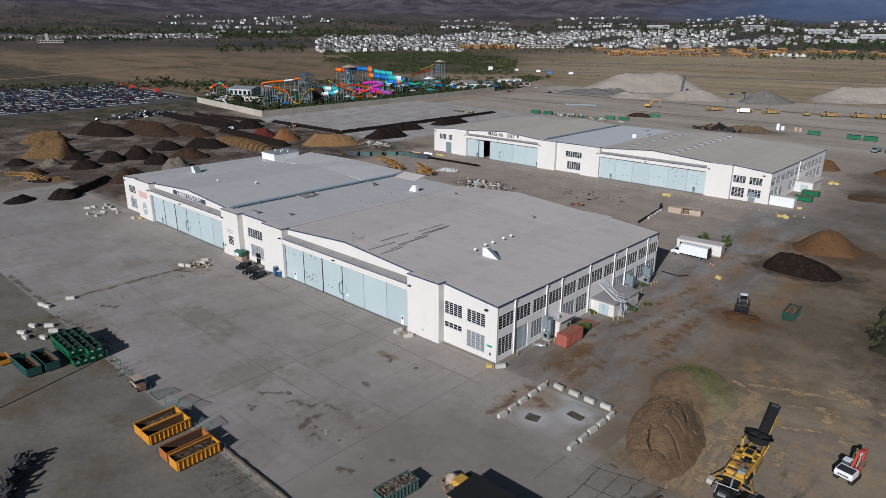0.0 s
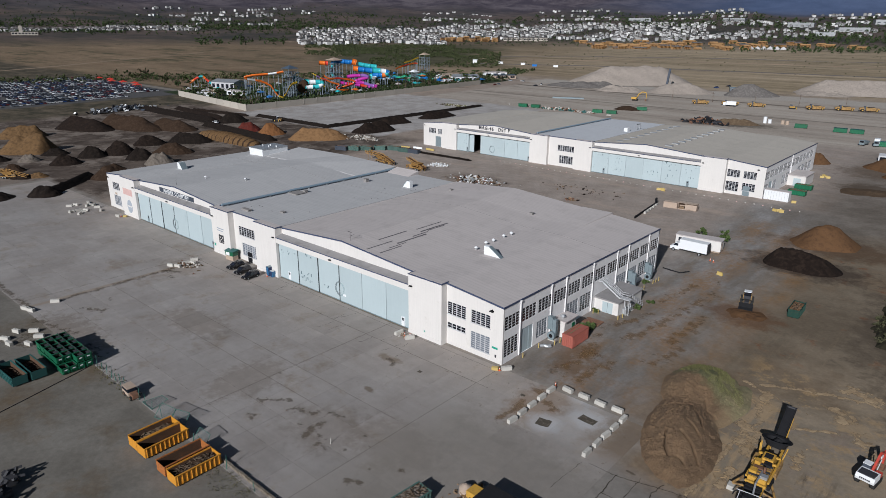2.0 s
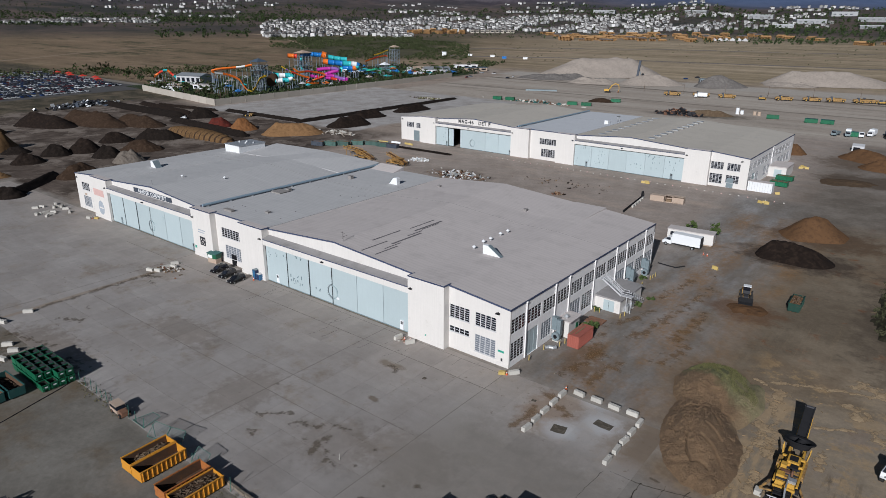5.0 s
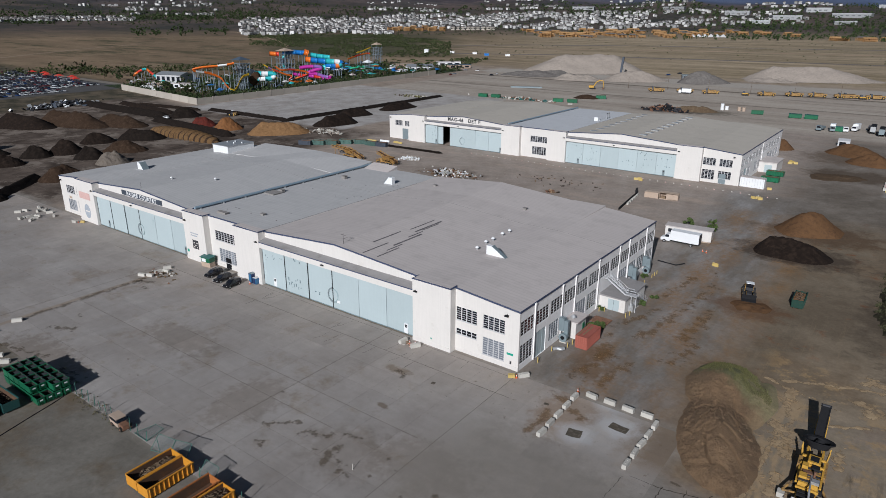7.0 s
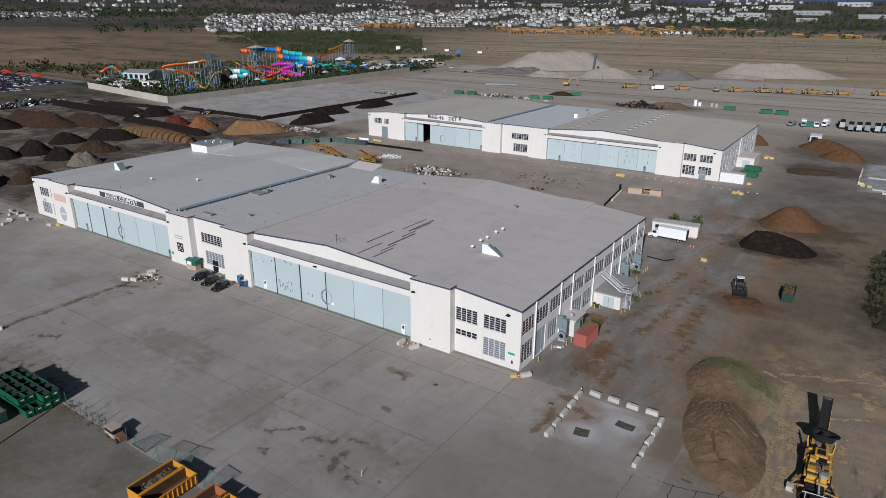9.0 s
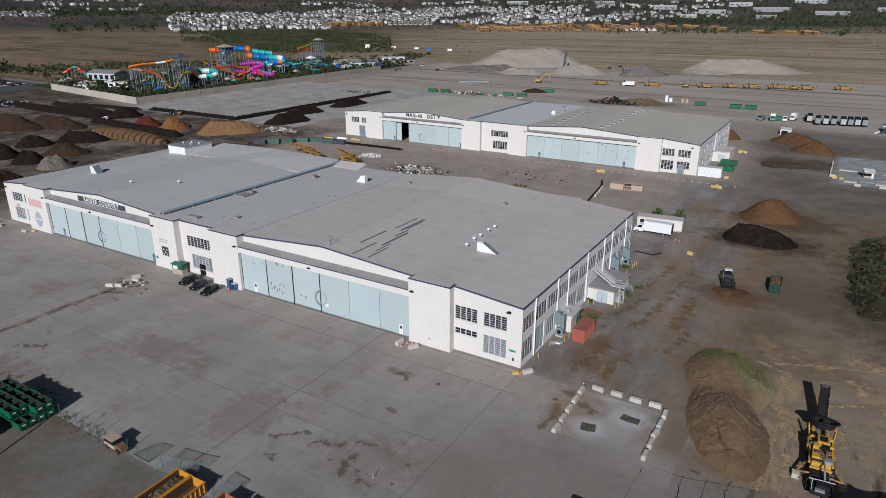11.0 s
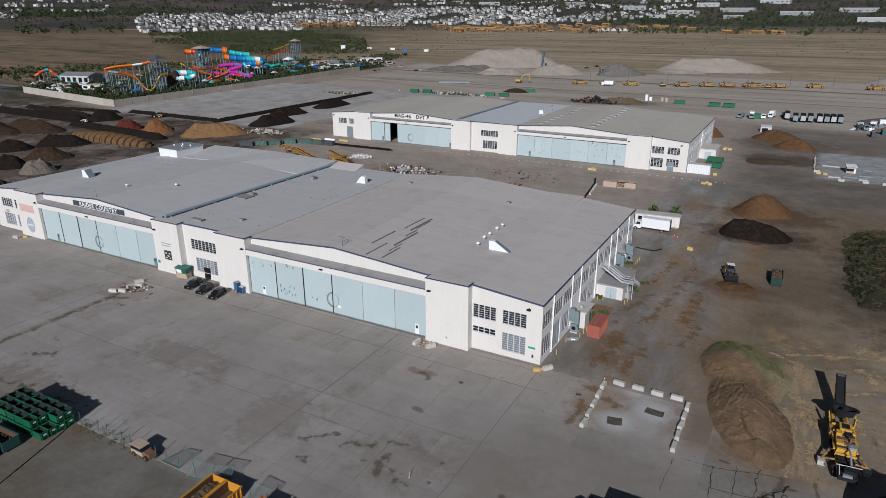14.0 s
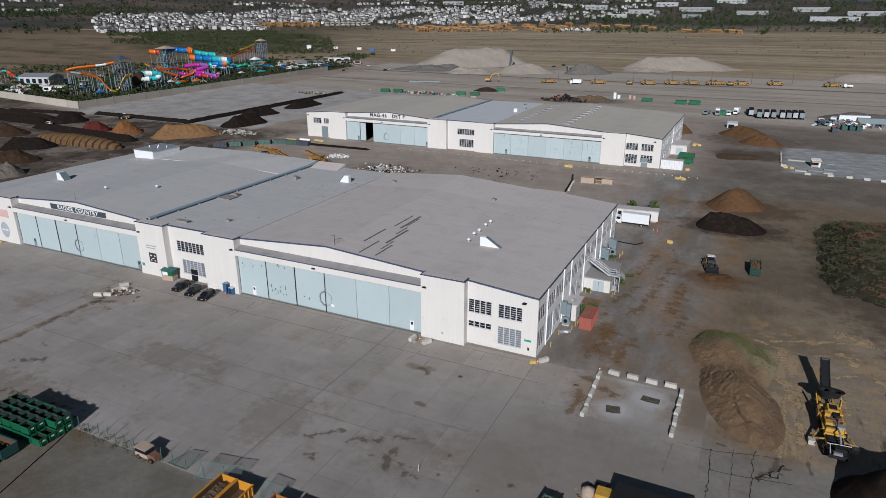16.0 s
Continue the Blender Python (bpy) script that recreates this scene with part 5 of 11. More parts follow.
LID.hull8([(0.03, -hd * 0.2, hh + 0.02), (hw, -hd * 0.2, hh + 0.02), (hw, hd, hh + 0.06), (0.03, hd, hh + 0.06), (0.03, -hd * 0.2, hh + 0.06), (hw, -hd * 0.2, hh + 0.06), (hw, hd, hh + 0.10), (0.03, hd, hh + 0.10)])
LID = LID.data("lid", M["bin_lid"])
RIB = Mesh()
for y in (-0.42, 0.42):
    RIB.box(hw - 0.04, hw + 0.05, y - 0.04, y + 0.04, 0.2, hh - 0.1)
RIB.box(hw - 0.04, hw + 0.05, -hd, hd, 0.55, 0.63)
RIB = RIB.data("rib", M["bin_green"])
RIM = Mesh()
for sx in (-1, 1):
    RIM.box(sx * hw - 0.05, sx * hw + 0.05, -hd - 0.04, hd + 0.04, hh - 0.06, hh + 0.04)
for sy in (-1, 1):
    RIM.box(-hw, hw, sy * hd - 0.05, sy * hd + 0.05, hh - 0.1, hh + 0.04)
RIM = RIM.data("rim", M["bin_green"])
LAB = Mesh()
LAB.box(hw - 0.03, hw + 0.01, -0.25, 0.25, 0.75, 0.95)
LAB = LAB.data("label_plate", M["white_plain"])
POCKET = Mesh()
POCKET.box(-0.5, 0.5, hd, hd + 0.1, 0.6, 0.8)
POCKET = POCKET.data("fork_pocket", M["bin_green"])
for lev in range(2):
    for i in range(6):
        for j in range(4):
            if lev == 1 and i == 5 and j in (0, 1):
                continue
            t = thing("stacked_bin", "green steel front-load bin in a two-high stack", "waste bin", "stacked green bins", pose(-66.3 + 2.06 * i, -54.4 + 1.32 * j, 1.36 * lev, 0, 0, rng.uniform(-1.5, 1.5)))
            part("body", BIN, None, t)
            part("rim", RIM, None, t)
            part("rib", RIB, None, t)
            part("lining", LINING, None, t, "dark dirty inside")
            if lev == 1 and (i * 5 + j * 3) % 4:
                part("lid", LID, None, t, "weathered black lid thrown half back")
            part("label_plate", LAB, None, t)
            part("fork_pocket", POCKET, None, t)


# ---------------- old fence, kerb and jeep ----------------
M["fence_green"] = surface("green_fence_post", (0.04, 0.13, 0.10), 0.6)
g = Nodes("chain_link", 0.6)
at = g.node("ShaderNodeTexCoord").outputs["Object"]
wv = g.node("ShaderNodeTexWave", wave_type="BANDS", bands_direction="DIAGONAL")
g.put(wv.inputs["Vector"], at)
wv.inputs["Scale"].default_value = 2.5
g.bsdf.inputs["Alpha"].default_value = 0.14
M["mesh_wire"] = g.done((0.12, 0.15, 0.15))
fence = thing("old_fence", "broken line of green fence posts with leaning wire panels", "fence", m=pose(0, -49.6, 0))
for k, x in enumerate((-57.6, -55.8, -54.0, -52.0, -49.9, -48.0, -46.2, -44.4, -42.6, -40.0, -37.4, -35.2, -33.0, -29.6, -26.0, -20.0, -17.8, -10.8, -4.0)):
    b = Mesh()
    hh2 = 2.2 if k % 3 else 1.6
    b.tube((x, 0, 0), (x + rng.uniform(-0.15, 0.15), rng.uniform(-0.1, 0.25), hh2), 0.05, n=6)
    part("post", b, M["fence_green"], fence)
for pts in ([(-36.3, 0, 0.1), (-33.0, 0, 0.1), (-32.7, 2.6, 0.9), (-35.0, 2.7, 0.6)], [(-30.6, -0.8, 0.1), (-27.4, 0.2, 0.1), (-27.0, 1.2, 2.2), (-30.2, 0.6, 2.2)], [(-27.3, 0.1, 0.1), (-25.0, 1.4, 0.1), (-24.6, 2.2, 2.0), (-27.1, 1.3, 2.1)], [(-20.6, 0.3, 0.0), (-17.6, 0.5, 0.0), (-17.6, 1.6, 1.7), (-20.4, 1.5, 1.8)]):
    b = Mesh()
    b.add(pts + [(p[0], p[1] + 0.02, p[2]) for p in pts], [(0, 1, 2, 3), (7, 6, 5, 4), (0, 4, 5, 1), (2, 6, 7, 3)])
    o = part("wire_panel", b, M["mesh_wire"], fence, "sagging chain-link panel")
    b = Mesh()
    for a, c in zip(pts, pts[1:] + pts[:1]):
        b.tube(a, c, 0.035, n=6)
    part("panel_frame", b, M["fence_green"], o)
kerb = thing("low_wall", "long low broken concrete kerb wall with weeds", "kerb", m=pose(0, -48.9, 0))
for k in range(18):
    b = Mesh()
    x = -13.4 + 1.62 * k
    b.box(x, x + 1.55, -0.18 + rng.uniform(-0.04, 0.04), 0.18, -0.02, 0.42 + rng.uniform(-0.06, 0.06))
    part("kerb_stone", b, M["old_kerb"], kerb)

jeep = thing("old_truck", "rusty tan derelict off-road truck beside the fence", "truck", m=pose(-39.4, -49.9, 0, 0, 0, -2) @ Matrix.Scale(0.88, 4))
b = Mesh()
b.box(-2.1, 0.7, -0.85, 0.85, 0.55, 1.25)
part("body", b, M["tan_metal"], jeep)
b = Mesh()
b.prism([(0.72, 0.6), (0.72, 1.35), (2.0, 1.2), (2.1, 0.6)], -0.6, 0.6)
part("bonnet", b, M["rust"], jeep, "rusty bare bonnet")
b = Mesh()
b.hull8([(-2.1, -0.85, 1.26), (0.6, -0.85, 1.26), (0.6, 0.85, 1.26), (-2.1, 0.85, 1.26), (-2.0, -0.75, 1.9), (0.3, -0.75, 1.9), (0.3, 0.75, 1.9), (-2.0, 0.75, 1.9)])
part("glasshouse", b, M["glass"], jeep)
b = Mesh()
b.box(-2.15, 0.45, -0.88, 0.88, 1.9, 2.02)
part("roof", b, M["tan_metal"], jeep)
b = Mesh()
b.box(2.1, 2.25, -0.8, 0.8, 0.5, 0.7)
part("bumper", b, M["rust"], jeep)
for x in (-1.4, 1.35):
    for y in (-0.8, 0.8):
        b = Mesh()
        b.tube((x, y - 0.13, 0.42), (x, y + 0.13, 0.42), 0.42, n=14)
        w = part("wheel", b, M["tyre"], jeep)
        b = Mesh()
        b.tube((x, y - 0.14, 0.42), (x, y + 0.14, 0.42), 0.2, n=10)
        part("rim", b, M["rust"], w)

# ---------------- heaps ----------------
def heap(name, x, y, length, width, ang, h, mat, label, group="", ridge=0.3, peak=0.5, seed=0, lump=0.18, nx=44, category="heap", grain=1.0):
    """A tipped heap: straight slopes off a short ridge, an uneven foot and runnels."""
    b = Mesh()
    a, half, rl = radians(ang), width / 2, length / 2 * ridge
    ny = max(16, int(nx * width / length))
    reach = length / 2
    off = (peak - 0.5) * length * 0.7
    zs = []
    for j in range(ny + 1):
        for i in range(nx + 1):
            u, v = (2 * i / nx - 1) * reach * 1.12, (2 * j / ny - 1) * half * 1.12
            px, py = x + u * math.cos(a) - v * math.sin(a), y + u * math.sin(a) + v * math.cos(a)
            du = max(0.0, abs(u - off) - rl)
            span = (reach - rl - (off if u > off else -off)) if du else 1.0
            d = math.hypot(du / max(span, 0.1), v / half)
            big = noise.noise((px / (half * 0.6), py / (half * 0.6), seed))
            fine = noise.noise((px / (0.9 * grain), py / (0.9 * grain), seed + 9)) + 0.6 * noise.noise((px / (0.4 * grain), py / (0.4 * grain), seed + 5))
            mid = noise.noise((px / (half * 0.28), py / (half * 0.28), seed + 2))
            z = h * (1.02 - d * (1 + 0.26 * big + 0.10 * mid)) + h * lump * big + h * 0.10 * mid
            z = z if z < h * 0.8 else h * 0.8 + (z - h * 0.8) * 0.75
            if z > 0:
                z += fine * 0.13 * grain * min(1.0, z) * (1.5 if lump > 0.25 else 1.0)
            zs.append(z)
            b.v.append((px - x, py - y, max(z, -0.15)))
    for j in range(ny):
        for i in range(nx):
            q = j * (nx + 1) + i
            face = (q, q + 1, q + nx + 2, q + nx + 1)
            if max(zs[k] for k in face) > -0.05:
                b.f.append(face)
                b.m.append(0)
    o = part(name, b, M[mat], m=pose(x, y, ground_z(x, y) - 0.03), smooth=True)
    return tagged(o, label, category, group)


YARD = [
    (-349, 29, 26, 20, 61, 6.0, "ochre", 0.58), (-298, 16, 27, 22, 45, 8.0, "ochre", 0.62), (-353, 64, 42, 18, 21, 7.0, "soil_dark", 0.40), (-340, 85, 58, 20, 10, 7.2, "soil_brown", 0.40),
    (-315, 99, 38, 17, 12, 5.7, "soil_brown", 0.42), (-276, 66, 17, 15, 62, 4.7, "soil_dark", 0.5), (-267, 84, 25, 15, 33, 4.6, "black_soil", 0.42), (-245, 63, 21, 15, 35, 4.8, "soil_brown", 0.46),
    (-261, 44, 16, 15, 32, 5.8, "soil_dark", 0.5), (-241, 45, 14, 12, 44, 5.0, "black_soil", 0.5), (-224, 46, 14, 14, 65, 5.0, "grey_soil", 0.5), (-262, 32, 14, 12, 52, 4.7, "black_soil", 0.5),
    (-280, 22, 13, 10, 62, 3.0, "black_soil", 0.5), (-253, 17, 14, 12, 65, 4.2, "soil_dark", 0.5), (-271, 8, 10, 9, 46, 3.3, "grey_soil", 0.5), (-252, -4, 10, 9, 62, 2.9, "soil_brown", 0.5),
    (-235, -6, 9, 7, 44, 2.3, "soil_dark", 0.5), (-233, -1, 9, 7, 46, 1.8, "ochre", 0.5), (-212, 20, 18, 14, 100, 5.2, "soil_brown", 0.5), (-198, -10, 12, 10, 43, 3.8, "black_soil", 0.5),
    (-204, -23, 12, 10, 127, 2.2, "black_soil", 0.5), (-314, 138, 20, 17, 59, 5.4, "black_soil", 0.48), (-275, 124, 16, 14, 52, 5.1, "red_soil", 0.48), (-255, 126, 17, 15, 73, 6.1, "orange_soil", 0.45),
    (-223, 135, 34, 19, 45, 5.7, "tan_chip", 0.40), (-220, 172, 29, 16, 81, 5.4, "soil_dark", 0.5), (-236, 203, 27, 15, 77, 4.1, "soil_dark", 0.5), (-236, 245, 34, 16, 92, 3.7, "soil_dark", 0.5), (-283, -2, 14, 10, 30, 3.0, "black_soil", 0.5),
]
WORDS = {"tan_chip": "pale tan wood-chip", "ochre": "ochre wood-chip", "soil_dark": "dark brown compost", "soil_brown": "brown compost", "black_soil": "black compost", "grey_soil": "grey-brown soil", "red_soil": "dark red mulch", "orange_soil": "orange-brown mulch"}
for k, (x, y, l, w, a, h, mat, pk) in enumerate(YARD):
    heap("heap", x, y, l * 0.96, w * 0.94, a, h * 1.0, mat, f"tipped heap of {WORDS[mat]} on the yard", "compost yard heaps", 0.42 if l > 24 else 0.22, pk, k * 3.7, 0.26, 56, grain=1.5)
# long windrows
for k, (x0, y0, x1, y1, w, h, mat, lab) in enumerate([(-416, 129, -322, 129, 10, 3.2, "black_soil", "long dark compost windrow"), (-314, 119.5, -236, 113, 7, 2.8, "black_soil", "long dark compost windrow"), (-400, 146, -330, 139, 8, 2.4, "soil_dark", "long dark compost windrow"),
                                                   (-324, 163, -250, 162.6, 5, 1.8, "black_soil", "black soil berm along the pale lot"), (-250, 162, -252, 313, 5, 1.9, "black_soil", "black soil berm along the pale lot"),
                                                   (-197, -10, -219, 14, 6, 2.4, "black_soil", "low black windrow beside the apron"), (-154.5, 141.2, -123, 142, 3, 0.7, "black_soil", "low black strip of swept soil"),
                                                   (-386, 150, -330, 158, 5, 1.6, "soil_dark", "low dark windrow below the park wall")]):
    l = math.hypot(x1 - x0, y1 - y0)
    heap("windrow", (x0 + x1) / 2, (y0 + y1) / 2, l * 1.04, w, math.degrees(math.atan2(y1 - y0, x1 - x0)), h, mat, lab, "windrows", 0.94, 0.5, 50 + k, 0.1, int(l / 1.6), grain=1.6)
# ochre windrow turned in ribs
b = Mesh()
n = 240
for i in range(n + 1):
    x = -282 + 57 * i / n
    e = math.sin(math.pi * i / n) ** 0.3
    r = 0.95 + 0.13 * (1 - abs(math.sin(i * 0.18)) * 2) + 0.05 * noise.noise((x / 2, 1, 4))
    for j in range(13):
        a = math.pi * j / 12
        b.v.append((x + 253, 5.3 * math.cos(a) * e * r, 4.3 * max(0.0, math.sin(a)) ** 0.85 * e * r - 0.05))
for i in range(n):
    for j in range(12):
        q = i * 13 + j
        b.f.append((q, q + 13, q + 14, q + 1))
        # valleys between ribs get darker soil, their shade put into the colour
        b.m.append(1 if abs(math.sin((i + 0.5) * 0.18)) > 0.88 else 0)
o = part("windrow", b, [M["ochre"], M["soil_brown"]], m=pose(-253, 98, ground_z(-253, 98)), smooth=True)
tagged(o, "ribbed ochre windrow of ground wood", "heap", "windrows")

heap("heap", 27, 94.8, 18.5, 12, -4, 4.1, "soil_dark", "dark brown compost heap with steep sides", "yard heaps", 0.42, 0.36, 3.3, 0.3, 90, grain=1.1)
heap("heap", 27, 118.5, 18, 15, 39, 6.0, "brown_heap", "brown soil heap with a sharp peak", "yard heaps", 0.1, 0.5, 8.1, 0.12, 60, grain=0.9)
heap("heap", 26.2, 53.8, 8, 6, 10, 0.45, "brown_heap", "low spread of reddish soil under the loader", "yard heaps", 0.3, 0.5, 2.1, 0.6, 40, grain=1.6)
heap("heap", 24.5, 196, 20, 12, 25, 0.6, "mulch_dark", "low weedy spread of dark brown mulch", "yard heaps", 0.5, 0.5, 14.5, 0.6, 60, grain=1.6)
heap("heap", 25, 250, 25, 16, -30, 4.6, "brown_heap", "brown soil heap on the far yard", "yard heaps", 0.3, 0.44, 5.5, 0.15, 44)
heap("heap", 32, 231, 18, 12, -15, 4.2, "brown_heap", "brown soil heap on the far yard", "yard heaps", 0.25, 0.58, 6.5, 0.15, 44)
heap("heap", -5, 247, 12, 11, 40, 4.6, "brown_heap", "brown soil heap behind the hangar", "yard heaps", 0.2, 0.5, 9.5, 0.15, 36)
heap("heap", -76, 352, 30, 12, 20, 3.4, "mulch", "low weedy mulch mound", "yard heaps", 0.4, 0.5, 10.5, 0.25, 44)
heap("heap", -160, 372, 20, 12, 20, 2.6, "soil_brown", "low dark soil mound", "yard heaps", 0.3, 0.5, 11.5, 0.2, 36)
heap("heap", 95, 333, 70, 30, 5, 4.0, "grey_soil", "low grey spoil bank", "yard heaps", 0.6, 0.5, 12.5, 0.25, 44)
heap("gravel_heap", -255, 565, 128, 66, 40, 18.5, "gravel", "huge pale crushed gravel heap", "gravel heaps", 0.36, 0.56, 21.0, 0.1, 80, grain=3)
heap("gravel_heap", -178, 512, 60, 34, 36, 8.4, "gravel", "pale crushed gravel heap", "gravel heaps", 0.3, 0.46, 22.0, 0.15, 60, grain=2)
heap("gravel_heap", -121, 530, 46, 28, 35, 9.8, "grey_gravel", "dark grey rubble heap", "gravel heaps", 0.2, 0.36, 23.0, 0.2, 60, grain=2)
heap("gravel_heap", -48, 606, 112, 50, 23, 12.2, "gravel", "long pale gravel heap", "gravel heaps", 0.4, 0.36, 24.0, 0.12, 70, grain=2.5)
heap("gravel_heap", -265, 505, 60, 26, 40, 5.0, "grey_gravel", "grey broken concrete heap", "gravel heaps", 0.4, 0.5, 25.0, 0.35, 60, grain=2)
heap("gravel_heap", 120, 560, 90, 40, 5, 6.0, "gravel", "pale low gravel bank", "gravel heaps", 0.6, 0.5, 26.0, 0.2, 50, grain=2)

# the cracked spoil bank with grass on its far end
g = Nodes("spoil_with_grass", 0.95)
at = g.node("ShaderNodeTexCoord").outputs["Object"]
sx = g.node("ShaderNodeSeparateXYZ")
g.put(sx.inputs[0], at)
n1, n2 = g.noise(at, 0.4, 8.0, 0.7), g.noise(at, 3.0, 8.0, 0.75)
c = g.mix(g.ramp(n1, 0.4, 0.62), (0.172, 0.108, 0.058), (0.118, 0.074, 0.040))
c = g.mix(g.ramp(g.noise(at, 0.9, 6.0, 0.7), 0.55, 0.68), c, (0.192, 0.126, 0.070))
flank = g.math("MULTIPLY", g.ramp(g.math("ADD", sx.outputs[0], g.math("MULTIPLY", n1, 4.0)), 4.8, 6.2), g.ramp(sx.outputs[1], -3.0, 2.0))
c = g.mix(flank, c, (0.235, 0.165, 0.092))
skirt = g.math("MULTIPLY", g.math("SUBTRACT", 1.0, g.ramp(g.math("ADD", sx.outputs[0], g.math("MULTIPLY", n1, 3.0)), -4.2, -2.6)), g.ramp(sx.outputs[1], 1.0, 6.0))
c = g.mix(g.math("MULTIPLY", skirt, 0.7), c, (0.165, 0.108, 0.058))
grass = g.ramp(g.math("ADD", g.math("MULTIPLY", sx.outputs[1], 0.12), g.math("ADD", g.math("MULTIPLY", n1, 1.2), g.math("MULTIPLY", sx.outputs[0], 0.075))), 1.32, 1.60)
c = g.mix(grass, c, g.mix(g.ramp(g.math("ADD", g.math("MULTIPLY", sx.outputs[0], 0.05), n1), 0.42, 0.78), (0.098, 0.100, 0.042), (0.235, 0.195, 0.105)))
c = g.vary(c, n2, 0.4)
c = g.vary(c, g.noise(at, 9.0, 6.0, 0.75), 0.35)
g.bump(n2, 1.0, 0.25)
M["spoil"] = g.done(c)
CRACKS = [[(32.2, -2.7), (33.4, -5.8), (34.5, -7.0), (35.9, -6.8), (37.0, -7.4)], [(34.2, -2.4), (35.4, -3.1), (36.9, -4.0), (38.2, -5.7)], [(33.0, 11.1), (34.0, 9.2), (35.0, 8.7), (36.5, 7.4), (37.4, 5.9)],
          [(33.9, 0.7), (35.4, -0.1), (36.5, -0.9)], [(33.1, 5.9), (34.7, 4.3), (36.0, 1.6)], [(29.5, 13.0), (31.0, 12.2), (32.0, 12.8)], [(29.3, 6.5), (30.5, 7.0), (31.8, 8.4)], [(30.3, 1.5), (31.2, 3.0), (31.4, 4.6)]]


def crack_depth(px, py):
    """How deep the nearest crack cuts at a spot."""
    best = 9.0
    for line in CRACKS:
        for (x0, y0), (x1, y1) in zip(line, line[1:]):
            if abs(px - (x0 + x1) / 2) > 2.5 or abs(py - (y0 + y1) / 2) > 3.5:
                continue
            dx, dy = x1 - x0, y1 - y0
            f = max(0.0, min(1.0, ((px - x0) * dx + (py - y0) * dy) / (dx * dx + dy * dy)))
            best = min(best, math.hypot(px - x0 - f * dx, py - y0 - f * dy))
    return max(0.0, 1 - best / 0.22)


LOBES = [(0.9, -6.4, 11.8, 5.7, 19, 4.4), (-2.2, 9.4, 9.2, 6.2, 6, 4.2), (3.2, 7.0, 8.5, 2.9, -4, 1.6)]  # place, half length, half width, turn, height


def bank_z(u, v):
    """Three heaps run into one another."""
    total = 0.0
    for cu, cv, a, w, turn, h in LOBES:
        co, si = math.cos(radians(turn)), math.sin(radians(turn))
        du, dv = (u - cu) * co + (v - cv) * si, -(u - cu) * si + (v - cv) * co
        d = math.hypot(du / w, dv / a) * (1 + 0.10 * noise.noise((u / 4.5, v / 4.5, cu)) + 0.04 * noise.noise((u / 1.3, v / 1.3, cv)))
        z = h * (1 - d)
        z = z if z < h * 0.6 else h * 0.6 + (z - h * 0.6) * 0.55
        total += max(z, 0.0) ** 2.4
    return total ** (1 / 2.4) if total > 0 else -0.1


b = Mesh()
nx, ny = 140, 290
zs = []
for j in range(ny + 1):
    for i in range(nx + 1):
        u, v = -10 + 19 * i / nx, -20 + 39 * j / ny
        z = bank_z(u, v)
        k = min(1.0, max(z, 0.0) / 0.8)
        across = u - 0.8 + 0.38 * (v + 6.6)
        # scarps break the steep western flank; the rest has a fine crumbled crust
        broken = max(0.0, min(1.0, (0.6 - across) / 2.5)) * max(0.0, min(1.0, (9.0 - v) / 3)) * (0.35 + 0.65 * max(0.0, min(1.0, 0.5 + 1.6 * noise.noise((u / 3.0, v / 3.5, 17)))))
        wob = 0.5 * noise.noise((u / 1.6, v / 1.6, 4))
        ridge = 1 - abs(noise.noise((u / 1.25 + v / 3.4 + wob, v / 1.7 - u / 3.0, 9.1))) * 2.4
        z += k * broken * (0.30 * ridge + 0.14 * noise.noise((u / 0.55, v / 0.7, 2)))
        z += k * (0.08 * noise.noise((u / 1.1, v / 1.1, 5)) + 0.055 * noise.noise((u / 0.35, v / 0.35, 3)) + 0.05 * noise.noise((u / 0.17, v / 0.17, 7)))
        if z > 0.5:
            z -= 1.5 * crack_depth(u + 32.5 + wob * 0.5, v + 6.5 + wob * 0.4)
        zs.append(z)
        b.v.append((u, v, max(z, -0.1)))
for j in range(ny):
    for i in range(nx):
        q = j * (nx + 1) + i
        face = (q, q + 1, q + nx + 2, q + nx + 1)
        if max(zs[k] for k in face) > -0.03:
            b.f.append(face)
            b.m.append(0)
bank = part("spoil_bank", b, M["spoil"], m=pose(32.5, 6.5, -0.02))
tagged(bank, "cracked brown spoil bank with green grass on its crest", "heap")
M["grass"] = surface("grass_blades", (0.128, 0.124, 0.052), 0.9, 0, 0.6, 5.0, 0.3, island=0.35)
b = Mesh()
r = random.Random(12)
for _ in range(9000):
    v = r.uniform(4.5, 17.5)
    u = r.uniform(-8, 6)
    if v < 8.4 - 0.55 * u + 1.5 * noise.noise((u, v, 5)):
        continue
    i, j = int((u + 10) / 19 * nx), int((v + 20) / 39 * ny)
    z = zs[j * (nx + 1) + i]
    if z < 0.6 or noise.noise((u / 2, v / 2, 3)) < -0.15:
        continue
    a, s = r.uniform(0, 6.28), r.uniform(0.15, 0.4)
    dx, dy = 0.05 * math.cos(a), 0.05 * math.sin(a)
    tx, ty = r.uniform(-0.15, 0.15), r.uniform(-0.15, 0.15)
    b.add([(u - dx, v - dy, z - 0.05), (u + dx, v + dy, z - 0.05), (u + tx, v + ty, z + s)], [(0, 1, 2)])
clods = Mesh()
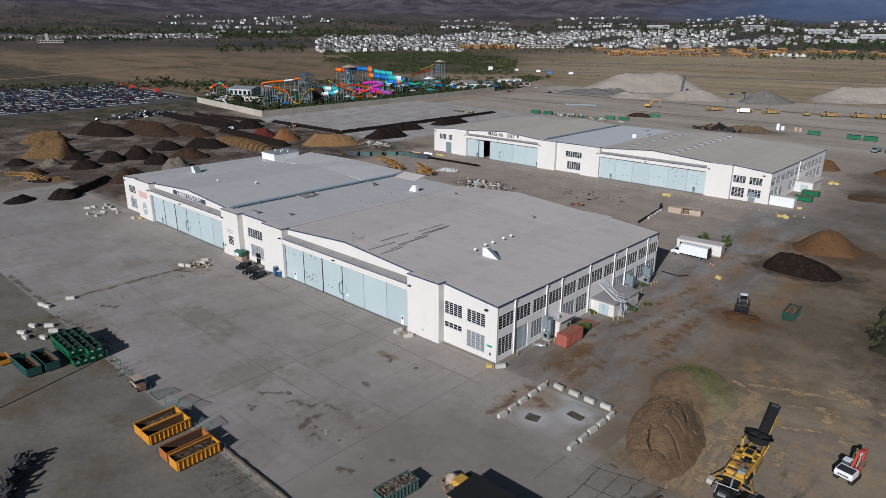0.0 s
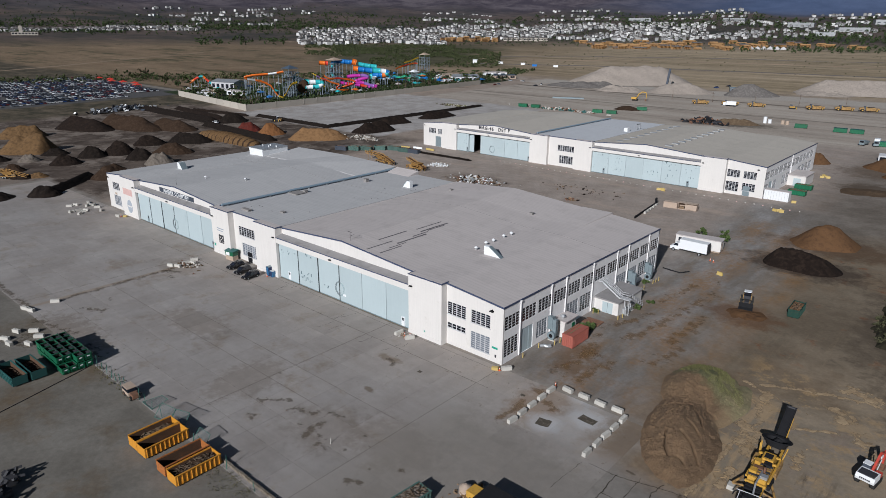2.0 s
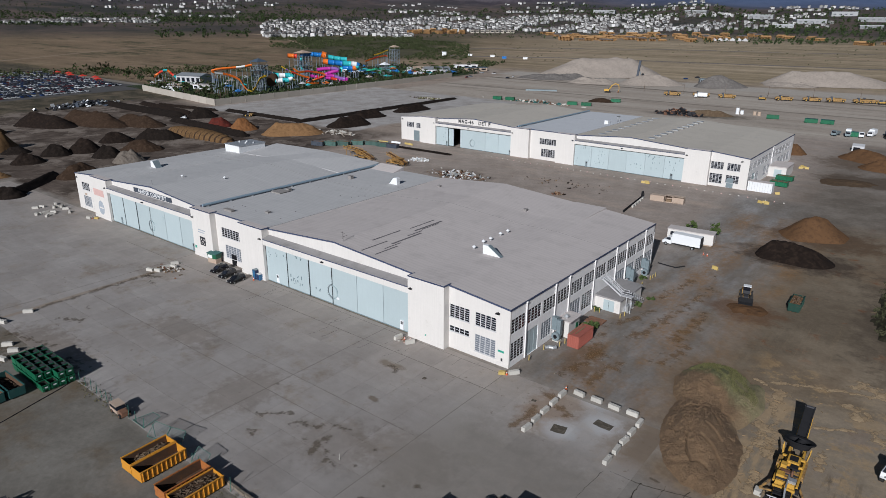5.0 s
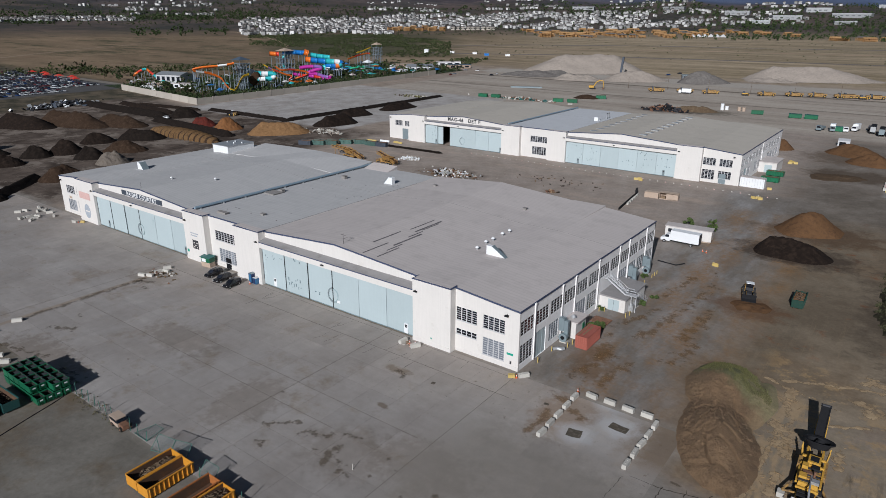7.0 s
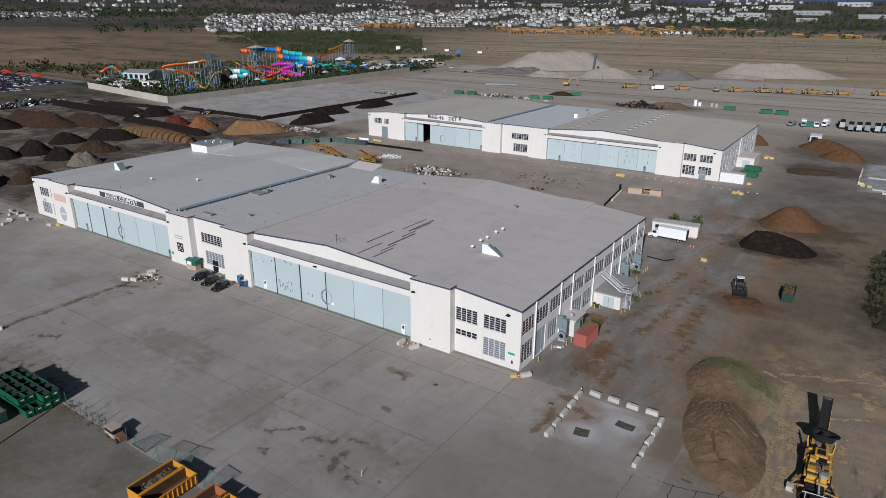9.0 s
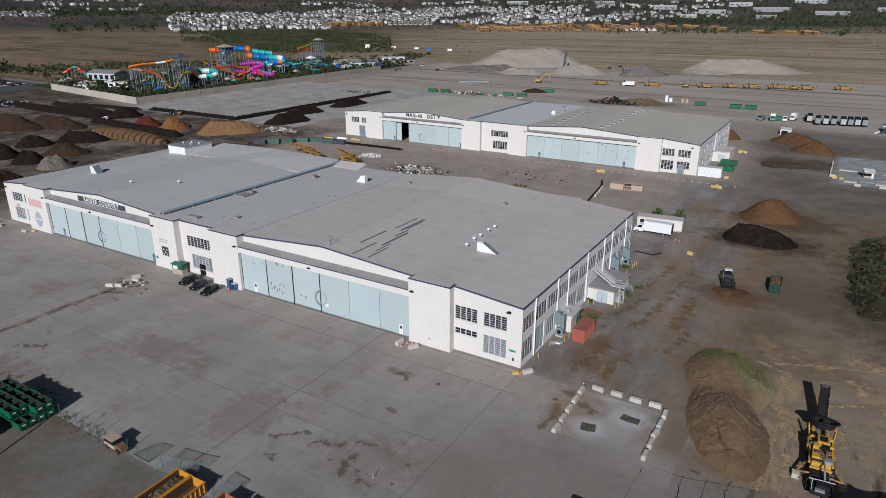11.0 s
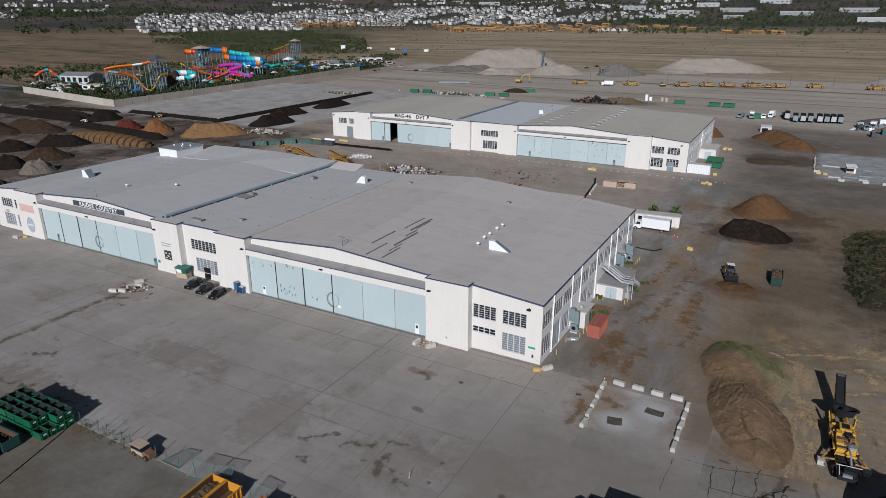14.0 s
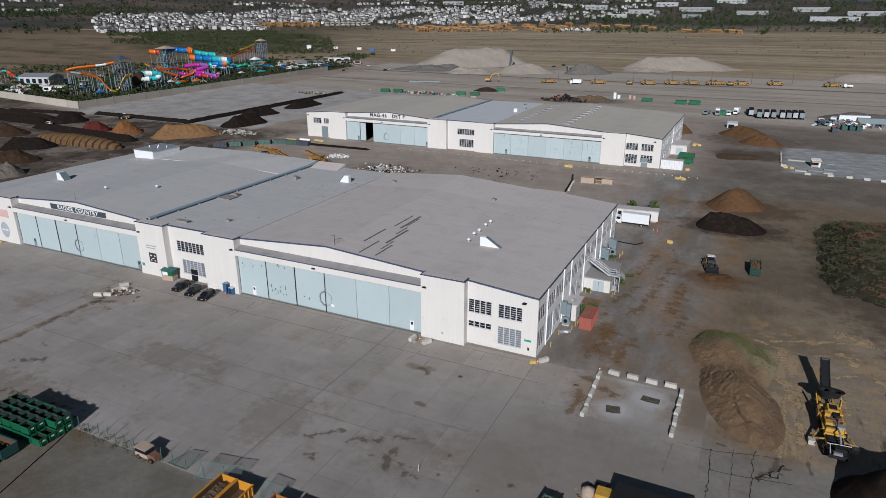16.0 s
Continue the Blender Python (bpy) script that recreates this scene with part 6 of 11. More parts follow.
for _ in range(1300):
    v, u = r.uniform(-17, 11), r.uniform(-6.5, 6.5)
    z = zs[int((v + 20) / 39 * ny) * (nx + 1) + int((u + 10) / 19 * nx)]
    if z < 0.25 or (u > 1 and r.random() < 0.6):
        continue
    s_ = r.uniform(0.04, 0.14) * (1.7 if u < 0.5 and r.random() < 0.12 else 1.0)
    clods.box(-s_, s_ * r.uniform(0.6, 1.3), -s_ * 0.8, s_ * 0.7, -s_, s_ * r.uniform(0.4, 0.9), 0, pose(u, v, z, r.uniform(-40, 40), r.uniform(-40, 40), r.uniform(0, 180)))
o = part("clod", clods, M["spoil"], bank, "broken clods of dry soil")
o["kind"] = "stuff"
o = part("grass", b, M["grass"], m=pose(32.5, 6.5, -0.02))
tagged(o, "thin green grass tufts on the spoil bank", "grass", kind="stuff")


# ---------------- machines ----------------
def wheels(t, spots, r, w, rim="yellow", axis="y"):
    for x, y in spots:
        b = Mesh()
        d = (0, w / 2, 0) if axis == "y" else (w / 2, 0, 0)
        b.tube((x - d[0], y - d[1], r), (x + d[0], y + d[1], r), r, n=16)
        wl = part("wheel", b, M["tyre"], t)
        b = Mesh()
        b.tube((x - d[0] * 1.06, y - d[1] * 1.06, r), (x + d[0] * 1.06, y + d[1] * 1.06, r), r * 0.5, n=12)
        part("rim", b, M[rim], wl)


def track(t, x0, x1, y, w, h):
    b = Mesh()
    n = 8
    out = [(x1 - h / 2 + h / 2 * math.sin(math.pi * k / n), h / 2 - h / 2 * math.cos(math.pi * k / n)) for k in range(n + 1)] + \
        [(x0 + h / 2 - h / 2 * math.sin(math.pi * k / n), h / 2 + h / 2 * math.cos(math.pi * k / n)) for k in range(n + 1)]
    b.prism(out, y - w / 2, y + w / 2)
    o = part("track", b, M["tyre"], t)
    b = Mesh()
    for k in range(int((x1 - x0) / 0.3)):
        x = x0 + 0.3 + 0.3 * k
        b.box(x, x + 0.08, y - w / 2 - 0.01, y + w / 2 + 0.01, h - 0.01, h + 0.05)
    part("cleats", b, M["black"], o)


# tub grinder with a tilted tub and a discharge belt
gr = thing("tub_grinder", "yellow tub grinder with black tub and long discharge belt", "grinder", m=pose(45.6, 0, 0, 0, 0, 2))
b = Mesh()
b.box(-1.1, -0.8, -9.5, 7.0, 0.9, 1.3)
b.box(0.8, 1.1, -9.5, 7.0, 0.9, 1.3)
for y in (-9, -6, -3, 0, 3, 6):
    b.box(-0.8, 0.8, y - 0.15, y + 0.15, 0.95, 1.25)
part("chassis", b, M["yellow"], gr)
b = Mesh()
b.prism([(-1.25, 1.3), (-1.1, 2.5), (1.1, 2.5), (1.25, 1.3)], -5.6, -1.4)
part("engine_house", b, M["yellow"], gr)
for k, (x0, x1, y0, y1, z1, mt) in enumerate([(-1.2, -0.3, -4.9, -3.9, 2.95, "yellow"), (0.0, 0.9, -2.4, -1.5, 2.9, "black"), (-1.1, -0.4, -2.6, -1.7, 3.1, "yellow"), (0.3, 1.2, -5.4, -4.6, 2.9, "steel"), (-0.9, 0.6, -3.6, -3.0, 2.8, "rust")]):
    b = Mesh()
    b.box(x0, x1, y0, y1, 2.5, z1)
    part("hydraulic_unit", b, M[mt], gr)
for k in range(5):
    b = Mesh()
    b.box(-1.15, 1.15, -5.3 + 0.75 * k, -4.9 + 0.75 * k, 2.5, 2.6)
    part("louvre", b, M["rusty_yellow"] if k % 2 else M["letter_dark"], gr)
b = Mesh()
b.tube((0.5, -4.0, 2.5), (0.5, -4.0, 3.5), 0.14)
part("exhaust", b, M["rust"], gr)
b = Mesh()
b.box(-0.6, 0.9, -1.2, 0.6, 1.3, 3.0)
part("drive_house", b, M["yellow"], gr)
b = Mesh()
b.box(-0.35, 0.65, -0.9, 0.3, 3.0, 3.06)
part("top_panel", b, M["black"], gr, "black grille on the housing")
for x0, x1, y0, y1, z in ((-1.5, -1.25, -5.2, 1.2, 2.05), (1.25, 1.5, -5.2, 1.2, 2.05), (-1.4, 1.4, -1.5, -1.25, 2.62), (-1.4, 1.4, 1.0, 1.3, 2.2), (-1.3, 1.3, -6.1, -5.85, 1.9)):
    b = Mesh()
    b.box(x0, x1, y0, y1, z - 0.12, z + 0.12)
    part("deck_beam", b, M["yellow"], gr)
for y in (1.6, 2.4):
    for sx in (-1, 1):
        b = Mesh()
        b.tube((sx * 1.35, y - 0.6, 1.1), (sx * 1.7, y + 1.2, 2.7), 0.09, n=6)
        part("tub_strut", b, M["yellow"], gr)
for x0, x1, y0, y1, z0, z1, mt in ((-1.75, -1.3, -1.3, 0.7, 1.2, 2.3, "rusty_yellow"), (1.3, 1.75, -2.4, 1.4, 1.1, 2.0, "rusty_yellow"), (-1.7, -1.3, -4.6, -2.2, 1.0, 1.7, "black"), (1.3, 1.7, -5.2, -3.0, 1.0, 1.7, "black")):
    b = Mesh()
    b.box(x0, x1, y0, y1, z0, z1)
    part("side_tank", b, M[mt], gr)
for s in (-1, 1):
    b = Mesh()
    b.tube((s * 1.2, -3.0, 1.4), (s * 2.65, -6.2, 0.9), 0.16)
    b.tube((s * 1.2, -6.4, 1.2), (s * 2.65, -6.3, 0.9), 0.13)
    part("outrigger", b, M["rusty_yellow"], gr)
    b = Mesh()
    b.box(s * 2.7 - 0.45, s * 2.7 + 0.45, -6.9, -5.8, 0.0, 0.7)
    part("foot_block", b, M["concrete_block"], gr, "grey concrete footing block")
tub = Mesh()
n = 32
m = pose(0.1, 3.7, 2.5, -16, 0, 0)
ring = [(1.3, 0.0), (1.65, 0.75), (1.98, 0.85), (2.05, 0.95), (1.95, 1.05), (1.45, 0.92), (1.2, 0.1)]
q = len(ring)
tub.add([tuple(m @ Vector((r * math.cos(2 * math.pi * k / n), r * math.sin(2 * math.pi * k / n), z))) for k in range(n) for r, z in ring],
        [(q * k + i, q * k + (i + 1) % q, q * ((k + 1) % n) + (i + 1) % q, q * ((k + 1) % n) + i) for k in range(n) for i in range(q)])
o = part("tub", tub, M["black"], gr, "black tilted steel tub")
b = Mesh()
b.tube(m @ Vector((0, 0, 0.05)), m @ Vector((0, 0, 0.12)), 1.3, n=24)
part("tub_floor", b, M["letter_dark"], o)
b = Mesh()
b.tube(m @ Vector((0, -0.2, 0.1)), m @ Vector((0.3, 0.2, 0.9)), 0.75, 0.5, 14)
part("rotor_hood", b, M["black"], o)
b = Mesh()
b.hull8([(-0.75, 5.2, 1.1), (0.75, 5.2, 1.1), (0.75, 5.4, 1.1), (-0.75, 5.4, 1.1), (-0.75, 12.2, 4.2), (0.75, 12.2, 4.2), (0.75, 12.35, 4.05), (-0.75, 12.35, 4.05)])
b2 = Mesh()
b2.hull8([(-0.5, 5.0, 1.25), (0.5, 5.0, 1.25), (0.5, 12.2, 4.4), (-0.5, 12.2, 4.4), (-0.5, 5.0, 1.4), (0.5, 5.0, 1.4), (0.5, 12.2, 4.55), (-0.5, 12.2, 4.55)])
part("belt", b2, M["black"], gr, "long black discharge belt")
for s in (-1, 1):
    b = Mesh()
    b.hull8([(s * 0.5, 5.0, 1.0), (s * 0.64, 5.0, 1.0), (s * 0.64, 12.2, 4.15), (s * 0.5, 12.2, 4.15), (s * 0.5, 5.0, 1.6), (s * 0.64, 5.0, 1.6), (s * 0.64, 12.2, 4.75), (s * 0.5, 12.2, 4.75)])
    part("belt_frame", b, M["black"], gr)
    b = Mesh()
    b.tube((s * 0.7, 9.0, 2.8), (s * 0.7, 6.3, 0.9), 0.06)
    part("belt_strut", b, M["yellow"], gr)
    b = Mesh()
    b.hull8([(s * 0.65, 5.0, 0.8), (s * 0.72, 5.0, 0.8), (s * 0.72, 11.0, 3.3), (s * 0.65, 11.0, 3.3), (s * 0.65, 5.0, 1.1), (s * 0.72, 5.0, 1.1), (s * 0.72, 11.0, 3.6), (s * 0.65, 11.0, 3.6)])
    part("belt_rail", b, M["yellow"], gr)
b = Mesh()
b.tube((-0.7, 12.2, 4.5), (0.7, 12.2, 4.5), 0.22)
part("head_roller", b, M["letter_dark"], gr)
wheels(gr, [(-1.2, -8.6), (-1.2, -7.4), (1.2, -8.6), (1.2, -7.4)], 0.5, 0.5, "steel", "x")
b = Mesh()
b.sweep([(0.2, -3.2, 2.5), (0.3, -7.5, 3.0), (0.6, -10.2, 1.2)], 0.12)
part("loader_boom", b, M["steel"], gr, "pale loader boom")
b = Mesh()
b.box(-1.1, 1.2, -10.6, -8.6, 1.0, 1.6)
b.box(-0.5, 0.9, -10.3, -9.0, 1.6, 2.4)
part("operator_seat", b, M["black"], gr)
b = Mesh()
b.tube((-1.4, -9.3, 2.4), (1.6, -9.1, 2.4), 0.06)
b.tube((-1.0, -10.6, 1.7), (-1.0, -9.3, 2.4), 0.05)
part("rail", b, M["frame"], gr)
b = Mesh()
b.box(-0.6, 0.5, -10.7, -10.2, 1.6, 1.9)
part("control_box", b, M["steel"], gr)
for x, y, rr in ((-1.0, -9.6, 0.75), (0.9, -9.4, 0.6), (0.2, -10.4, 0.5)):
    b = Mesh()
    b.sweep([(x + rr * math.cos(a), y + 0.6 * math.sin(a), 1.7 + rr * 0.6 * math.sin(a)) for a in [0.4 * q for q in range(9)]], 0.09, 6)
    part("hose", b, M["black"], gr)
for y in (-9.8, -8.9, -7.2, -6.4):
    b = Mesh()
    b.box(-1.0, 1.0, y - 0.25, y + 0.25, 1.3, 1.75)
    part("cross_member", b, M["black"], gr)

# white and red excavator
ex = thing("excavator", "white and red tracked excavator with folded boom", "excavator", m=pose(56.7, 7.6, 0, 0, 0, 80) @ Matrix.Scale(0.87, 4))
for y in (-1.1, 1.1):
    track(ex, -1.8, 1.8, y, 0.55, 0.8)
b = Mesh()
b.tube((0, 0, 0.75), (0, 0, 1.0), 0.8, n=16)
part("turntable", b, M["black"], ex)
b = Mesh()
b.prism([(-2.1, 1.0), (-2.2, 1.4), (-2.0, 2.0), (0.3, 2.0), (0.3, 1.0)], -1.35, 1.35)
part("engine_house", b, M["white_plain"], ex)
b = Mesh()
b.box(-1.9, -0.2, -1.15, 1.15, 1.98, 2.12)
part("engine_deck", b, M["letter_dark"], ex, "dark engine cover")
for k in range(6):
    b = Mesh()
    b.box(-2.215, -2.19, -0.75 + 0.26 * k, -0.56 + 0.26 * k, 1.35, 1.62)
    part("marking_bar", b, M["letter_dark"], ex)
b = Mesh()
b.box(0.3, 1.6, 0.2, 1.3, 1.0, 2.6)
cab = part("cab", b, M["sign"], ex, "dark glazed cab")
b = Mesh()
b.box(0.28, 1.62, 0.18, 1.32, 2.6, 2.68)
part("cab_roof", b, M["white_plain"], cab)
b = Mesh()
b.box(0.3, 1.5, -1.3, -0.4, 1.0, 1.7)
part("side_box", b, M["red"], ex)
b = Mesh()
b.prism([(0.4, 1.5), (0.5, 2.0), (2.5, 3.8), (3.2, 4.0), (5.6, 3.15), (5.5, 2.9), (3.3, 3.5), (2.8, 3.35), (0.85, 1.4)], -0.26, 0.06)
part("boom", b, M["red"], ex)
b = Mesh()
b.prism([(5.2, 3.5), (5.9, 3.2), (5.2, 1.1), (4.9, 1.0)], -0.27, 0.05)
part("stick", b, M["red"], ex)
b = Mesh()
b.prism([(4.4, 0.15), (4.2, 0.9), (4.8, 1.2), (5.4, 0.8), (5.3, 0.1)], -0.6, 0.4)
part("bucket", b, M["rust"], ex)
for y in (-0.42, 0.2):
    b = Mesh()
    b.tube((1.2, y, 1.3), (2.8, y, 3.0), 0.09)
    part("ram", b, M["steel"], ex)
b = Mesh()
b.box(2.4, 3.2, -0.42, -0.33, 3.2, 3.7)
part("marking_bar", b, M["white_plain"], ex)


def loader(m, label, group=""):
    t = thing("wheel_loader", label, "loader", group, m)
    wheels(t, [(-1.5, -1.1), (-1.5, 1.1), (1.5, -1.1), (1.5, 1.1)], 0.78, 0.6)
    b = Mesh()
    b.prism([(-2.9, 0.9), (-2.9, 1.7), (-2.5, 2.0), (-0.6, 2.0), (-0.6, 0.9)], -0.9, 0.9)
    part("engine_hood", b, M["rusty_yellow"], t)
    b = Mesh()
    b.box(-0.7, 0.6, -0.75, 0.75, 1.5, 2.2)
    b.box(-0.6, 2.2, -0.5, 0.5, 0.8, 1.4)
    part("frame", b, M["letter_dark"], t)
    b = Mesh()
    b.box(-0.65, 0.55, -0.7, 0.7, 2.2, 3.1)
    cabin = part("cab", b, M["glass"], t)
    b = Mesh()
    b.box(-0.75, 0.65, -0.8, 0.8, 3.1, 3.2)
    part("cab_roof", b, M["white_plain"], cabin)
    for y in (-0.45, 0.45):
        b = Mesh()
        b.hull8([(0.6, y - 0.1, 1.3), (0.9, y - 0.1, 1.1), (0.9, y + 0.1, 1.1), (0.6, y + 0.1, 1.3), (2.7, y - 0.1, 1.0), (2.9, y - 0.1, 0.8), (2.9, y + 0.1, 0.8), (2.7, y + 0.1, 1.0)])
        part("lift_arm", b, M["rusty_yellow"], t)
    b = Mesh()
    b.prism([(2.8, 0.15), (2.7, 1.2), (3.1, 1.5), (3.0, 0.45), (4.0, 0.25), (4.0, 0.12)], -1.45, 1.45)
    part("bucket", b, M["black"], t)
    return t


loader(pose(-293, 157, 0.9, 0, 0, 200), "yellow wheel loader at the edge of the compost yard")
loader(pose(24.2, 59.4, 0, 0, 0, -76), "yellow wheel loader with a white-roofed cab at a soil spread")
M["dump_green"] = surface("dull_green_bin_paint", (0.010, 0.042, 0.030), 0.5, 0, 0.9, 6.0, 0.2, stain=(0.09, 0.05, 0.03), stain_at=(0.55, 0.75))
tr = rolloff(pose(34.1, 58.2, 0, 0, 0, 2), "dump_green", "dull green open dump bin with rusty inside and soil", "", L=6.0, W=2.2, H=2.0, fill="brown_heap", fill_z=1.65)

# ---------------- things along the hangar's side ----------------
box = thing("shipping_container", "faded red shipping container with boards on its roof", "container", m=pose(5.2, 14.1, 0))
b = Mesh()
b.box(-1.2, 1.2, 0, 6.06, 0.12, 2.55)
part("body", b, M["red_box"], box)
rib = Mesh()
rib.hull8([(0, -0.07, 0.2), (0.05, -0.04, 0.2), (0.05, 0.04, 0.2), (0, 0.07, 0.2), (0, -0.07, 2.45), (0.05, -0.04, 2.45), (0.05, 0.04, 2.45), (0, 0.07, 2.45)])
rib = rib.data("corrugation", M["red_box"])
for k in range(18):
    part("corrugation", rib, None, box, m=pose(1.2, 0.3 + 0.32 * k, 0))
    part("corrugation", rib, None, box, m=pose(-1.2, 0.3 + 0.32 * k, 0, 0, 0, 180))
for k in range(6):
    part("corrugation", rib, None, box, m=pose(-1.0 + 0.4 * k, 0.0, 0, 0, 0, -90))
b = Mesh()
b.box(-1.22, 1.22, -0.02, 6.08, 2.552, 2.62)
part("roof", b, M["red_box"], box)
b = Mesh()
b.box(-0.9, -0.7, 0.3, 5.9, 2.63, 2.72)
b.box(-0.2, 0.1, 1.0, 5.0, 2.63, 2.7)
o = part("roof_board", b, M["wood"], m=pose(5.2, 14.1, 0))
tagged(o, "weathered boards lying on the container roof", "boards")

annex = thing("annex", "low white plant room with a blue double door", "outbuilding", m=pose(0.0, 33.2, 0))
b = Mesh()
b.box(0.02, 5.7, 0.7, 12.0, 0, 2.9)
part("wall", b, M["white"], annex)
b = Mesh()
b.hull8([(0.02, 0.4, 2.9), (5.95, 0.4, 2.9), (5.95, 12.3, 2.9), (0.02, 12.3, 2.9), (0.02, 0.4, 3.25), (5.95, 0.4, 3.08), (5.95, 12.3, 3.08), (0.02, 12.3, 3.25)])
part("roof", b, M["canopy_grey"], annex, "flat grey roof")
b = Mesh()
b.box(2.0, 4.4, 0.64, 0.72, 0.05, 2.5)
d = part("door", b, M["door"], annex, "pale blue double door")
b = Mesh()
b.box(3.18, 3.22, 0.62, 0.645, 0.05, 2.5)
part("door_seam", b, M["dark"], d)
for x, y, w, d_, hh in ((6.3, 3.0, 0.5, 0.6, 1.3), (6.2, 5.6, 0.45, 0.5, 1.0)):
    u = thing("pump_unit", "small grey pump unit beside the plant room", "pump", "pump units", pose(x, 33.2 + y, 0))
    b = Mesh()
    b.box(-w, w, -d_, d_, 0.1, hh)
    part("casing", b, M["steel"], u)
    b = Mesh()
    b.tube((0, 0, hh), (0, 0, hh + 0.6), 0.12)
    part("pipe", b, M["steel"], u)
    b = Mesh()
    b.box(-w - 0.1, w + 0.1, -d_ - 0.1, d_ + 0.1, 0, 0.1)
    part("base", b, M["concrete_block"], u)
stair = thing("outside_stair", "white steel outside stair with railings over the annex roof", "stair", m=pose(0, 0, 0))
b = Mesh()
b.box(0.03, 0.9, 35.3, 36.9, 6.15, 6.28)
part("landing", b, M["frame"], stair)
b = Mesh()
b.box(5.0, 7.4, 35.4, 36.8, 3.48, 3.6)
part("landing", b, M["frame"], stair)
for y0 in (35.45, 36.65):
    b = Mesh()
    b.prism([(0.8, 5.95), (0.8, 6.3), (5.1, 3.65), (5.1, 3.3)], y0, y0 + 0.1)
    part("stringer", b, M["frame"], stair)
    for dz in (0.55, 1.05):
        b = Mesh()
        b.tube((0.8, y0 + 0.05, 6.25 + dz), (5.1, y0 + 0.05, 3.55 + dz), 0.05, n=6)
        b.tube((5.1, y0 + 0.05, 3.55 + dz), (7.3 if y0 < 36 else 6.3, y0 + 0.05, 3.6 + dz), 0.05, n=6)
        part("handrail", b, M["frame"], stair)
    for k in range(9):
        f = k / 8
        b = Mesh()
        b.tube((0.8 + 4.3 * f, y0 + 0.05, 6.2 - 2.7 * f), (0.8 + 4.3 * f, y0 + 0.05, 7.3 - 2.7 * f), 0.04, n=6)
        part("baluster", b, M["frame"], stair)
tread = Mesh()
tread.box(-0.16, 0.16, -0.55, 0.55, -0.03, 0.03)
tread = tread.data("tread", M["steel"])
for k in range(14):
    f = (k + 0.5) / 14
    part("tread", tread, None, stair, m=pose(0.85 + 4.2 * f, 36.1, 6.2 - 2.65 * f))
for x0 in (6.3, 7.3):
    b = Mesh()
    b.prism([(36.8, 3.25), (36.8, 3.6), (42.6, 0.25), (42.6, 0.0)], x0 - 0.05, x0 + 0.05, "x")
    part("stringer", b, M["frame"], stair)
    for dz in (0.55, 1.05):
        b = Mesh()
        b.tube((x0, 36.8, 3.55 + dz), (x0, 42.6, 0.15 + dz), 0.05, n=6)
        part("handrail", b, M["frame"], stair)
    for k in range(6):
        f = k / 5
        b = Mesh()
        b.tube((x0, 36.8 + 5.8 * f, 3.5 - 3.4 * f), (x0, 36.8 + 5.8 * f, 4.6 - 3.4 * f), 0.04, n=6)
        part("baluster", b, M["frame"], stair)
    b = Mesh()
    b.box(x0 - 0.06, x0 + 0.06, 35.5, 35.62, 0, 3.5)
    part("leg", b, M["frame"], stair)
for k in range(16):
    f = (k + 0.5) / 16
    part("tread", tread, None, stair, m=pose(6.8, 36.8 + 5.8 * f, 3.45 - 3.35 * f, 0, 0, 90))

shed = thing("plant_shed", "small white block shed with a green door and round roof vent", "outbuilding", m=pose(0, 17.2, 0))
b = Mesh()
b.box(0.02, 2.6, 0, 4.4, 0, 3.4)
part("wall", b, M["white"], shed)
b = Mesh()
b.box(0.02, 3.0, -0.3, 4.7, 3.4, 3.6)
part("roof", b, M["roof"], shed)
b = Mesh()
b.box(2.6, 2.66, 2.9, 3.9, 0.05, 2.3)
part("door", b, M["bin_green"], shed, "green door")
b = Mesh()
b.tube((1.4, 1.2, 3.6), (1.4, 1.2, 4.0), 0.3)
b.tube((1.4, 1.2, 4.0), (1.4, 1.2, 4.4), 0.6, 0.25, 12)
part("roof_ventilator", b, M["steel"], shed)


def dust_collector(y, s=1.0):
    t = thing("dust_collector", "blue-grey metal duct with a fan drum against the wall", "duct", "blue-grey ducts", pose(0, y, 0))
    b = Mesh()
    b.box(0.15, 1.2, 0, 1.0, 2.2 * s, 4.8 * s)
    b.box(1.2, 2.0, 0.1, 0.9, 1.0, 4.4 * s)
    part("duct", b, M["bluegrey"], t)
    b = Mesh()
    b.tube((1.3, -0.5, 1.1), (1.3, 0.3, 1.1), 0.85, n=18)
    d = part("fan_drum", b, M["bluegrey"], t)
    b = Mesh()
    b.tube((1.3, -0.56, 1.1), (1.3, -0.48, 1.1), 0.4, n=12)
    part("fan_eye", b, M["dark"], d)
    b = Mesh()
    b.box(0.6, 2.0, -0.4, 0.8, 0, 0.25)
    part("base", b, M["concrete_block"], t)


dust_collector(14.8)
dust_collector(49.2)
dust_collector(58.2, 0.9)
bollard = Mesh()
bollard.tube((0, 0, 0), (0, 0, 1.0), 0.1, 0.09, 8)
bollard = bollard.data("bollard", M["jersey_yellow"])
for x, y in ((2.9, 13.3), (3.1, 15.0), (3.3, 16.4), (1.0, 31.8), (2.0, 32.2), (6.6, 32.3), (6.9, 33.8), (3.0, 47.6), (3.1, 49.0), (3.2, 50.6), (3.2, 52.0), (3.2, 57.0), (3.3, 58.4), (3.4, 59.8), (1.2, 5.0), (1.2, 10.3)):
    ob = new("bollard", bollard)
    ob.matrix_basis = pose(x, y, 0)
    tagged(ob, "pale yellow steel bollard beside the wall", "bollard", "bollards")
t = thing("scrap_duct", "crumpled bright metal duct lying by the wall", "scrap", m=pose(2.1, 11.2, 0.0, 0, 0, 35))
b = Mesh()
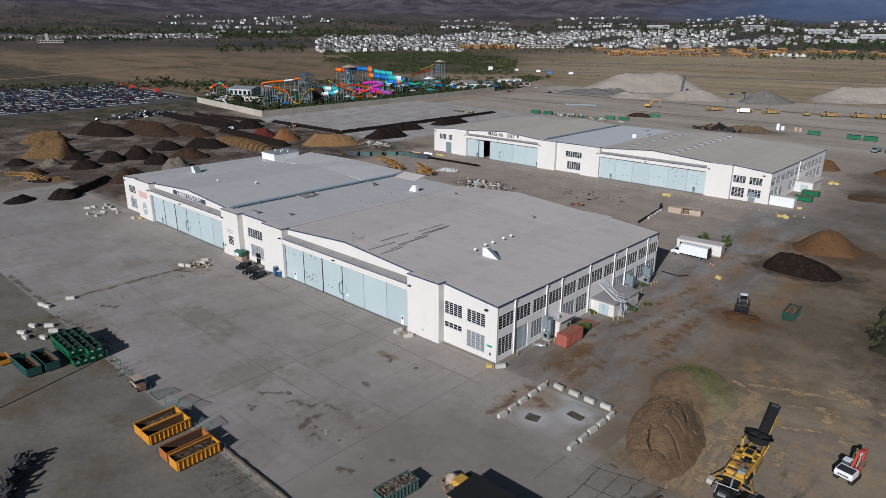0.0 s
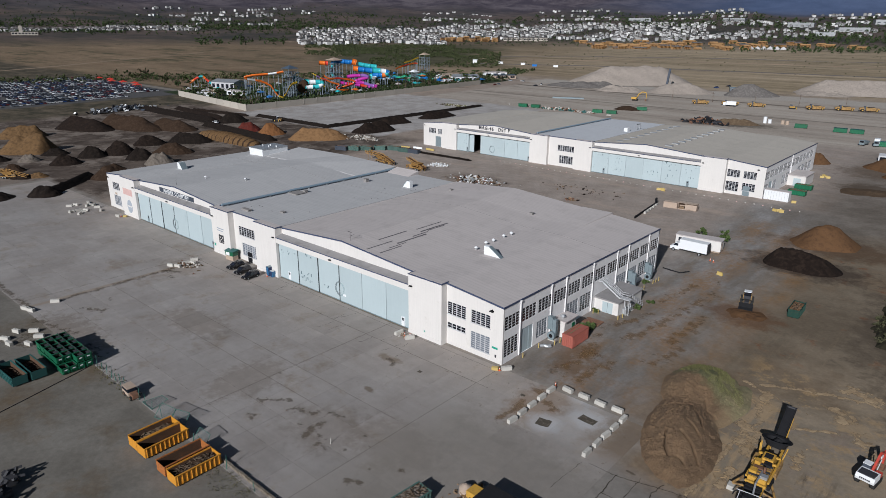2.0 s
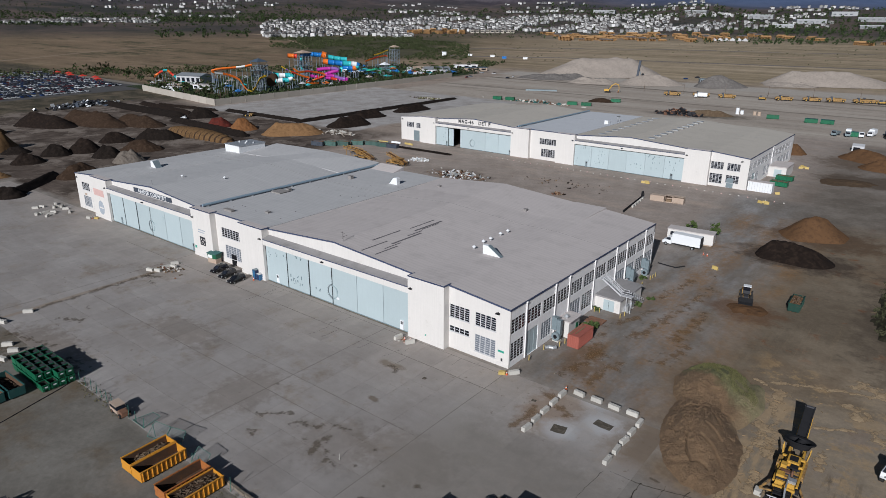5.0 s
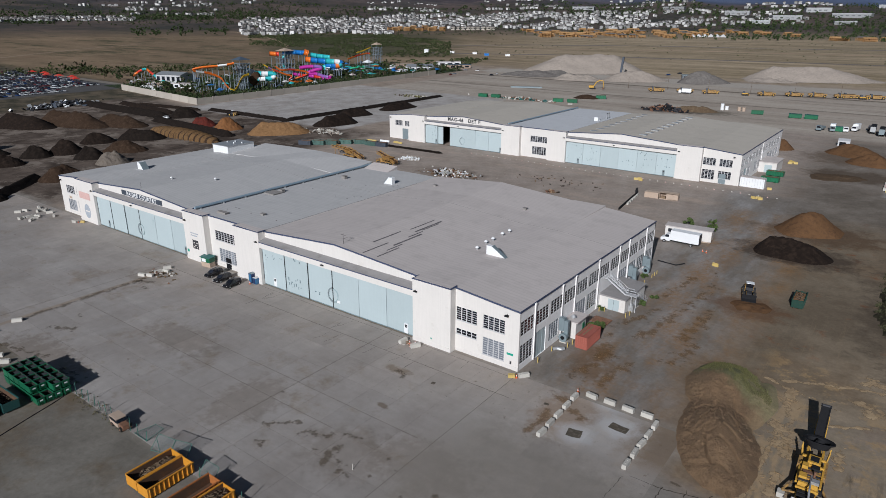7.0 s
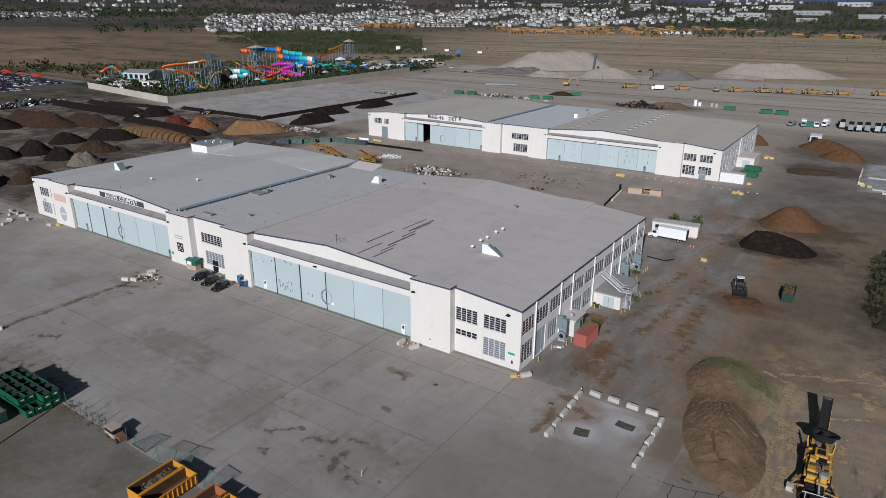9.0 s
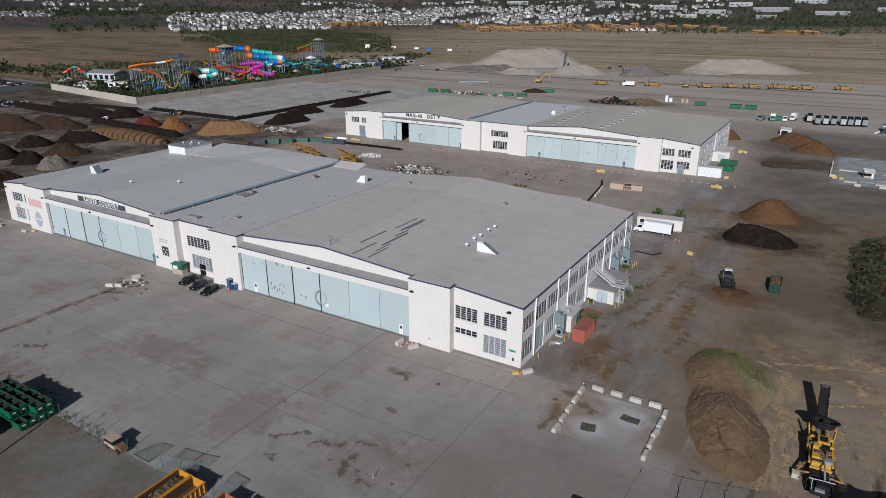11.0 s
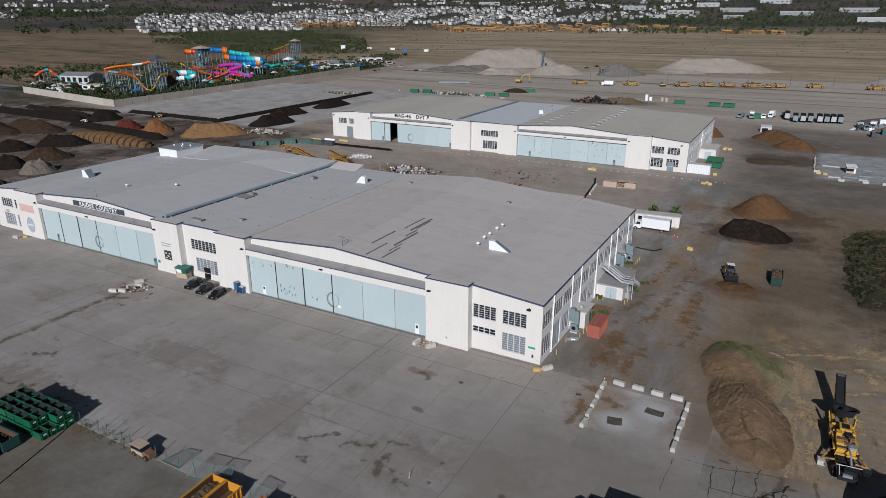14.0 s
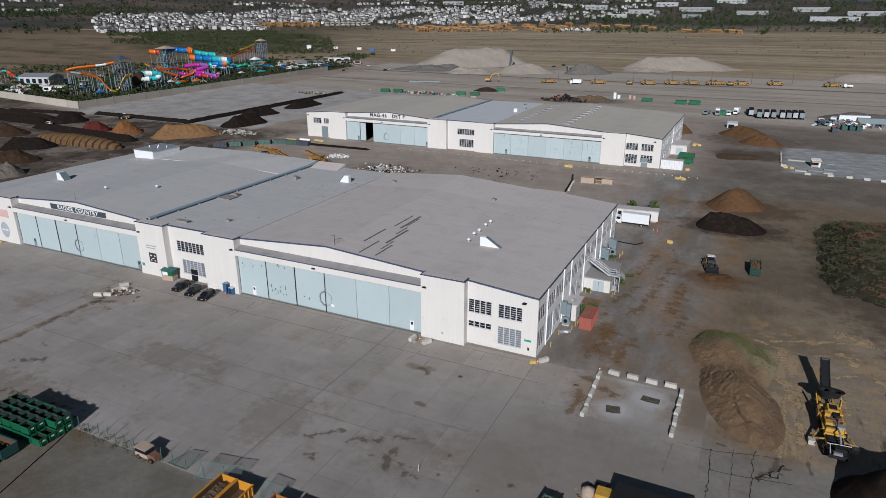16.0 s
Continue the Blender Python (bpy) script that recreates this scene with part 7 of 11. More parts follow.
b.sweep([(-1.0, 0, 0.35), (-0.2, 0.1, 0.4), (0.5, -0.1, 0.35), (1.1, 0.1, 0.4)], 0.34, 10)
part("tube", b, M["steel"], t)
t = thing("timber_rack", "stack of dark weathered timbers and frames on the ground", "timber", m=pose(3.6, 27.4, 0))
for k in range(8):
    b = Mesh()
    b.box(-2.2 + 0.2 * (k % 3), 1.6, -1.2 + 0.36 * k, -1.0 + 0.36 * k, 0.15, 0.32)
    part("timber", b, M["rust"], t)
for x in (-1.6, 1.2):
    b = Mesh()
    b.box(x, x + 0.2, -1.3, 1.9, 0, 0.148)
    part("bearer", b, M["rust"], t)

b = Mesh()
b.sweep([(0.4, 69.1, 0.14), (2.7, 68.7, 0.14), (5.2, 68.5, 0.14), (6.6, 70.9, 0.14)], 0.16, 8)
hose = part("hose", b, M["black"])
tagged(hose, "thick black hose lying on the ground", "hose")

# box truck and site office
tk = thing("box_truck", "white box truck with a plain white body parked outside", "truck", m=pose(-4.3, 85.3, 0.1, 0, 0, 0))
b = Mesh()
b.box(2.6, 10.2, -1.25, 1.25, 1.05, 3.75)
part("box_body", b, M["white_plain"], tk)
b = Mesh()
b.box(10.2, 10.25, -1.2, 1.2, 1.1, 3.7)
part("rear_door", b, M["letter_dark"], tk)
b = Mesh()
b.prism([(0.0, 0.6), (0.0, 1.35), (0.9, 1.6), (1.3, 2.5), (2.5, 2.55), (2.5, 0.6)], -1.05, 1.05)
part("cab", b, M["white_plain"], tk)
b = Mesh()
b.prism([(0.98, 1.66), (1.3, 2.4), (2.2, 2.4), (2.2, 1.66)], -1.07, 1.07)
part("windscreen", b, M["glass"], tk)
b = Mesh()
b.box(1.0, 10.0, -0.5, 0.5, 0.7, 1.04)
part("chassis", b, M["black"], tk)
wheels(tk, [(1.0, -0.95), (1.0, 0.95), (8.2, -0.95), (8.2, 0.95)], 0.48, 0.4, "steel")
of = thing("site_office", "long faded cream site office trailer with flat roof", "trailer", m=pose(-4.6, 88.5, 0.15, 0, 0, 6))
b = Mesh()
b.box(0, 12.2, 0, 3.6, 0.5, 3.4)
part("wall", b, M["white"], of)
b = Mesh()
b.box(-0.15, 12.35, -0.15, 3.75, 3.4, 3.58)
part("roof", b, M["roof"], of)
b = Mesh()
b.box(0.8, 1.9, -0.04, 0.02, 1.8, 2.8)
part("window", b, M["glass"], of)
b = Mesh()
b.box(12.2, 12.24, 1.0, 2.0, 0.55, 2.7)
part("door", b, M["tan_metal"], of)
b = Mesh()
b.box(0.3, 11.9, 0.3, 3.3, 0.0, 0.5)
part("skirt", b, M["tan_metal"], of)

M["leaf"] = surface("green_leaves", (0.062, 0.088, 0.028), 0.8, 0, 0.8, 5.0, 0.25, island=0.45)
M["leaf_dark"] = surface("dark_green_leaves", (0.036, 0.052, 0.02), 0.8, 0, 0.8, 5.0, 0.25, island=0.5)
M["leaf_dry"] = surface("dry_brown_leaves", (0.16, 0.085, 0.04), 0.9, 0, 0.8, 5.0, 0.25, island=0.5)
M["bark"] = surface("bark", (0.11, 0.08, 0.06), 0.9, 0, 1.0, 8.0, 0.3)


def foliage(mesh, centre, radii, n, size, r, mi=0):
    """Loose leaves in clumps about a centre."""
    cx, cy, cz = centre
    clumps = []
    for _ in range(max(4, n // 40)):
        while True:
            p = (r.uniform(-1, 1), r.uniform(-1, 1), r.uniform(-1, 1))
            if 0.25 < sum(q * q for q in p) < 1:
                break
        clumps.append(p)
    for k in range(n):
        p = clumps[k % len(clumps)]
        q = [cx + radii[0] * (p[0] + r.gauss(0, 0.16)), cy + radii[1] * (p[1] + r.gauss(0, 0.16)), cz + radii[2] * (p[2] + r.gauss(0, 0.16))]
        u = Vector((r.gauss(0, 1), r.gauss(0, 1), r.gauss(0, 1))).normalized()
        v = u.orthogonal().normalized() * size * r.uniform(0.5, 1.2)
        u = u * size * r.uniform(0.5, 1.0)
        c = Vector(q)
        mesh.add([c - v, c + u * 0.6, c + v, c - u * 0.6], [(0, 1, 2, 3)], mi)


def bush(x, y, w, h, n=500, seed=1, mat="leaf", label="rounded green bush on bare ground"):
    t = thing("bush", label, "bush", "bushes", pose(x, y, ground_z(x, y)))
    r = random.Random(seed)
    b = Mesh()
    for k in range(5):
        a = 1.26 * k
        b.tube((0, 0, 0), (0.35 * w * math.cos(a), 0.35 * w * math.sin(a), h * 0.7), 0.05, 0.02, 5)
    part("stem", b, M["bark"], t)
    b = Mesh()
    foliage(b, (0, 0, h * 0.55), (w / 2, w / 2, h * 0.45), n, 0.16 + 0.05 * w, r)
    part("crown", b, M[mat], t)


bush(3.2, 22.6, 2.6, 1.5, 520, 41, label="thick green bush beside the container")
bush(4.2, 24.4, 2.2, 1.2, 420, 42, label="thick green bush beside the container")
bush(-2.2, 101.5, 3.2, 2.4, 600, 3)
bush(4.8, 101.0, 2.8, 3.4, 700, 4)
for k, (x, y) in enumerate(((2.2, 24.0), (3.4, 23.2), (2.6, 48.0), (1.8, 56.0), (1.2, 32.6), (7.2, 40.5), (8.0, 45.5))):
    bush(x, y, 1.8, 0.9, 260, 10 + k, label="low green weeds against the wall")

# brush pile of cut branches
M["brush_leaf"] = surface("wilted_olive_leaves", (0.060, 0.060, 0.032), 0.9, 0, 0.4, 5.0, 0.3, island=0.5)
M["brush_dry"] = surface("wilted_brown_leaves", (0.105, 0.066, 0.038), 0.9, 0, 0.4, 5.0, 0.3, island=0.5)
# dark core: shade among the branches put into its colour
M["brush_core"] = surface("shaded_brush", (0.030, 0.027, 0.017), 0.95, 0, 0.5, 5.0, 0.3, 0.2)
M["brush_stick"] = surface("cut_grey_branches", (0.17, 0.130, 0.085), 0.9, 0, 0.8, 6.0, 0.25, island=0.4)
br = thing("brush_pile", "huge pile of cut green branches and brown brush", "brush pile", m=pose(56, 82, 0))
b = Mesh()
r = random.Random(8)
nx = 36
for j in range(nx + 1):
    for i in range(nx + 1):
        u, v = -11 + 28 * i / nx, -31 + 62 * j / nx
        d = math.hypot(max(0, abs(u - 4) - 4) / 8, max(0, abs(v) - 16) / 13)
        b.v.append((u, v, max(-0.1, 4.6 * (1 - d) + 0.9 * noise.noise((u / 3, v / 3, 2)))))
for j in range(nx):
    for i in range(nx):
        q = j * (nx + 1) + i
        if max(b.v[q][2], b.v[q + 1][2], b.v[q + nx + 2][2], b.v[q + nx + 1][2]) > 0:
            b.f.append((q, q + 1, q + nx + 2, q + nx + 1))
            b.m.append(0)
core_z = [v[2] for v in b.v]
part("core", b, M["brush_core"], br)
b, bd, st = Mesh(), Mesh(), Mesh()
for _ in range(3600):
    u, v = r.uniform(-10.9, 16.9), r.uniform(-30.9, 30.9)
    i, j = int((u + 11) / 28 * nx), int((v + 31) / 62 * nx)
    z = core_z[j * (nx + 1) + i]
    if z < -0.08:
        continue
    dry = noise.noise((u / 6, v / 6, 4)) > 0.05 and u > -2
    foliage(bd if dry else b, (u, v, z), (0.95, 0.95, 0.45), 36, 0.2, r)
    if r.random() < 0.3:
        a = r.uniform(0, 6.28)
        st.tube((u, v, z + 0.1), (u + 1.4 * math.cos(a), v + 1.4 * math.sin(a), z + r.uniform(-0.3, 0.45)), 0.04, 0.02, 4)
for nm, mm, mat in (("green_branches", b, "brush_leaf"), ("dry_branches", bd, "brush_dry"), ("sticks", st, "brush_stick")):
    o = part(nm, mm, M[mat], br)
    o["kind"] = "stuff"

# ---------------- between the hangars ----------------
fb = thing("flat_container", "pink-brown crate row with an open middle bay", "container", m=pose(-24.2, 125.2, 0.7, 0, 0, 6))
b = Mesh()
b.box(0, 4.6, 0, 2.3, 0.0, 2.0)
part("crate", b, M["tan_metal"], fb)
for k in range(7):
    c = Mesh()
    c.box(0.1 + 0.64 * k, 0.6 + 0.64 * k, -0.06, 0, 0.1, 1.9)
    part("board", c, M["tan_metal"], fb)
b = Mesh()
b.box(4.9, 11.0, 0, 0.1, 0.0, 0.3)
b.box(4.9, 11.0, 2.2, 2.3, 0.0, 2.3)
b.box(4.9, 5.0, 0, 2.3, 0, 2.3)
b.box(7.2, 11.0, 0, 2.2, 0.0, 2.0)
b.box(4.9, 11.0, -0.05, 2.35, 2.3, 2.4)
part("container_body", b, M["tan_metal"], fb)
b = Mesh()
b.box(5.3, 6.8, 0.6, 1.9, 0, 0.9)
part("load", b, M["wood"], fb)
chain = thing("barrier_line", "line of dark tarpaulin and concrete blocks", "barrier", m=pose(-26.6, 117.5, 0.6, 0, 0, 97))
b = Mesh()
b.box(-12, 10, -0.15, 0.15, 0, 0.7)
part("tarpaulin", b, M["black"], chain)
for k in range(5):
    part("block", BLOCK, None, chain, m=pose(-4 + 2.9 * k, -0.9, 0))
for x in (9.4, 10.6):
    b = Mesh()
    b.tube((x, 0, 0), (x, 0, 2.2), 0.35, 0.25)
    part("drum", b, M["black"], chain)


def jersey(x, y, rz, mat="jersey_yellow", label="yellow plastic road barrier", L=2.0):
    b = Mesh()
    b.prism([(-0.3, 0), (-0.3, 0.15), (-0.12, 0.45), (-0.1, 0.85), (0.1, 0.85), (0.12, 0.45), (0.3, 0.15), (0.3, 0)], -L / 2, L / 2, "x")
    o = part("road_barrier", b, M[mat], m=pose(x, y, ground_z(x, y), 0, 0, rz))
    tagged(o, label, "barrier", "road barriers")


for x, y, a in ((-35.2, 146.2, 15), (-33.4, 146.0, -10), (-34.2, 147.2, 10), (6.2, 144.3, -20), (7.6, 144.8, 15), (8.4, 143.9, 30), (13.2, 73.8, -15), (5.2, 212.5, 20), (6.4, 214.4, -30), (5.0, 216, 60), (7.4, 213, 10),
               (44.0, 180.3, -20), (41.8, 181.2, 0), (8.0, 160, 20), (5.5, 190, 70)):
    jersey(x, y, a, L=1.5)
for x, y, a in ((-167.7, 145.0, 10), (-161.5, 147.6, 5), (-153.9, 148.4, -5)):
    jersey(x, y, a, "jersey_yellow" if x < -165 or x > -155 else "white_plain", "long pale concrete road barrier", 5.5)
for k, (x, y) in enumerate([(49.0, 171.8), (56.5, 172.3), (62.5, 172.3), (67.9, 171.5), (73, 171), (40.3, 186.5), (40.3, 189.5), (40.2, 192.5), (40.2, 195.5), (41.2, 183.6)] + [(40.4 - 0.01 * k, 198 + 3.4 * k) for k in range(5)]):
    jersey(x, y, 90 if x < 41 else -2, "concrete_block" if k % 3 else "faded_red" if x < 41 else "concrete_block", "red and white road barrier round a fenced lot")
# low kerb dots along the second hangar
dot = Mesh()
dot.hull8([(-0.2, -0.14, 0), (0.2, -0.14, 0), (0.2, 0.14, 0), (-0.2, 0.14, 0), (-0.15, -0.1, 0.26), (0.15, -0.1, 0.26), (0.15, 0.1, 0.26), (-0.15, 0.1, 0.26)])
dot_w, dot_r = dot.data("kerb_marker", M["concrete_block"]), dot.data("kerb_marker", M["faded_red"])
for k in range(44):
    x, y = -112 + 2.9 * k, 149.5 - 0.02 * k + rng.uniform(-0.3, 0.3)
    ob = new("kerb_marker", dot_w if k % 3 else dot_r)
    ob.matrix_basis = pose(x, y, ground_z(x, y) - 0.02)
    tagged(ob, "small pale marker block in a line", "marker", "line of marker blocks")

for k, (x, y) in enumerate([(-187.5, 119.0), (-182.8, 123.0), (-178.0, 126.8), (-174.0, 132.6), (-168.0, 136.2), (-161.5, 137.2), (-155.8, 138.0)]):
    rolloff(pose(x - 2.6, y, 0.6, 0, 0, -70 if k < 5 else -84), "sign" if k in (0, 6) else "bin_dusty", "dark blue roll-off bin in a row" if k in (0, 6) else "dark green roll-off bin in a row", "row of roll-off bins", L=6.2, H=2.2, fill="soil_dark", fill_z=1.4)


M["screen_yellow"] = surface("dusty_machine_yellow", (0.34, 0.185, 0.045), 0.75, 0, 0.8, 5.0, 0.25, stain=(0.13, 0.078, 0.04), stain_at=(0.48, 0.64))


def lattice(parent, p, q, width, height, n, mat):
    """A conveyor boom: four chords, posts and diagonals, with a belt on rollers."""
    (x0, z0), (x1, z1) = p, q
    boom = Mesh()
    for s in (-1, 1):
        for h in (0, height):
            boom.sweep([(x0, s * width / 2, z0 + h), (x1, s * width / 2, z1 + h)], 0.11, 5)
    part("boom", boom, M[mat], parent, "lattice conveyor boom")
    for k in range(n):
        for s in (-1, 1):
            f, e = k / n, (k + 1) / n
            xa, za, xb, zb = x0 + (x1 - x0) * f, z0 + (z1 - z0) * f, x0 + (x1 - x0) * e, z0 + (z1 - z0) * e
            b = Mesh()
            b.tube((xa, s * width / 2, za), (xa, s * width / 2, za + height), 0.07, n=5)
            b.tube((xa, s * width / 2, za if k % 2 else za + height), (xb, s * width / 2, zb + height if k % 2 else zb), 0.06, n=5)
            part("brace", b, M[mat], parent)
    b = Mesh()
    w = width / 2 - 0.12
    b.hull8([(x0, -w, z0 + 0.55 * height), (x1, -w, z1 + 0.55 * height), (x1, w, z1 + 0.55 * height), (x0, w, z0 + 0.55 * height),
             (x0, -w, z0 + 0.66 * height), (x1, -w, z1 + 0.66 * height), (x1, w, z1 + 0.66 * height), (x0, w, z0 + 0.66 * height)])
    part("belt", b, M["brown_heap"], parent, "soil-coated rubber belt")


def screener(m, label, folded=False):
    t = thing("screening_machine", label, "screening machine", "yellow screening machines", m)
    if folded:
        lattice(t, (-5.5, 1.0), (4.8, 3.6), 1.8, 0.8, 10, "screen_yellow")
        lattice(t, (5.2, 0.4), (-1.5, 2.6), 1.3, 0.6, 7, "screen_yellow")
    else:
        lattice(t, (-11.0, 2.7), (-0.5, 2.5), 2.0, 1.0, 12, "screen_yellow")
        lattice(t, (-1.0, 2.6), (6.5, 0.6), 1.5, 0.8, 8, "screen_yellow")
    b = Mesh()
    for s in (-1.0, 1.0):
        b.box(-3.8, 2.6, s - 0.14, s + 0.14, 0.75, 1.15)
    for x in (-3.4, -0.6, 2.2):
        b.box(x - 0.12, x + 0.12, -1.0, 1.0, 0.78, 1.1)
    part("chassis", b, M["screen_yellow"], t)
    b = Mesh()
    b.hull8([(-2.6, -0.8, 1.6), (0.6, -0.8, 1.6), (0.6, 0.8, 1.6), (-2.6, 0.8, 1.6), (-3.4, -1.5, 2.9), (1.2, -1.5, 2.9), (1.2, 1.5, 2.9), (-3.4, 1.5, 2.9)])
    part("hopper", b, M["screen_yellow"], t, "dusty feed hopper")
    b = Mesh()
    b.box(0.9, 2.5, -1.3, 1.3, 1.15, 2.1)
    part("engine_box", b, M["rusty_yellow"], t)
    for k in range(5):
        b = Mesh()
        b.box(1.05 + 0.28 * k, 1.17 + 0.28 * k, -1.33, -1.302, 1.3, 1.95)
        part("louvre", b, M["letter_dark"], t)
    wheels(t, [(-2.8, -1.2), (-2.8, 1.2), (-1.8, -1.2), (-1.8, 1.2)], 0.5, 0.35, "steel")
    for x, z in ((-9.2 if not folded else -4.6, 2.6 if not folded else 1.2), (2.4, 1.0), (4.6, 1.6)):
        for s in (-0.8, 0.8):
            b = Mesh()
            b.tube((x, s, z), (x + 0.15, s * 1.2, 0), 0.1)
            part("leg", b, M["screen_yellow"], t)


screener(pose(-149.5, 112.5, 0.4, 0, 0, -8) @ Matrix.Scale(1.15, 4), "yellow screening machine with a long level conveyor boom")
screener(pose(-129.5, 112.5, 0.4, 0, 0, 172) @ Matrix.Scale(1.1, 4), "yellow wheeled screening machine with folded conveyor booms", True)
screener(pose(-237, -9, 0, 0, 0, 40), "yellow screening machine among the compost heaps")


def rubble(name, x, y, l, w, h, n, mats, label, seed=5, size=0.45):
    b = Mesh()
    r = random.Random(seed)
    for _ in range(n):
        u, v = r.gauss(0, l / 4), r.gauss(0, w / 4)
        top = max(0.1, h * (1 - math.hypot(u / (l / 2), v / (w / 2))))
        s = size * r.uniform(0.4, 1.5)
        b.box(-s, s * r.uniform(0.5, 1.4), -s * 0.5, s * 0.5, -s * 0.2, s * r.uniform(0.1, 0.4), r.randrange(len(mats)), pose(u, v, top * r.random(), r.uniform(-50, 50), r.uniform(-50, 50), r.uniform(0, 180)))
    o = part(name, b, [M[k] for k in mats], m=pose(x, y, ground_z(x, y)))
    return tagged(o, label, "rubble", kind="stuff")


rubble("rubble_pile", -97, 113, 19, 9, 2.6, 420, ("wood", "concrete_block", "rust", "steel", "white_plain", "soil_dark"), "heap of mixed scrap and broken concrete", 5)
rubble("rubble_pile", -91.5, -12.0, 9, 4.5, 0.5, 60, ("wood", "concrete_block", "rust", "mulch", "mulch"), "low heap of broken boards and concrete on the apron", 15, 0.26)
rubble("rubble_pile", -21.5, -3.6, 3, 1.4, 0.5, 24, ("wood", "concrete_block", "faded_red"), "small heap of boards beside the door", 16, 0.25)
rubble("rubble_pile", -56, 128, 40, 14, 0.15, 60, ("soil_dark", "wood", "soil_brown"), "thin scatter of dark scrap on the soil", 17, 0.3)
rubble("rubble_pile", -127, 125, 9, 6, 1.2, 90, ("concrete_block", "white_plain"), "low heap of pale broken concrete", 6)
rubble("rubble_pile", -52.5, 112.5, 4, 3, 0.8, 50, ("rust", "soil_dark", "wood"), "small heap of rusty scrap", 7)
rubble("rubble_pile", -205, 150, 20, 10, 1.2, 160, ("concrete_block", "grey_soil", "gravel"), "pale rubble beside the mulch heap", 8, 0.7)
rubble("rubble_pile", -92, 343, 26, 11, 4.5, 200, ("letter_dark", "black", "rust"), "dark heap of scrap iron and belts", 9, 1.2)
rubble("rubble_pile", 19.0, -31.2, 7, 5, 0.4, 70, ("wood", "ochre"), "scattered broken boards on the concrete", 10, 0.3)
rubble("plastic_bales", -420, 116, 14, 44, 3.0, 240, ("white_plain", "steel", "sign", "black", "black", "letter_dark"), "long pile of white and dark sheeting", 11, 1.5)
rubble("rubble_pile", -195, 335, 60, 6, 2.0, 150, ("bin_teal", "concrete_block", "rust"), "line of scrap and bins behind the hangar", 12, 1.0)
rubble("rubble_pile", -268, 300, 22, 6, 1.2, 120, ("grass", "soil_brown", "concrete_block"), "weedy rubble along the lot", 13, 0.8)
rubble("rubble_pile", 70, 305, 24, 14, 2.4, 160, ("steel", "white_plain", "sign", "rust", "bluegrey"), "tangle of scrap vehicles and frames", 14, 1.4)

# second hangar's side
for x, y, w, d, h, mat, lab in ((-2.0, 159.5, 5.6, 3.2, 3.4, "white_plain", "white storage container beside the second hangar"),):
    t = thing("storage_container", lab, "container", m=pose(x, y, 1.1, 0, 0, 0))
    b = Mesh()
    b.box(0.1, w + 2.6, 0, d, 0, h)
    part("body", b, M[mat], t)
    b = Mesh()
    b.box(0.05, w + 2.65, -0.05, d + 0.05, h, h + 0.12)
    part("roof", b, M["roof"], t)
    for k in range(9):
        b = Mesh()
        b.box(0.6 + 0.9 * k, 0.66 + 0.9 * k, -0.04, 0, 0.1, h - 0.1)
        part("seam", b, M["steel"], t)
t = thing("annex", "white plant room with a blue door beside the second hangar", "outbuilding", m=pose(-2.1, 189, 1.1))
b = Mesh()
b.box(0.02, 6.5, 0, 12, 0, 4.0)
part("wall", b, M["white"], t)
b = Mesh()
b.box(0.02, 6.8, -0.3, 12.3, 4.0, 4.2)
part("roof", b, M["roof"], t)
b = Mesh()
b.box(2.2, 4.8, -0.06, 0.01, 0.05, 3.0)
part("door", b, M["door"], t)
for x, y in ((5.4, 184.8), (5.9, 173.4)):
    rolloff(pose(x + 2.6, y, 1.1, 0, 0, 87), "bin_green", "bright green roll-off bin beside the hangar", "green bins", L=6.0, H=1.8)
for x, y, a in ((-40, 361, -80), (-18, 358, -84), (-9.5, 359, -88), (-150, 373, -70), (-168, 340, -75), (-158, 342, -75), (-226, 331, -80), (-216, 333, -80), (9.5, 318, -85)):
    rolloff(pose(x - 3.2, y, ground_z(x, y), 0, 0, a), "bin_green", "green roll-off bin on the far tarmac", "far green bins", L=7.0, H=2.4, lid=x > -20)

# ---------------- water park ----------------
def slide_z(x, y):
    return ground_z(x, y)


M["wall_cream"] = surface("cream_block_wall", (0.38, 0.345, 0.30), 0.9, 0, 0.2, 2.0, 0.08, each=0.08, streak=0.08)
for key, col in (("s_orange", (0.72, 0.16, 0.02)), ("s_yellow", (0.75, 0.48, 0.03)), ("s_blue", (0.02, 0.16, 0.48)), ("s_teal", (0.05, 0.42, 0.45)), ("s_magenta", (0.42, 0.03, 0.30)), ("s_green", (0.03, 0.32, 0.16)), ("s_red", (0.6, 0.05, 0.03)), ("s_white", (0.75, 0.77, 0.78)), ("s_lilac", (0.25, 0.12, 0.4))):
    M[key] = surface(key + "_fibreglass", col, 0.3, 0, 0.3, 2.0, 0.08)
M["s_steel"] = surface("blue_grey_slide_steel", (0.22, 0.26, 0.30), 0.5, 0.3, 0.5, 3.0, 0.1)
M["dark_roof"] = surface("slate_blue_roof", (0.06, 0.085, 0.12), 0.6, 0, 0.3, 3.0, 0.15)

wall = thing("park_wall", "long cream block wall round the water park", "wall", kind="structure")
line = [(-471, 184), (-354, 173), (-353, 273), (-354, 356), (-357, 445)]
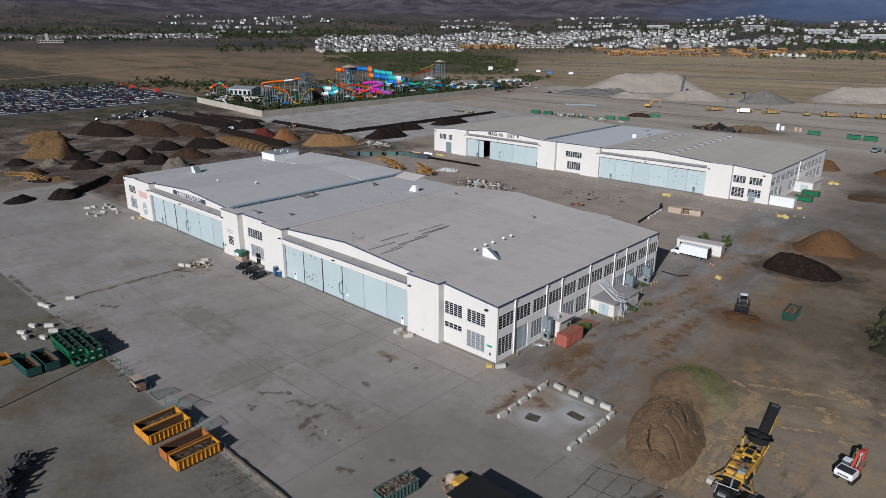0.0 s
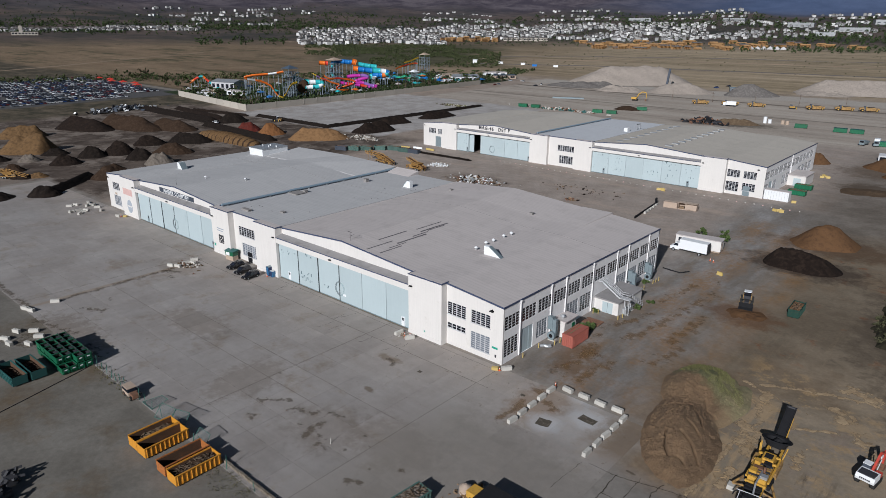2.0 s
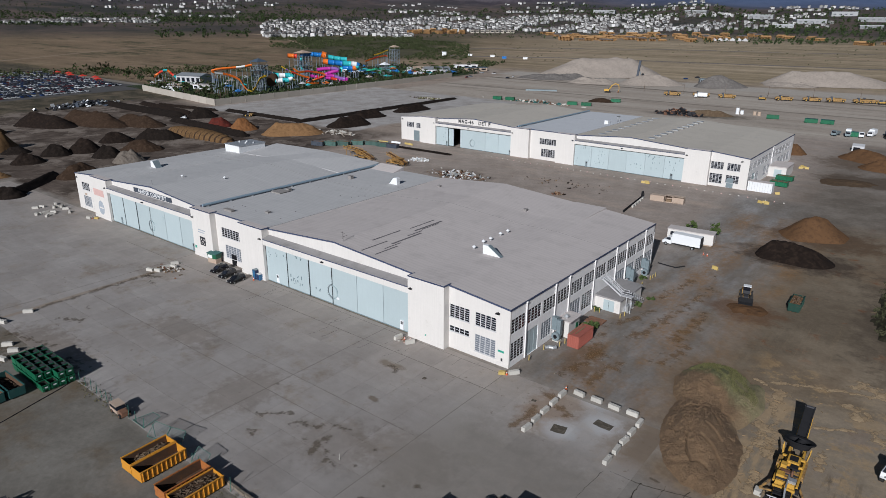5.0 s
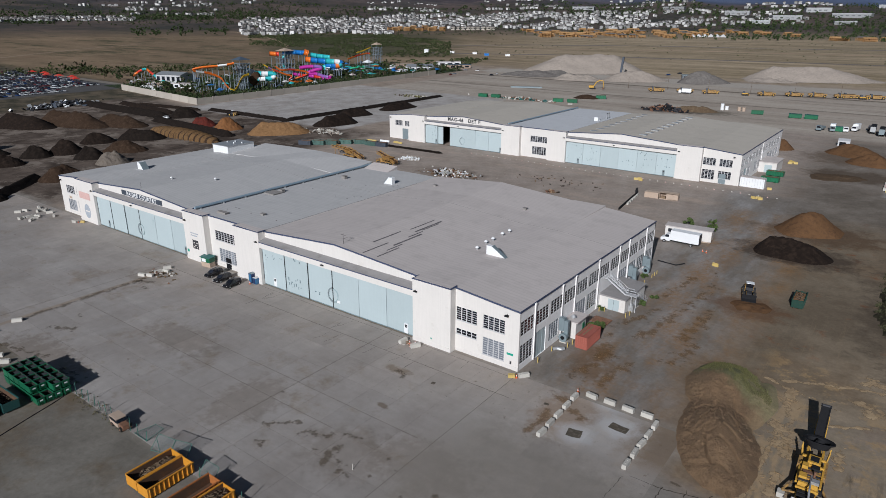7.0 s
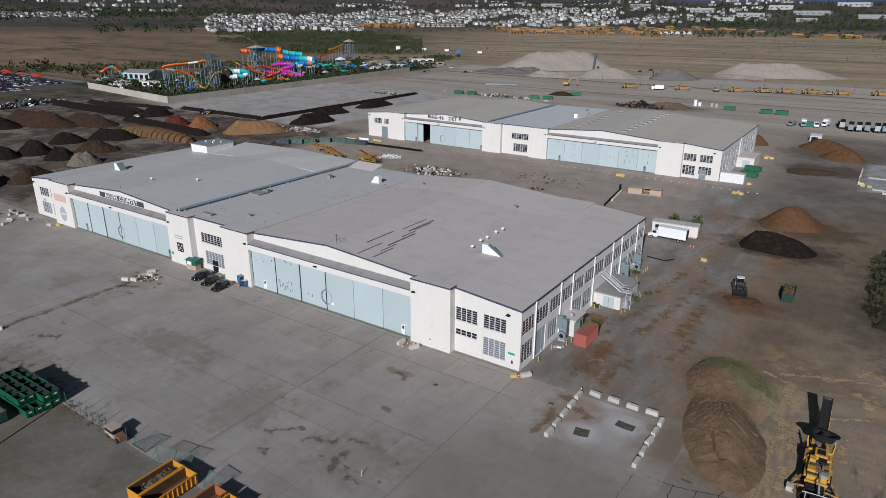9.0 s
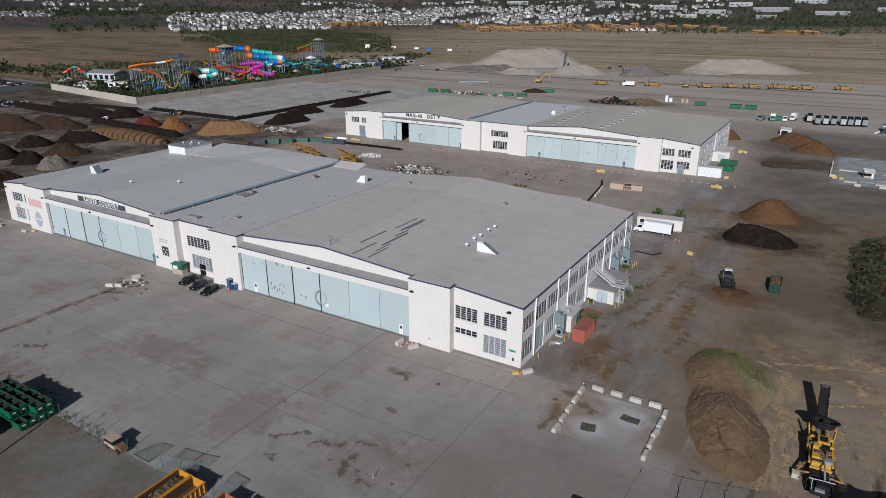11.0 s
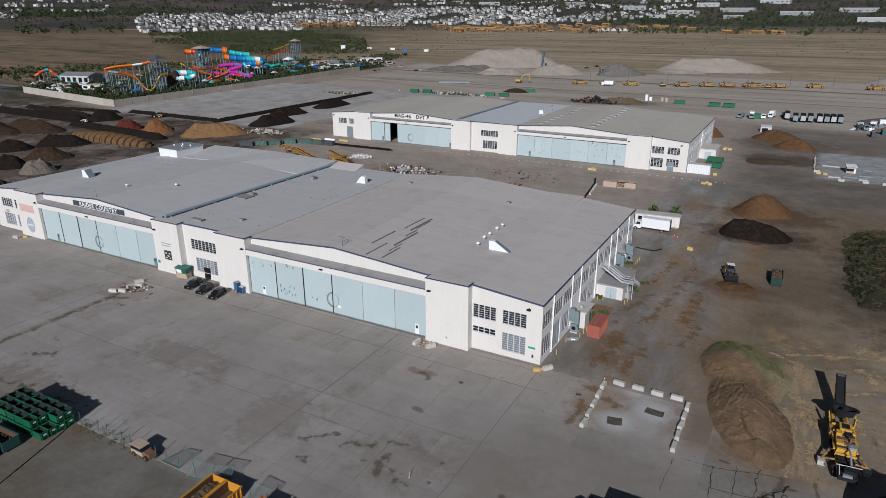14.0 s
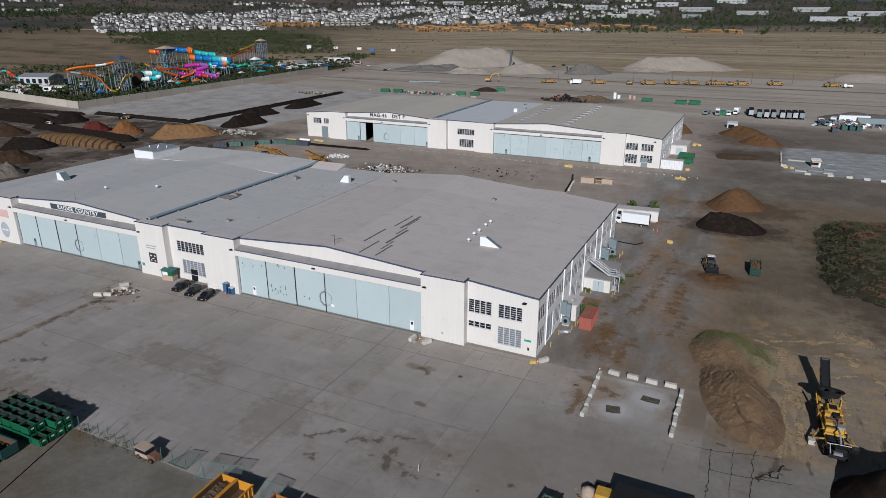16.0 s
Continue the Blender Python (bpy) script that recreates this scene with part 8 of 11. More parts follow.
for (x0, y0), (x1, y1) in zip(line, line[1:]):
    l = math.hypot(x1 - x0, y1 - y0)
    n = max(1, round(l / 12))
    a = math.degrees(math.atan2(y1 - y0, x1 - x0))
    for k in range(n):
        b = Mesh()
        b.box(0, l / n - 0.1, -0.15, 0.15, -1, 4.4)
        b.box(-0.05, 0.45, -0.25, 0.25, -1, 4.55)
        x, y = x0 + (x1 - x0) * k / n, y0 + (y1 - y0) * k / n
        part("wall_panel", b, M["wall_cream"], wall, m=pose(x, y, ground_z(x, y), 0, 0, a))


def smooth_path(pts, n=6):
    p = [Vector(pts[0]) * 2 - Vector(pts[1]), *map(Vector, pts), Vector(pts[-1]) * 2 - Vector(pts[-2])]
    out = []
    for i in range(1, len(p) - 2):
        for k in range(n):
            t = k / n
            out.append(0.5 * (2 * p[i] + (p[i + 1] - p[i - 1]) * t + (2 * p[i - 1] - 5 * p[i] + 4 * p[i + 1] - p[i + 2]) * t * t + (3 * p[i] - p[i - 1] - 3 * p[i + 1] + p[i + 2]) * t ** 3))
    return out + [p[-2]]


def flume(pts, r, colours, label, open_top=False):
    """A water slide: coloured lengths of tube or trough on steel columns."""
    t = thing("water_slide", label, "water slide", "water slides")
    r = r * 1.25
    path = smooth_path(pts)
    step = max(4, len(path) // (2 * len(colours)))
    runs = list(range(0, len(path) - 1, step))
    for k, i in enumerate(runs):
        b = Mesh()
        seg = path[i:min(i + step, len(path) - 1) + 1]
        if open_top:
            verts, faces, n = [], [], 7
            for q, p in enumerate(seg):
                w = (seg[min(q + 1, len(seg) - 1)] - seg[max(q - 1, 0)]).normalized()
                u = w.cross(Vector((0, 0, 1))).normalized()
                for side, rr in ((0, r), (1, r * 0.88)):
                    for j in range(n):
                        a = math.pi * j / (n - 1)
                        verts.append(p + u * rr * math.cos(a) - Vector((0, 0, rr * math.sin(a) * 0.9)))
            for q in range(len(seg) - 1):
                for side in (0, 1):
                    for j in range(n - 1):
                        o = q * 2 * n + side * n + j
                        faces.append((o, o + 1, o + 1 + 2 * n, o + 2 * n))
                for j in (0, n - 1):
                    o = q * 2 * n + j
                    faces.append((o, o + n, o + 3 * n, o + 2 * n))
            b.add(verts, faces)
        else:
            b.sweep(seg, r, 10)
        part("flume_length", b, M[colours[k % len(colours)]], t, smooth=True)
    for i in range(1, len(path), 3):
        p = path[i]
        z = ground_z(p.x, p.y)
        if p.z - z > 3:
            b = Mesh()
            b.tube((p.x, p.y, z - 1), (p.x, p.y, p.z - r * 0.8), 0.28, 0.2, 6)
            part("column", b, M["s_steel"], t)
    return t


flume([(-389.6, 231.8, 24.8), (-393.6, 226.9, 23.5), (-398.5, 220.0, 22.7), (-402.4, 213.1, 22.2), (-406.3, 208.2, 21.1), (-407.1, 207.2, 20.2), (-405.4, 209.7, 19.3), (-400.9, 216.1, 17.9), (-397.5, 221.0, 15.6), (-395.5, 223.9, 13.3), (-394.2, 225.6, 9.4), (-392.6, 227.9, 5.9)], 1.5, ("s_orange", "s_white", "s_orange", "s_orange", "s_orange", "s_orange"), "orange and white open water slide looping back and plunging", True)
flume([(-392.6, 227.9, 5.9), (-390.6, 230.5, 4.8), (-389.2, 232.8, 7.0), (-387.6, 235.0, 11.9), (-386.1, 237.3, 15.0), (-383.7, 240.3, 16.3)], 1.5, ("s_yellow", "s_yellow"), "yellow open water slide rising in a half-pipe", True)
flume([(-401, 249, 17.6), (-398, 252.5, 16.7), (-395, 257, 14.8), (-391, 262, 14.3), (-388, 266, 14.2), (-386.4, 268, 12.8), (-388.5, 265, 10.5), (-392.7, 260, 10.1), (-396, 255, 8.8), (-398.5, 252, 6.5)], 1.5, ("s_teal", "s_white", "s_teal", "s_white", "s_teal"), "teal and white tube slide on steel columns")
flume([(-452, 317, 25.7), (-446.7, 323.5, 25.2)], 1.6, ("s_orange", "s_red"), "short orange tube at the tower top")
flume([(-444.6, 326, 25.7), (-439, 333, 26.8), (-434, 339, 26.2), (-431, 342, 26.2)], 1.7, ("s_blue", "s_blue"), "navy blue tube slide under the tower canopy")
flume([(-431.5, 340.5, 27.0), (-429, 343.5, 25.6)], 2.3, ("s_orange",), "fat orange tube elbow")
flume([(-428, 345, 24.6), (-422.6, 351, 23.1), (-416, 358, 22.0)], 1.6, ("s_teal", "s_teal"), "teal tube slide from the tower")
flume([(-427, 337.6, 20.8), (-422, 343, 19.8), (-415, 351, 18.7), (-408, 359.5, 18.0), (-405.5, 362.3, 16.6), (-408, 359.4, 14.4), (-411.6, 355.4, 14.6), (-416, 350.4, 13.2), (-412.7, 354, 12.2)], 2.0, ("s_orange", "s_blue", "s_blue", "s_teal", "s_white", "s_blue", "s_teal"), "thick blue tube slide with white rings")
flume([(-416.7, 294, 17.5), (-413.6, 298, 14.6), (-409, 304, 15.0), (-404, 310, 14.0), (-400, 315, 12.5), (-401, 314, 10.0), (-405, 308.5, 8.0), (-407.4, 305.7, 6.5)], 1.4, ("s_orange", "s_orange", "s_red", "s_orange"), "orange winding water slide", True)
flume([(-414, 289, 15.5), (-411, 292.7, 13.5), (-408, 296.5, 11.5), (-404, 301, 9.5), (-406, 298.7, 6.5), (-402, 303, 5.0), (-399, 307, 5.5)], 1.3, ("s_red", "s_orange", "s_orange"), "red-orange winding water slide low in the park", True)
flume([(-414.6, 319, 14.5), (-409.5, 325, 15.5), (-404, 331, 15.5), (-402, 333.6, 13.9), (-406, 329, 12.4), (-409.7, 324.7, 9.9), (-404.6, 330.7, 8.8), (-401, 334.6, 6.8), (-396.7, 339.8, 5.7), (-400, 335.7, 4.2)], 1.3, ("s_magenta", "s_lilac", "s_magenta"), "magenta and lilac winding tube slide")
flume([(-409, 306, 10.5), (-404, 313, 9.0), (-398, 320, 8.0), (-393, 327, 6.0)], 1.1, ("s_magenta", "s_red"), "magenta slide crossing under the orange one")
flume([(-492, 472.7, 19.8), (-487, 477.7, 21.7), (-482.5, 481.7, 24.3), (-480, 484, 25.5)], 1.3, ("s_yellow", "s_yellow"), "yellow open slide from the far tower", True)
flume([(-487, 453.5, 14.0), (-478.6, 461.8, 18.0), (-471.6, 468.5, 20.0), (-469, 470.7, 19.6)], 1.4, ("s_orange", "s_red"), "orange open slide from the far tower", True)
flume([(-431, 399, 8.1), (-427, 403, 9.8), (-421.7, 408.4, 10.4), (-417.6, 412.5, 9.3), (-420.5, 409.6, 7.0), (-424.6, 405.5, 7.4), (-419, 413, 5.0)], 1.0, ("s_green", "s_green"), "green winding tube slide")
flume([(-410, 440, 7), (-404, 447, 6.4), (-399, 454, 4)], 1.1, ("s_orange", "s_red"), "small orange slide among the canopies")
flume([(-440, 420, 9), (-430, 428, 8), (-424, 438, 6), (-416, 446, 5)], 1.1, ("s_blue", "s_teal"), "small blue slide in the park")
flume([(-420, 284, 19.3), (-416.7, 287.8, 16.4), (-414.6, 290.5, 14.0), (-417, 287, 11.0), (-413, 292, 8.0)], 0.9, ("s_yellow", "s_lilac", "s_yellow"), "yellow winding slide beside the tower", True)
flume([(-441.7, 327.7, 25.3), (-443.4, 325.5, 21.6), (-444, 325, 16.9), (-442, 327, 13.7), (-436, 333, 11.0)], 1.1, ("s_teal", "dark_roof"), "dark teal tube slide curling down the tower")
flume([(-516, 219, 8.8), (-513, 224, 12.7), (-511, 229, 14.2), (-509, 232, 11.1), (-505, 236, 6)], 0.8, ("s_orange", "s_red", "s_teal"), "small orange slide among the trees")


def slide_tower(x, y, w, h, roof, label):
    t = thing("slide_tower", label, "slide tower", "slide towers", pose(x, y, ground_z(x, y)))
    for i in range(4):
        for j in range(4):
            b = Mesh()
            b.tube((-w / 2 + w * i / 3, -w / 2 + w * j / 3, -1), (-w / 2 + w * i / 3, -w / 2 + w * j / 3, h), 0.24, 0.24, 6)
            part("column", b, M["s_steel"], t)
    for k in range(5):
        b = Mesh()
        z = h * (k + 1) / 5.0
        b.box(-w / 2, w / 2 - (w * 0.3 if k % 2 else 0), -w / 2, w / 2, z - 0.25, z)
        part("deck", b, M["s_steel"], t)
        b = Mesh()
        b.tube((-w / 2, -w / 2, z - h / 5), (w / 2, -w / 2, z), 0.14, n=5)
        b.tube((w / 2, -w / 2, z - h / 5), (w / 2, w / 2, z), 0.14, n=5)
        part("brace", b, M["s_steel"], t)
        b = Mesh()
        b.hull8([(-w / 2, w / 2, z - h / 5), (w / 2, w / 2, z - 0.4), (w / 2, w / 2 + 1.6, z - 0.4), (-w / 2, w / 2 + 1.6, z - h / 5), (-w / 2, w / 2, z - h / 5 + 0.3), (w / 2, w / 2, z - 0.1), (w / 2, w / 2 + 1.6, z - 0.1), (-w / 2, w / 2 + 1.6, z - h / 5 + 0.3)])
        part("stair_flight", b, M["s_steel"], t)
    b = Mesh()
    b.hull8([(-w * 0.6, -w * 0.6, h + 2.6), (w * 0.6, -w * 0.6, h + 2.6), (w * 0.6, w * 0.6, h + 2.6), (-w * 0.6, w * 0.6, h + 2.6), (-0.4, -0.4, h + 5), (0.4, -0.4, h + 5), (0.4, 0.4, h + 5), (-0.4, 0.4, h + 5)])
    part("roof", b, M[roof], t, "peaked canopy roof")
    for sx in (-1, 1):
        for sy in (-1, 1):
            b = Mesh()
            b.tube((sx * w / 2, sy * w / 2, h), (sx * w / 2, sy * w / 2, h + 2.7), 0.15, n=6)
            part("roof_post", b, M["s_steel"], t)


bowl = Mesh()
for k in range(20):
    a = 2 * math.pi * k / 20
    bowl.v += [(5.6 * math.cos(a) * 0.35, 5.6 * math.sin(a), 9.5 + 5.6 * math.cos(a) * 0.95), (2.0 + 1.4 * math.cos(a) * 0.35, 2.0 + 1.4 * math.sin(a), 9.0 + 1.4 * math.cos(a))]
    bowl.f.append((2 * k, 2 * k + 1, (2 * k + 3) % 40, (2 * k + 2) % 40))
    bowl.m.append(0)
o = part("slide_funnel", bowl, M["bin_inside"], m=pose(-388, 249, ground_z(-388, 249)))
tagged(o, "big rust-brown slide funnel on its side", "slide funnel")
slide_tower(-396, 243, 9, 21, "dark_roof", "grey steel slide tower with a slate-blue canopy")
slide_tower(-443, 328, 11, 22, "tan_metal", "grey steel slide tower with a tan canopy")
slide_tower(-476, 490, 8, 20, "tan_metal", "far grey slide tower with a tan canopy")
slide_tower(-418, 412, 7, 8, "s_white", "low slide tower with stairs")


def plain_building(x, y, w, d, h, rz, wall_mat, roof_mat, label, windows=4, gable=0.0, name="park_building"):
    t = thing(name, label, "building", "", pose(x, y, ground_z(x, y) - 0.3, 0, 0, rz))
    b = Mesh()
    b.box(0, w, 0, d, 0, h)
    part("wall", b, M[wall_mat], t)
    b = Mesh()
    if gable:
        b.prism([(-0.5, h), (d / 2, h + gable), (d + 0.5, h)], -0.5, w + 0.5, "x")
    else:
        b.box(-0.4, w + 0.4, -0.4, d + 0.4, h, h + 0.5)
    part("roof", b, M[roof_mat], t)
    for k in range(windows):
        b = Mesh()
        s = w / windows
        b.box(s * k + s * 0.2, s * k + s * 0.8, -0.08, 0.01, h * 0.35, h * 0.8)
        part("window", b, M["glass"], t)
    return t


plain_building(-497, 229, 27, 16, 7.5, 15, "frame", "steel", "grey park hall with a pale ribbed roof", 5, 2.2)
plain_building(-452, 217, 17, 8, 3.6, 20, "white_plain", "roof", "low white park kiosk with a flat roof", 3)
plain_building(-456, 190, 16, 9, 2.6, 20, "white_plain", "white_plain", "white park tent with an arched top", 0, 1.6)
plain_building(-392, 446, 26, 17, 5.5, 52, "white_plain", "steel", "white hall with a pale grey gabled roof", 4, 2.5)
plain_building(-430, 472, 22, 10, 4.5, 52, "tan_metal", "tan_metal", "tan service building with a flat roof", 3)
plain_building(-410, 520, 26, 10, 5, 52, "white_plain", "roof", "white service building with a flat roof", 3)
plain_building(-384, 505, 24, 10, 4, 52, "tan_metal", "dark_roof", "tan service building with a dark roof", 3)
plain_building(-480, 215, 12, 8, 3, 20, "tan_metal", "roof", "small tan park kiosk", 2)
for k in range(64):
    r = random.Random(100 + k)
    x, y = -372 - r.uniform(0, 90), 380 + r.uniform(0, 100)
    if k >= 16:
        x, y = -376 - r.uniform(0, 130), 205 + r.uniform(0, 280)
    t = thing("shade_canopy", "bright blue shade canopy on posts" if k < 16 else "small peaked park canopy on four posts", "canopy", "shade canopies", pose(x, y, ground_z(x, y)))
    b = Mesh()
    w = r.uniform(3, 5) if k < 16 else r.uniform(1.5, 3.2)
    b.hull8([(-w, -w, 2.6), (w, -w, 2.6), (w, w, 2.6), (-w, w, 2.6), (-0.2, -0.2, 4.2), (0.2, -0.2, 4.2), (0.2, 0.2, 4.2), (-0.2, 0.2, 4.2)])
    part("cloth", b, M[r.choice(("s_blue", "s_teal", "s_blue", "s_white") if k < 16 else ("s_blue", "s_teal", "frame", "tan_metal", "s_orange", "frame", "dark_roof", "roof"))], t)
    for sx in (-1, 1):
        for sy in (-1, 1):
            b = Mesh()
            b.tube((sx * w * 0.9, sy * w * 0.9, -0.5), (sx * w * 0.9, sy * w * 0.9, 2.7), 0.08, n=5)
            part("post", b, M["s_steel"], t)


# ---------------- trees ----------------
def tree_parts(seed, h, w, n, leaf, palm=False):
    r = random.Random(seed)
    trunk, crown = Mesh(), Mesh()
    if palm:
        trunk.tube((0, 0, -0.5), (0.3, 0.1, h), 0.28, 0.18, 6)
        for k in range(16):
            a = 2 * math.pi * k / 16 + r.uniform(-0.2, 0.2)
            tip = r.uniform(-1.2, 0.8)
            u, v = Vector((math.cos(a), math.sin(a), 0)), Vector((-math.sin(a), math.cos(a), 0)) * 0.35
            c = Vector((0.3, 0.1, h))
            mid, end = c + u * w * 0.28 + Vector((0, 0, 0.7)), c + u * w * 0.55 + Vector((0, 0, tip))
            crown.add([c - v * 0.4, c + v * 0.4, mid + v, end, mid - v], [(0, 1, 2, 3, 4)])
    else:
        trunk.tube((0, 0, -0.5), (0, 0, h * 0.45), 0.05 * h, 0.03 * h, 6)
        for k in range(5):
            a = 1.26 * k + r.uniform(-0.3, 0.3)
            trunk.tube((0, 0, h * 0.35), (w * 0.3 * math.cos(a), w * 0.3 * math.sin(a), h * 0.75), 0.025 * h, 0.01 * h, 5)
        foliage(crown, (0, 0, h * 0.62), (w / 2, w / 2, h * 0.36), n, 0.11 * w, r)
    return trunk.data("trunk", M["bark"]), crown.data("crown", M[leaf])


KINDS = [tree_parts(31, 9, 6, 190, "leaf_dark"), tree_parts(32, 7, 6, 170, "leaf"), tree_parts(33, 11, 7, 200, "leaf_dark"), tree_parts(34, 9, 6, 0, "leaf", True), tree_parts(35, 12, 6, 0, "leaf_dark", True)]


def tree(x, y, kind, s, label, group):
    t = thing("tree", label, "tree", group, pose(x, y, ground_z(x, y), 0, 0, (x * 37 + y * 11) % 360) @ Matrix.Scale(s, 4))
    part("trunk", KINDS[kind][0], None, t)
    part("crown", KINDS[kind][1], None, t)


r = random.Random(77)
for k in range(300):
    x, y = -362 - abs(r.gauss(0, 60)), r.uniform(182, 500)
    if k < 45:
        x, y = -372 - r.uniform(0, 10), 180 + 6.5 * k
    elif k < 70:
        f = (k - 45) / 25
        x, y = -365 - 105 * f, 182 + 9 * f + r.uniform(2, 12)
    kind = r.choice((0, 1, 2, 3, 4, 3, 4))
    size = r.uniform(0.55, 0.95)
    if -425 < x < -366 and 200 < y < 345:
        size = r.uniform(0.25, 0.45)
    tree(x, y, kind, size, "tall feathery palm in the water park" if kind > 2 else "leafy green tree in the water park", "park trees")
for k in range(60):
    x, y = -690 + 190 * r.random(), 215 + r.uniform(0, 40) + 0.1 * k
    tree(x - 20, y, r.choice((0, 2, 1)), r.uniform(0.6, 0.9), "small dark tree in the row behind the car park", "car park trees")
hedge = Mesh()
for k in range(90):
    y = 178 + 2.9 * k
    foliage(hedge, (-359.5, y, ground_z(-359, y) + 3.4), (2.8, 2.3, 3.2), 60, 0.65, r)
for k in range(44):
    f = k / 44
    x, y = -361 - 108 * f, 178 + 10 * f
    foliage(hedge, (x, y + 1, ground_z(x, y) + 3.0), (2.3, 2.8, 2.8), 60, 0.65, r)
shrubs = Mesh()
for k in range(800):
    x, y = -368 - 140 * r.random() ** 1.2, r.uniform(190, 520)
    if y < 190 + (-360 - x) * 0.09:
        continue
    q = r.uniform(1.4, 3.6)
    foliage(shrubs, (x, y, ground_z(x, y) + q * 0.5), (q * 0.8, q * 0.8, q * 0.65), 22, q * 0.3, r)
o = part("park_shrubs", shrubs, M["leaf_dark"])
tagged(o, "dark green shrubs between the park's paths", "shrubs", kind="stuff")
o = part("hedge", hedge, M["leaf_dark"])
tagged(o, "dense dark green hedge inside the park wall", "hedge", kind="stuff")
lawn = Mesh()
nl = 12
for a in range(nl + 1):
    for e in range(nl + 1):
        x, y = -360 - 150 * a / nl, 180 + 320 * e / nl + 9 * a / nl
        lawn.v.append((x, y, ground_z(x, y) + 0.12))
for a in range(nl):
    for e in range(nl):
        q = a * (nl + 1) + e
        lawn.f.append((q, q + 1, q + nl + 2, q + nl + 1))
        lawn.m.append(0)
M["lawn"] = surface("park_lawn", (0.030, 0.045, 0.018), 0.9, 0, 0.06, 0.6, 0.25, stain=(0.10, 0.095, 0.085), stain_at=(0.54, 0.6))
o = part("lawn", lawn, M["lawn"])
tagged(o, "park lawn and paving under the slides", "lawn", kind="structure")


# ---------------- car park ----------------
CAR = Mesh()
CAR.prism([(-2.2, 0.25), (-2.25, 0.75), (-1.3, 0.95), (1.9, 0.95), (2.2, 0.8), (2.2, 0.25)], -0.88, 0.88)
GLASS = Mesh()
GLASS.hull8([(-1.3, -0.82, 0.95), (1.8, -0.82, 0.95), (1.8, 0.82, 0.95), (-1.3, 0.82, 0.95), (-0.5, -0.65, 1.48), (1.3, -0.65, 1.48), (1.3, 0.65, 1.48), (-0.5, 0.65, 1.48)])
paints = [surface("car_paint", c, 0.25, 0.1, 0.5, 3.0, 0.05) for c in ((0.6, 0.61, 0.63), (0.03, 0.03, 0.035), (0.16, 0.17, 0.19), (0.3, 0.31, 0.33), (0.02, 0.05, 0.16), (0.12, 0.02, 0.02), (0.5, 0.5, 0.5))]
NAMES = ("white", "black", "dark grey", "silver grey", "dark blue", "dark red", "pale silver")
bodies = [CAR.data("body", p) for p in paints]
glass = GLASS.data("glasshouse", M["glass"])
rest = Mesh()
count = 0
for row in range(26):
    x = -494 - 7.6 * row - (2.4 if row % 2 else 0)
    for k in range(56):
        y = 40 + 2.75 * k + (0 if row < 8 else 1.5 * (row - 8))
        if y > 196 - 0.1 * row or k % 14 == 13 or r.random() < 0.14 or (row < 3 and y > 150):
            continue
        pick = r.choice((0, 0, 1, 1, 2, 3, 4, 5, 6))
        m = pose(x, y, ground_z(x, y), 0, 0, r.choice((0, 180)) + r.uniform(-2, 2))
        if row < 6:
            t = thing("car", f"{NAMES[pick]} car parked in a long row", "car", "car park rows", m)
            part("body", bodies[pick], None, t)
            part("glasshouse", glass, None, t)
        else:
            for src, mi in ((CAR, pick), (GLASS, 7)):
                rest.add([m @ Vector(v) for v in src.v], src.f, mi)
o = part("parked_cars", rest, paints + [M["glass"]])
tagged(o, "crowded rows of parked cars in many colours", "parked cars", kind="stuff")
for k in range(12):
    x, y = -560 - 9 * k, 190 + 3 * (k % 3)
    b = Mesh()
    w = 3.0
    b.hull8([(-w, -w, 2.4), (w, -w, 2.4), (w, w, 2.4), (-w, w, 2.4), (-0.2, -0.2, 3.8), (0.2, -0.2, 3.8), (0.2, 0.2, 3.8), (-0.2, 0.2, 3.8)])
    for sx in (-1, 1):
        for sy in (-1, 1):
            b.tube((sx * w * 0.9, sy * w * 0.9, -0.3), (sx * w * 0.9, sy * w * 0.9, 2.5), 0.08, n=5)
    if k % 2 == 0:
        o = part("pop_up_tent", b, M["s_red"], m=pose(x, y, ground_z(x, y)))
        tagged(o, "red pop-up tent at the edge of the car park", "tent", "red tents")


suv(pose(-315, 126, ground_z(-315, 126), 0, 0, 10), "white_plain", "white pickup car beside the windrow", "yard vehicles")


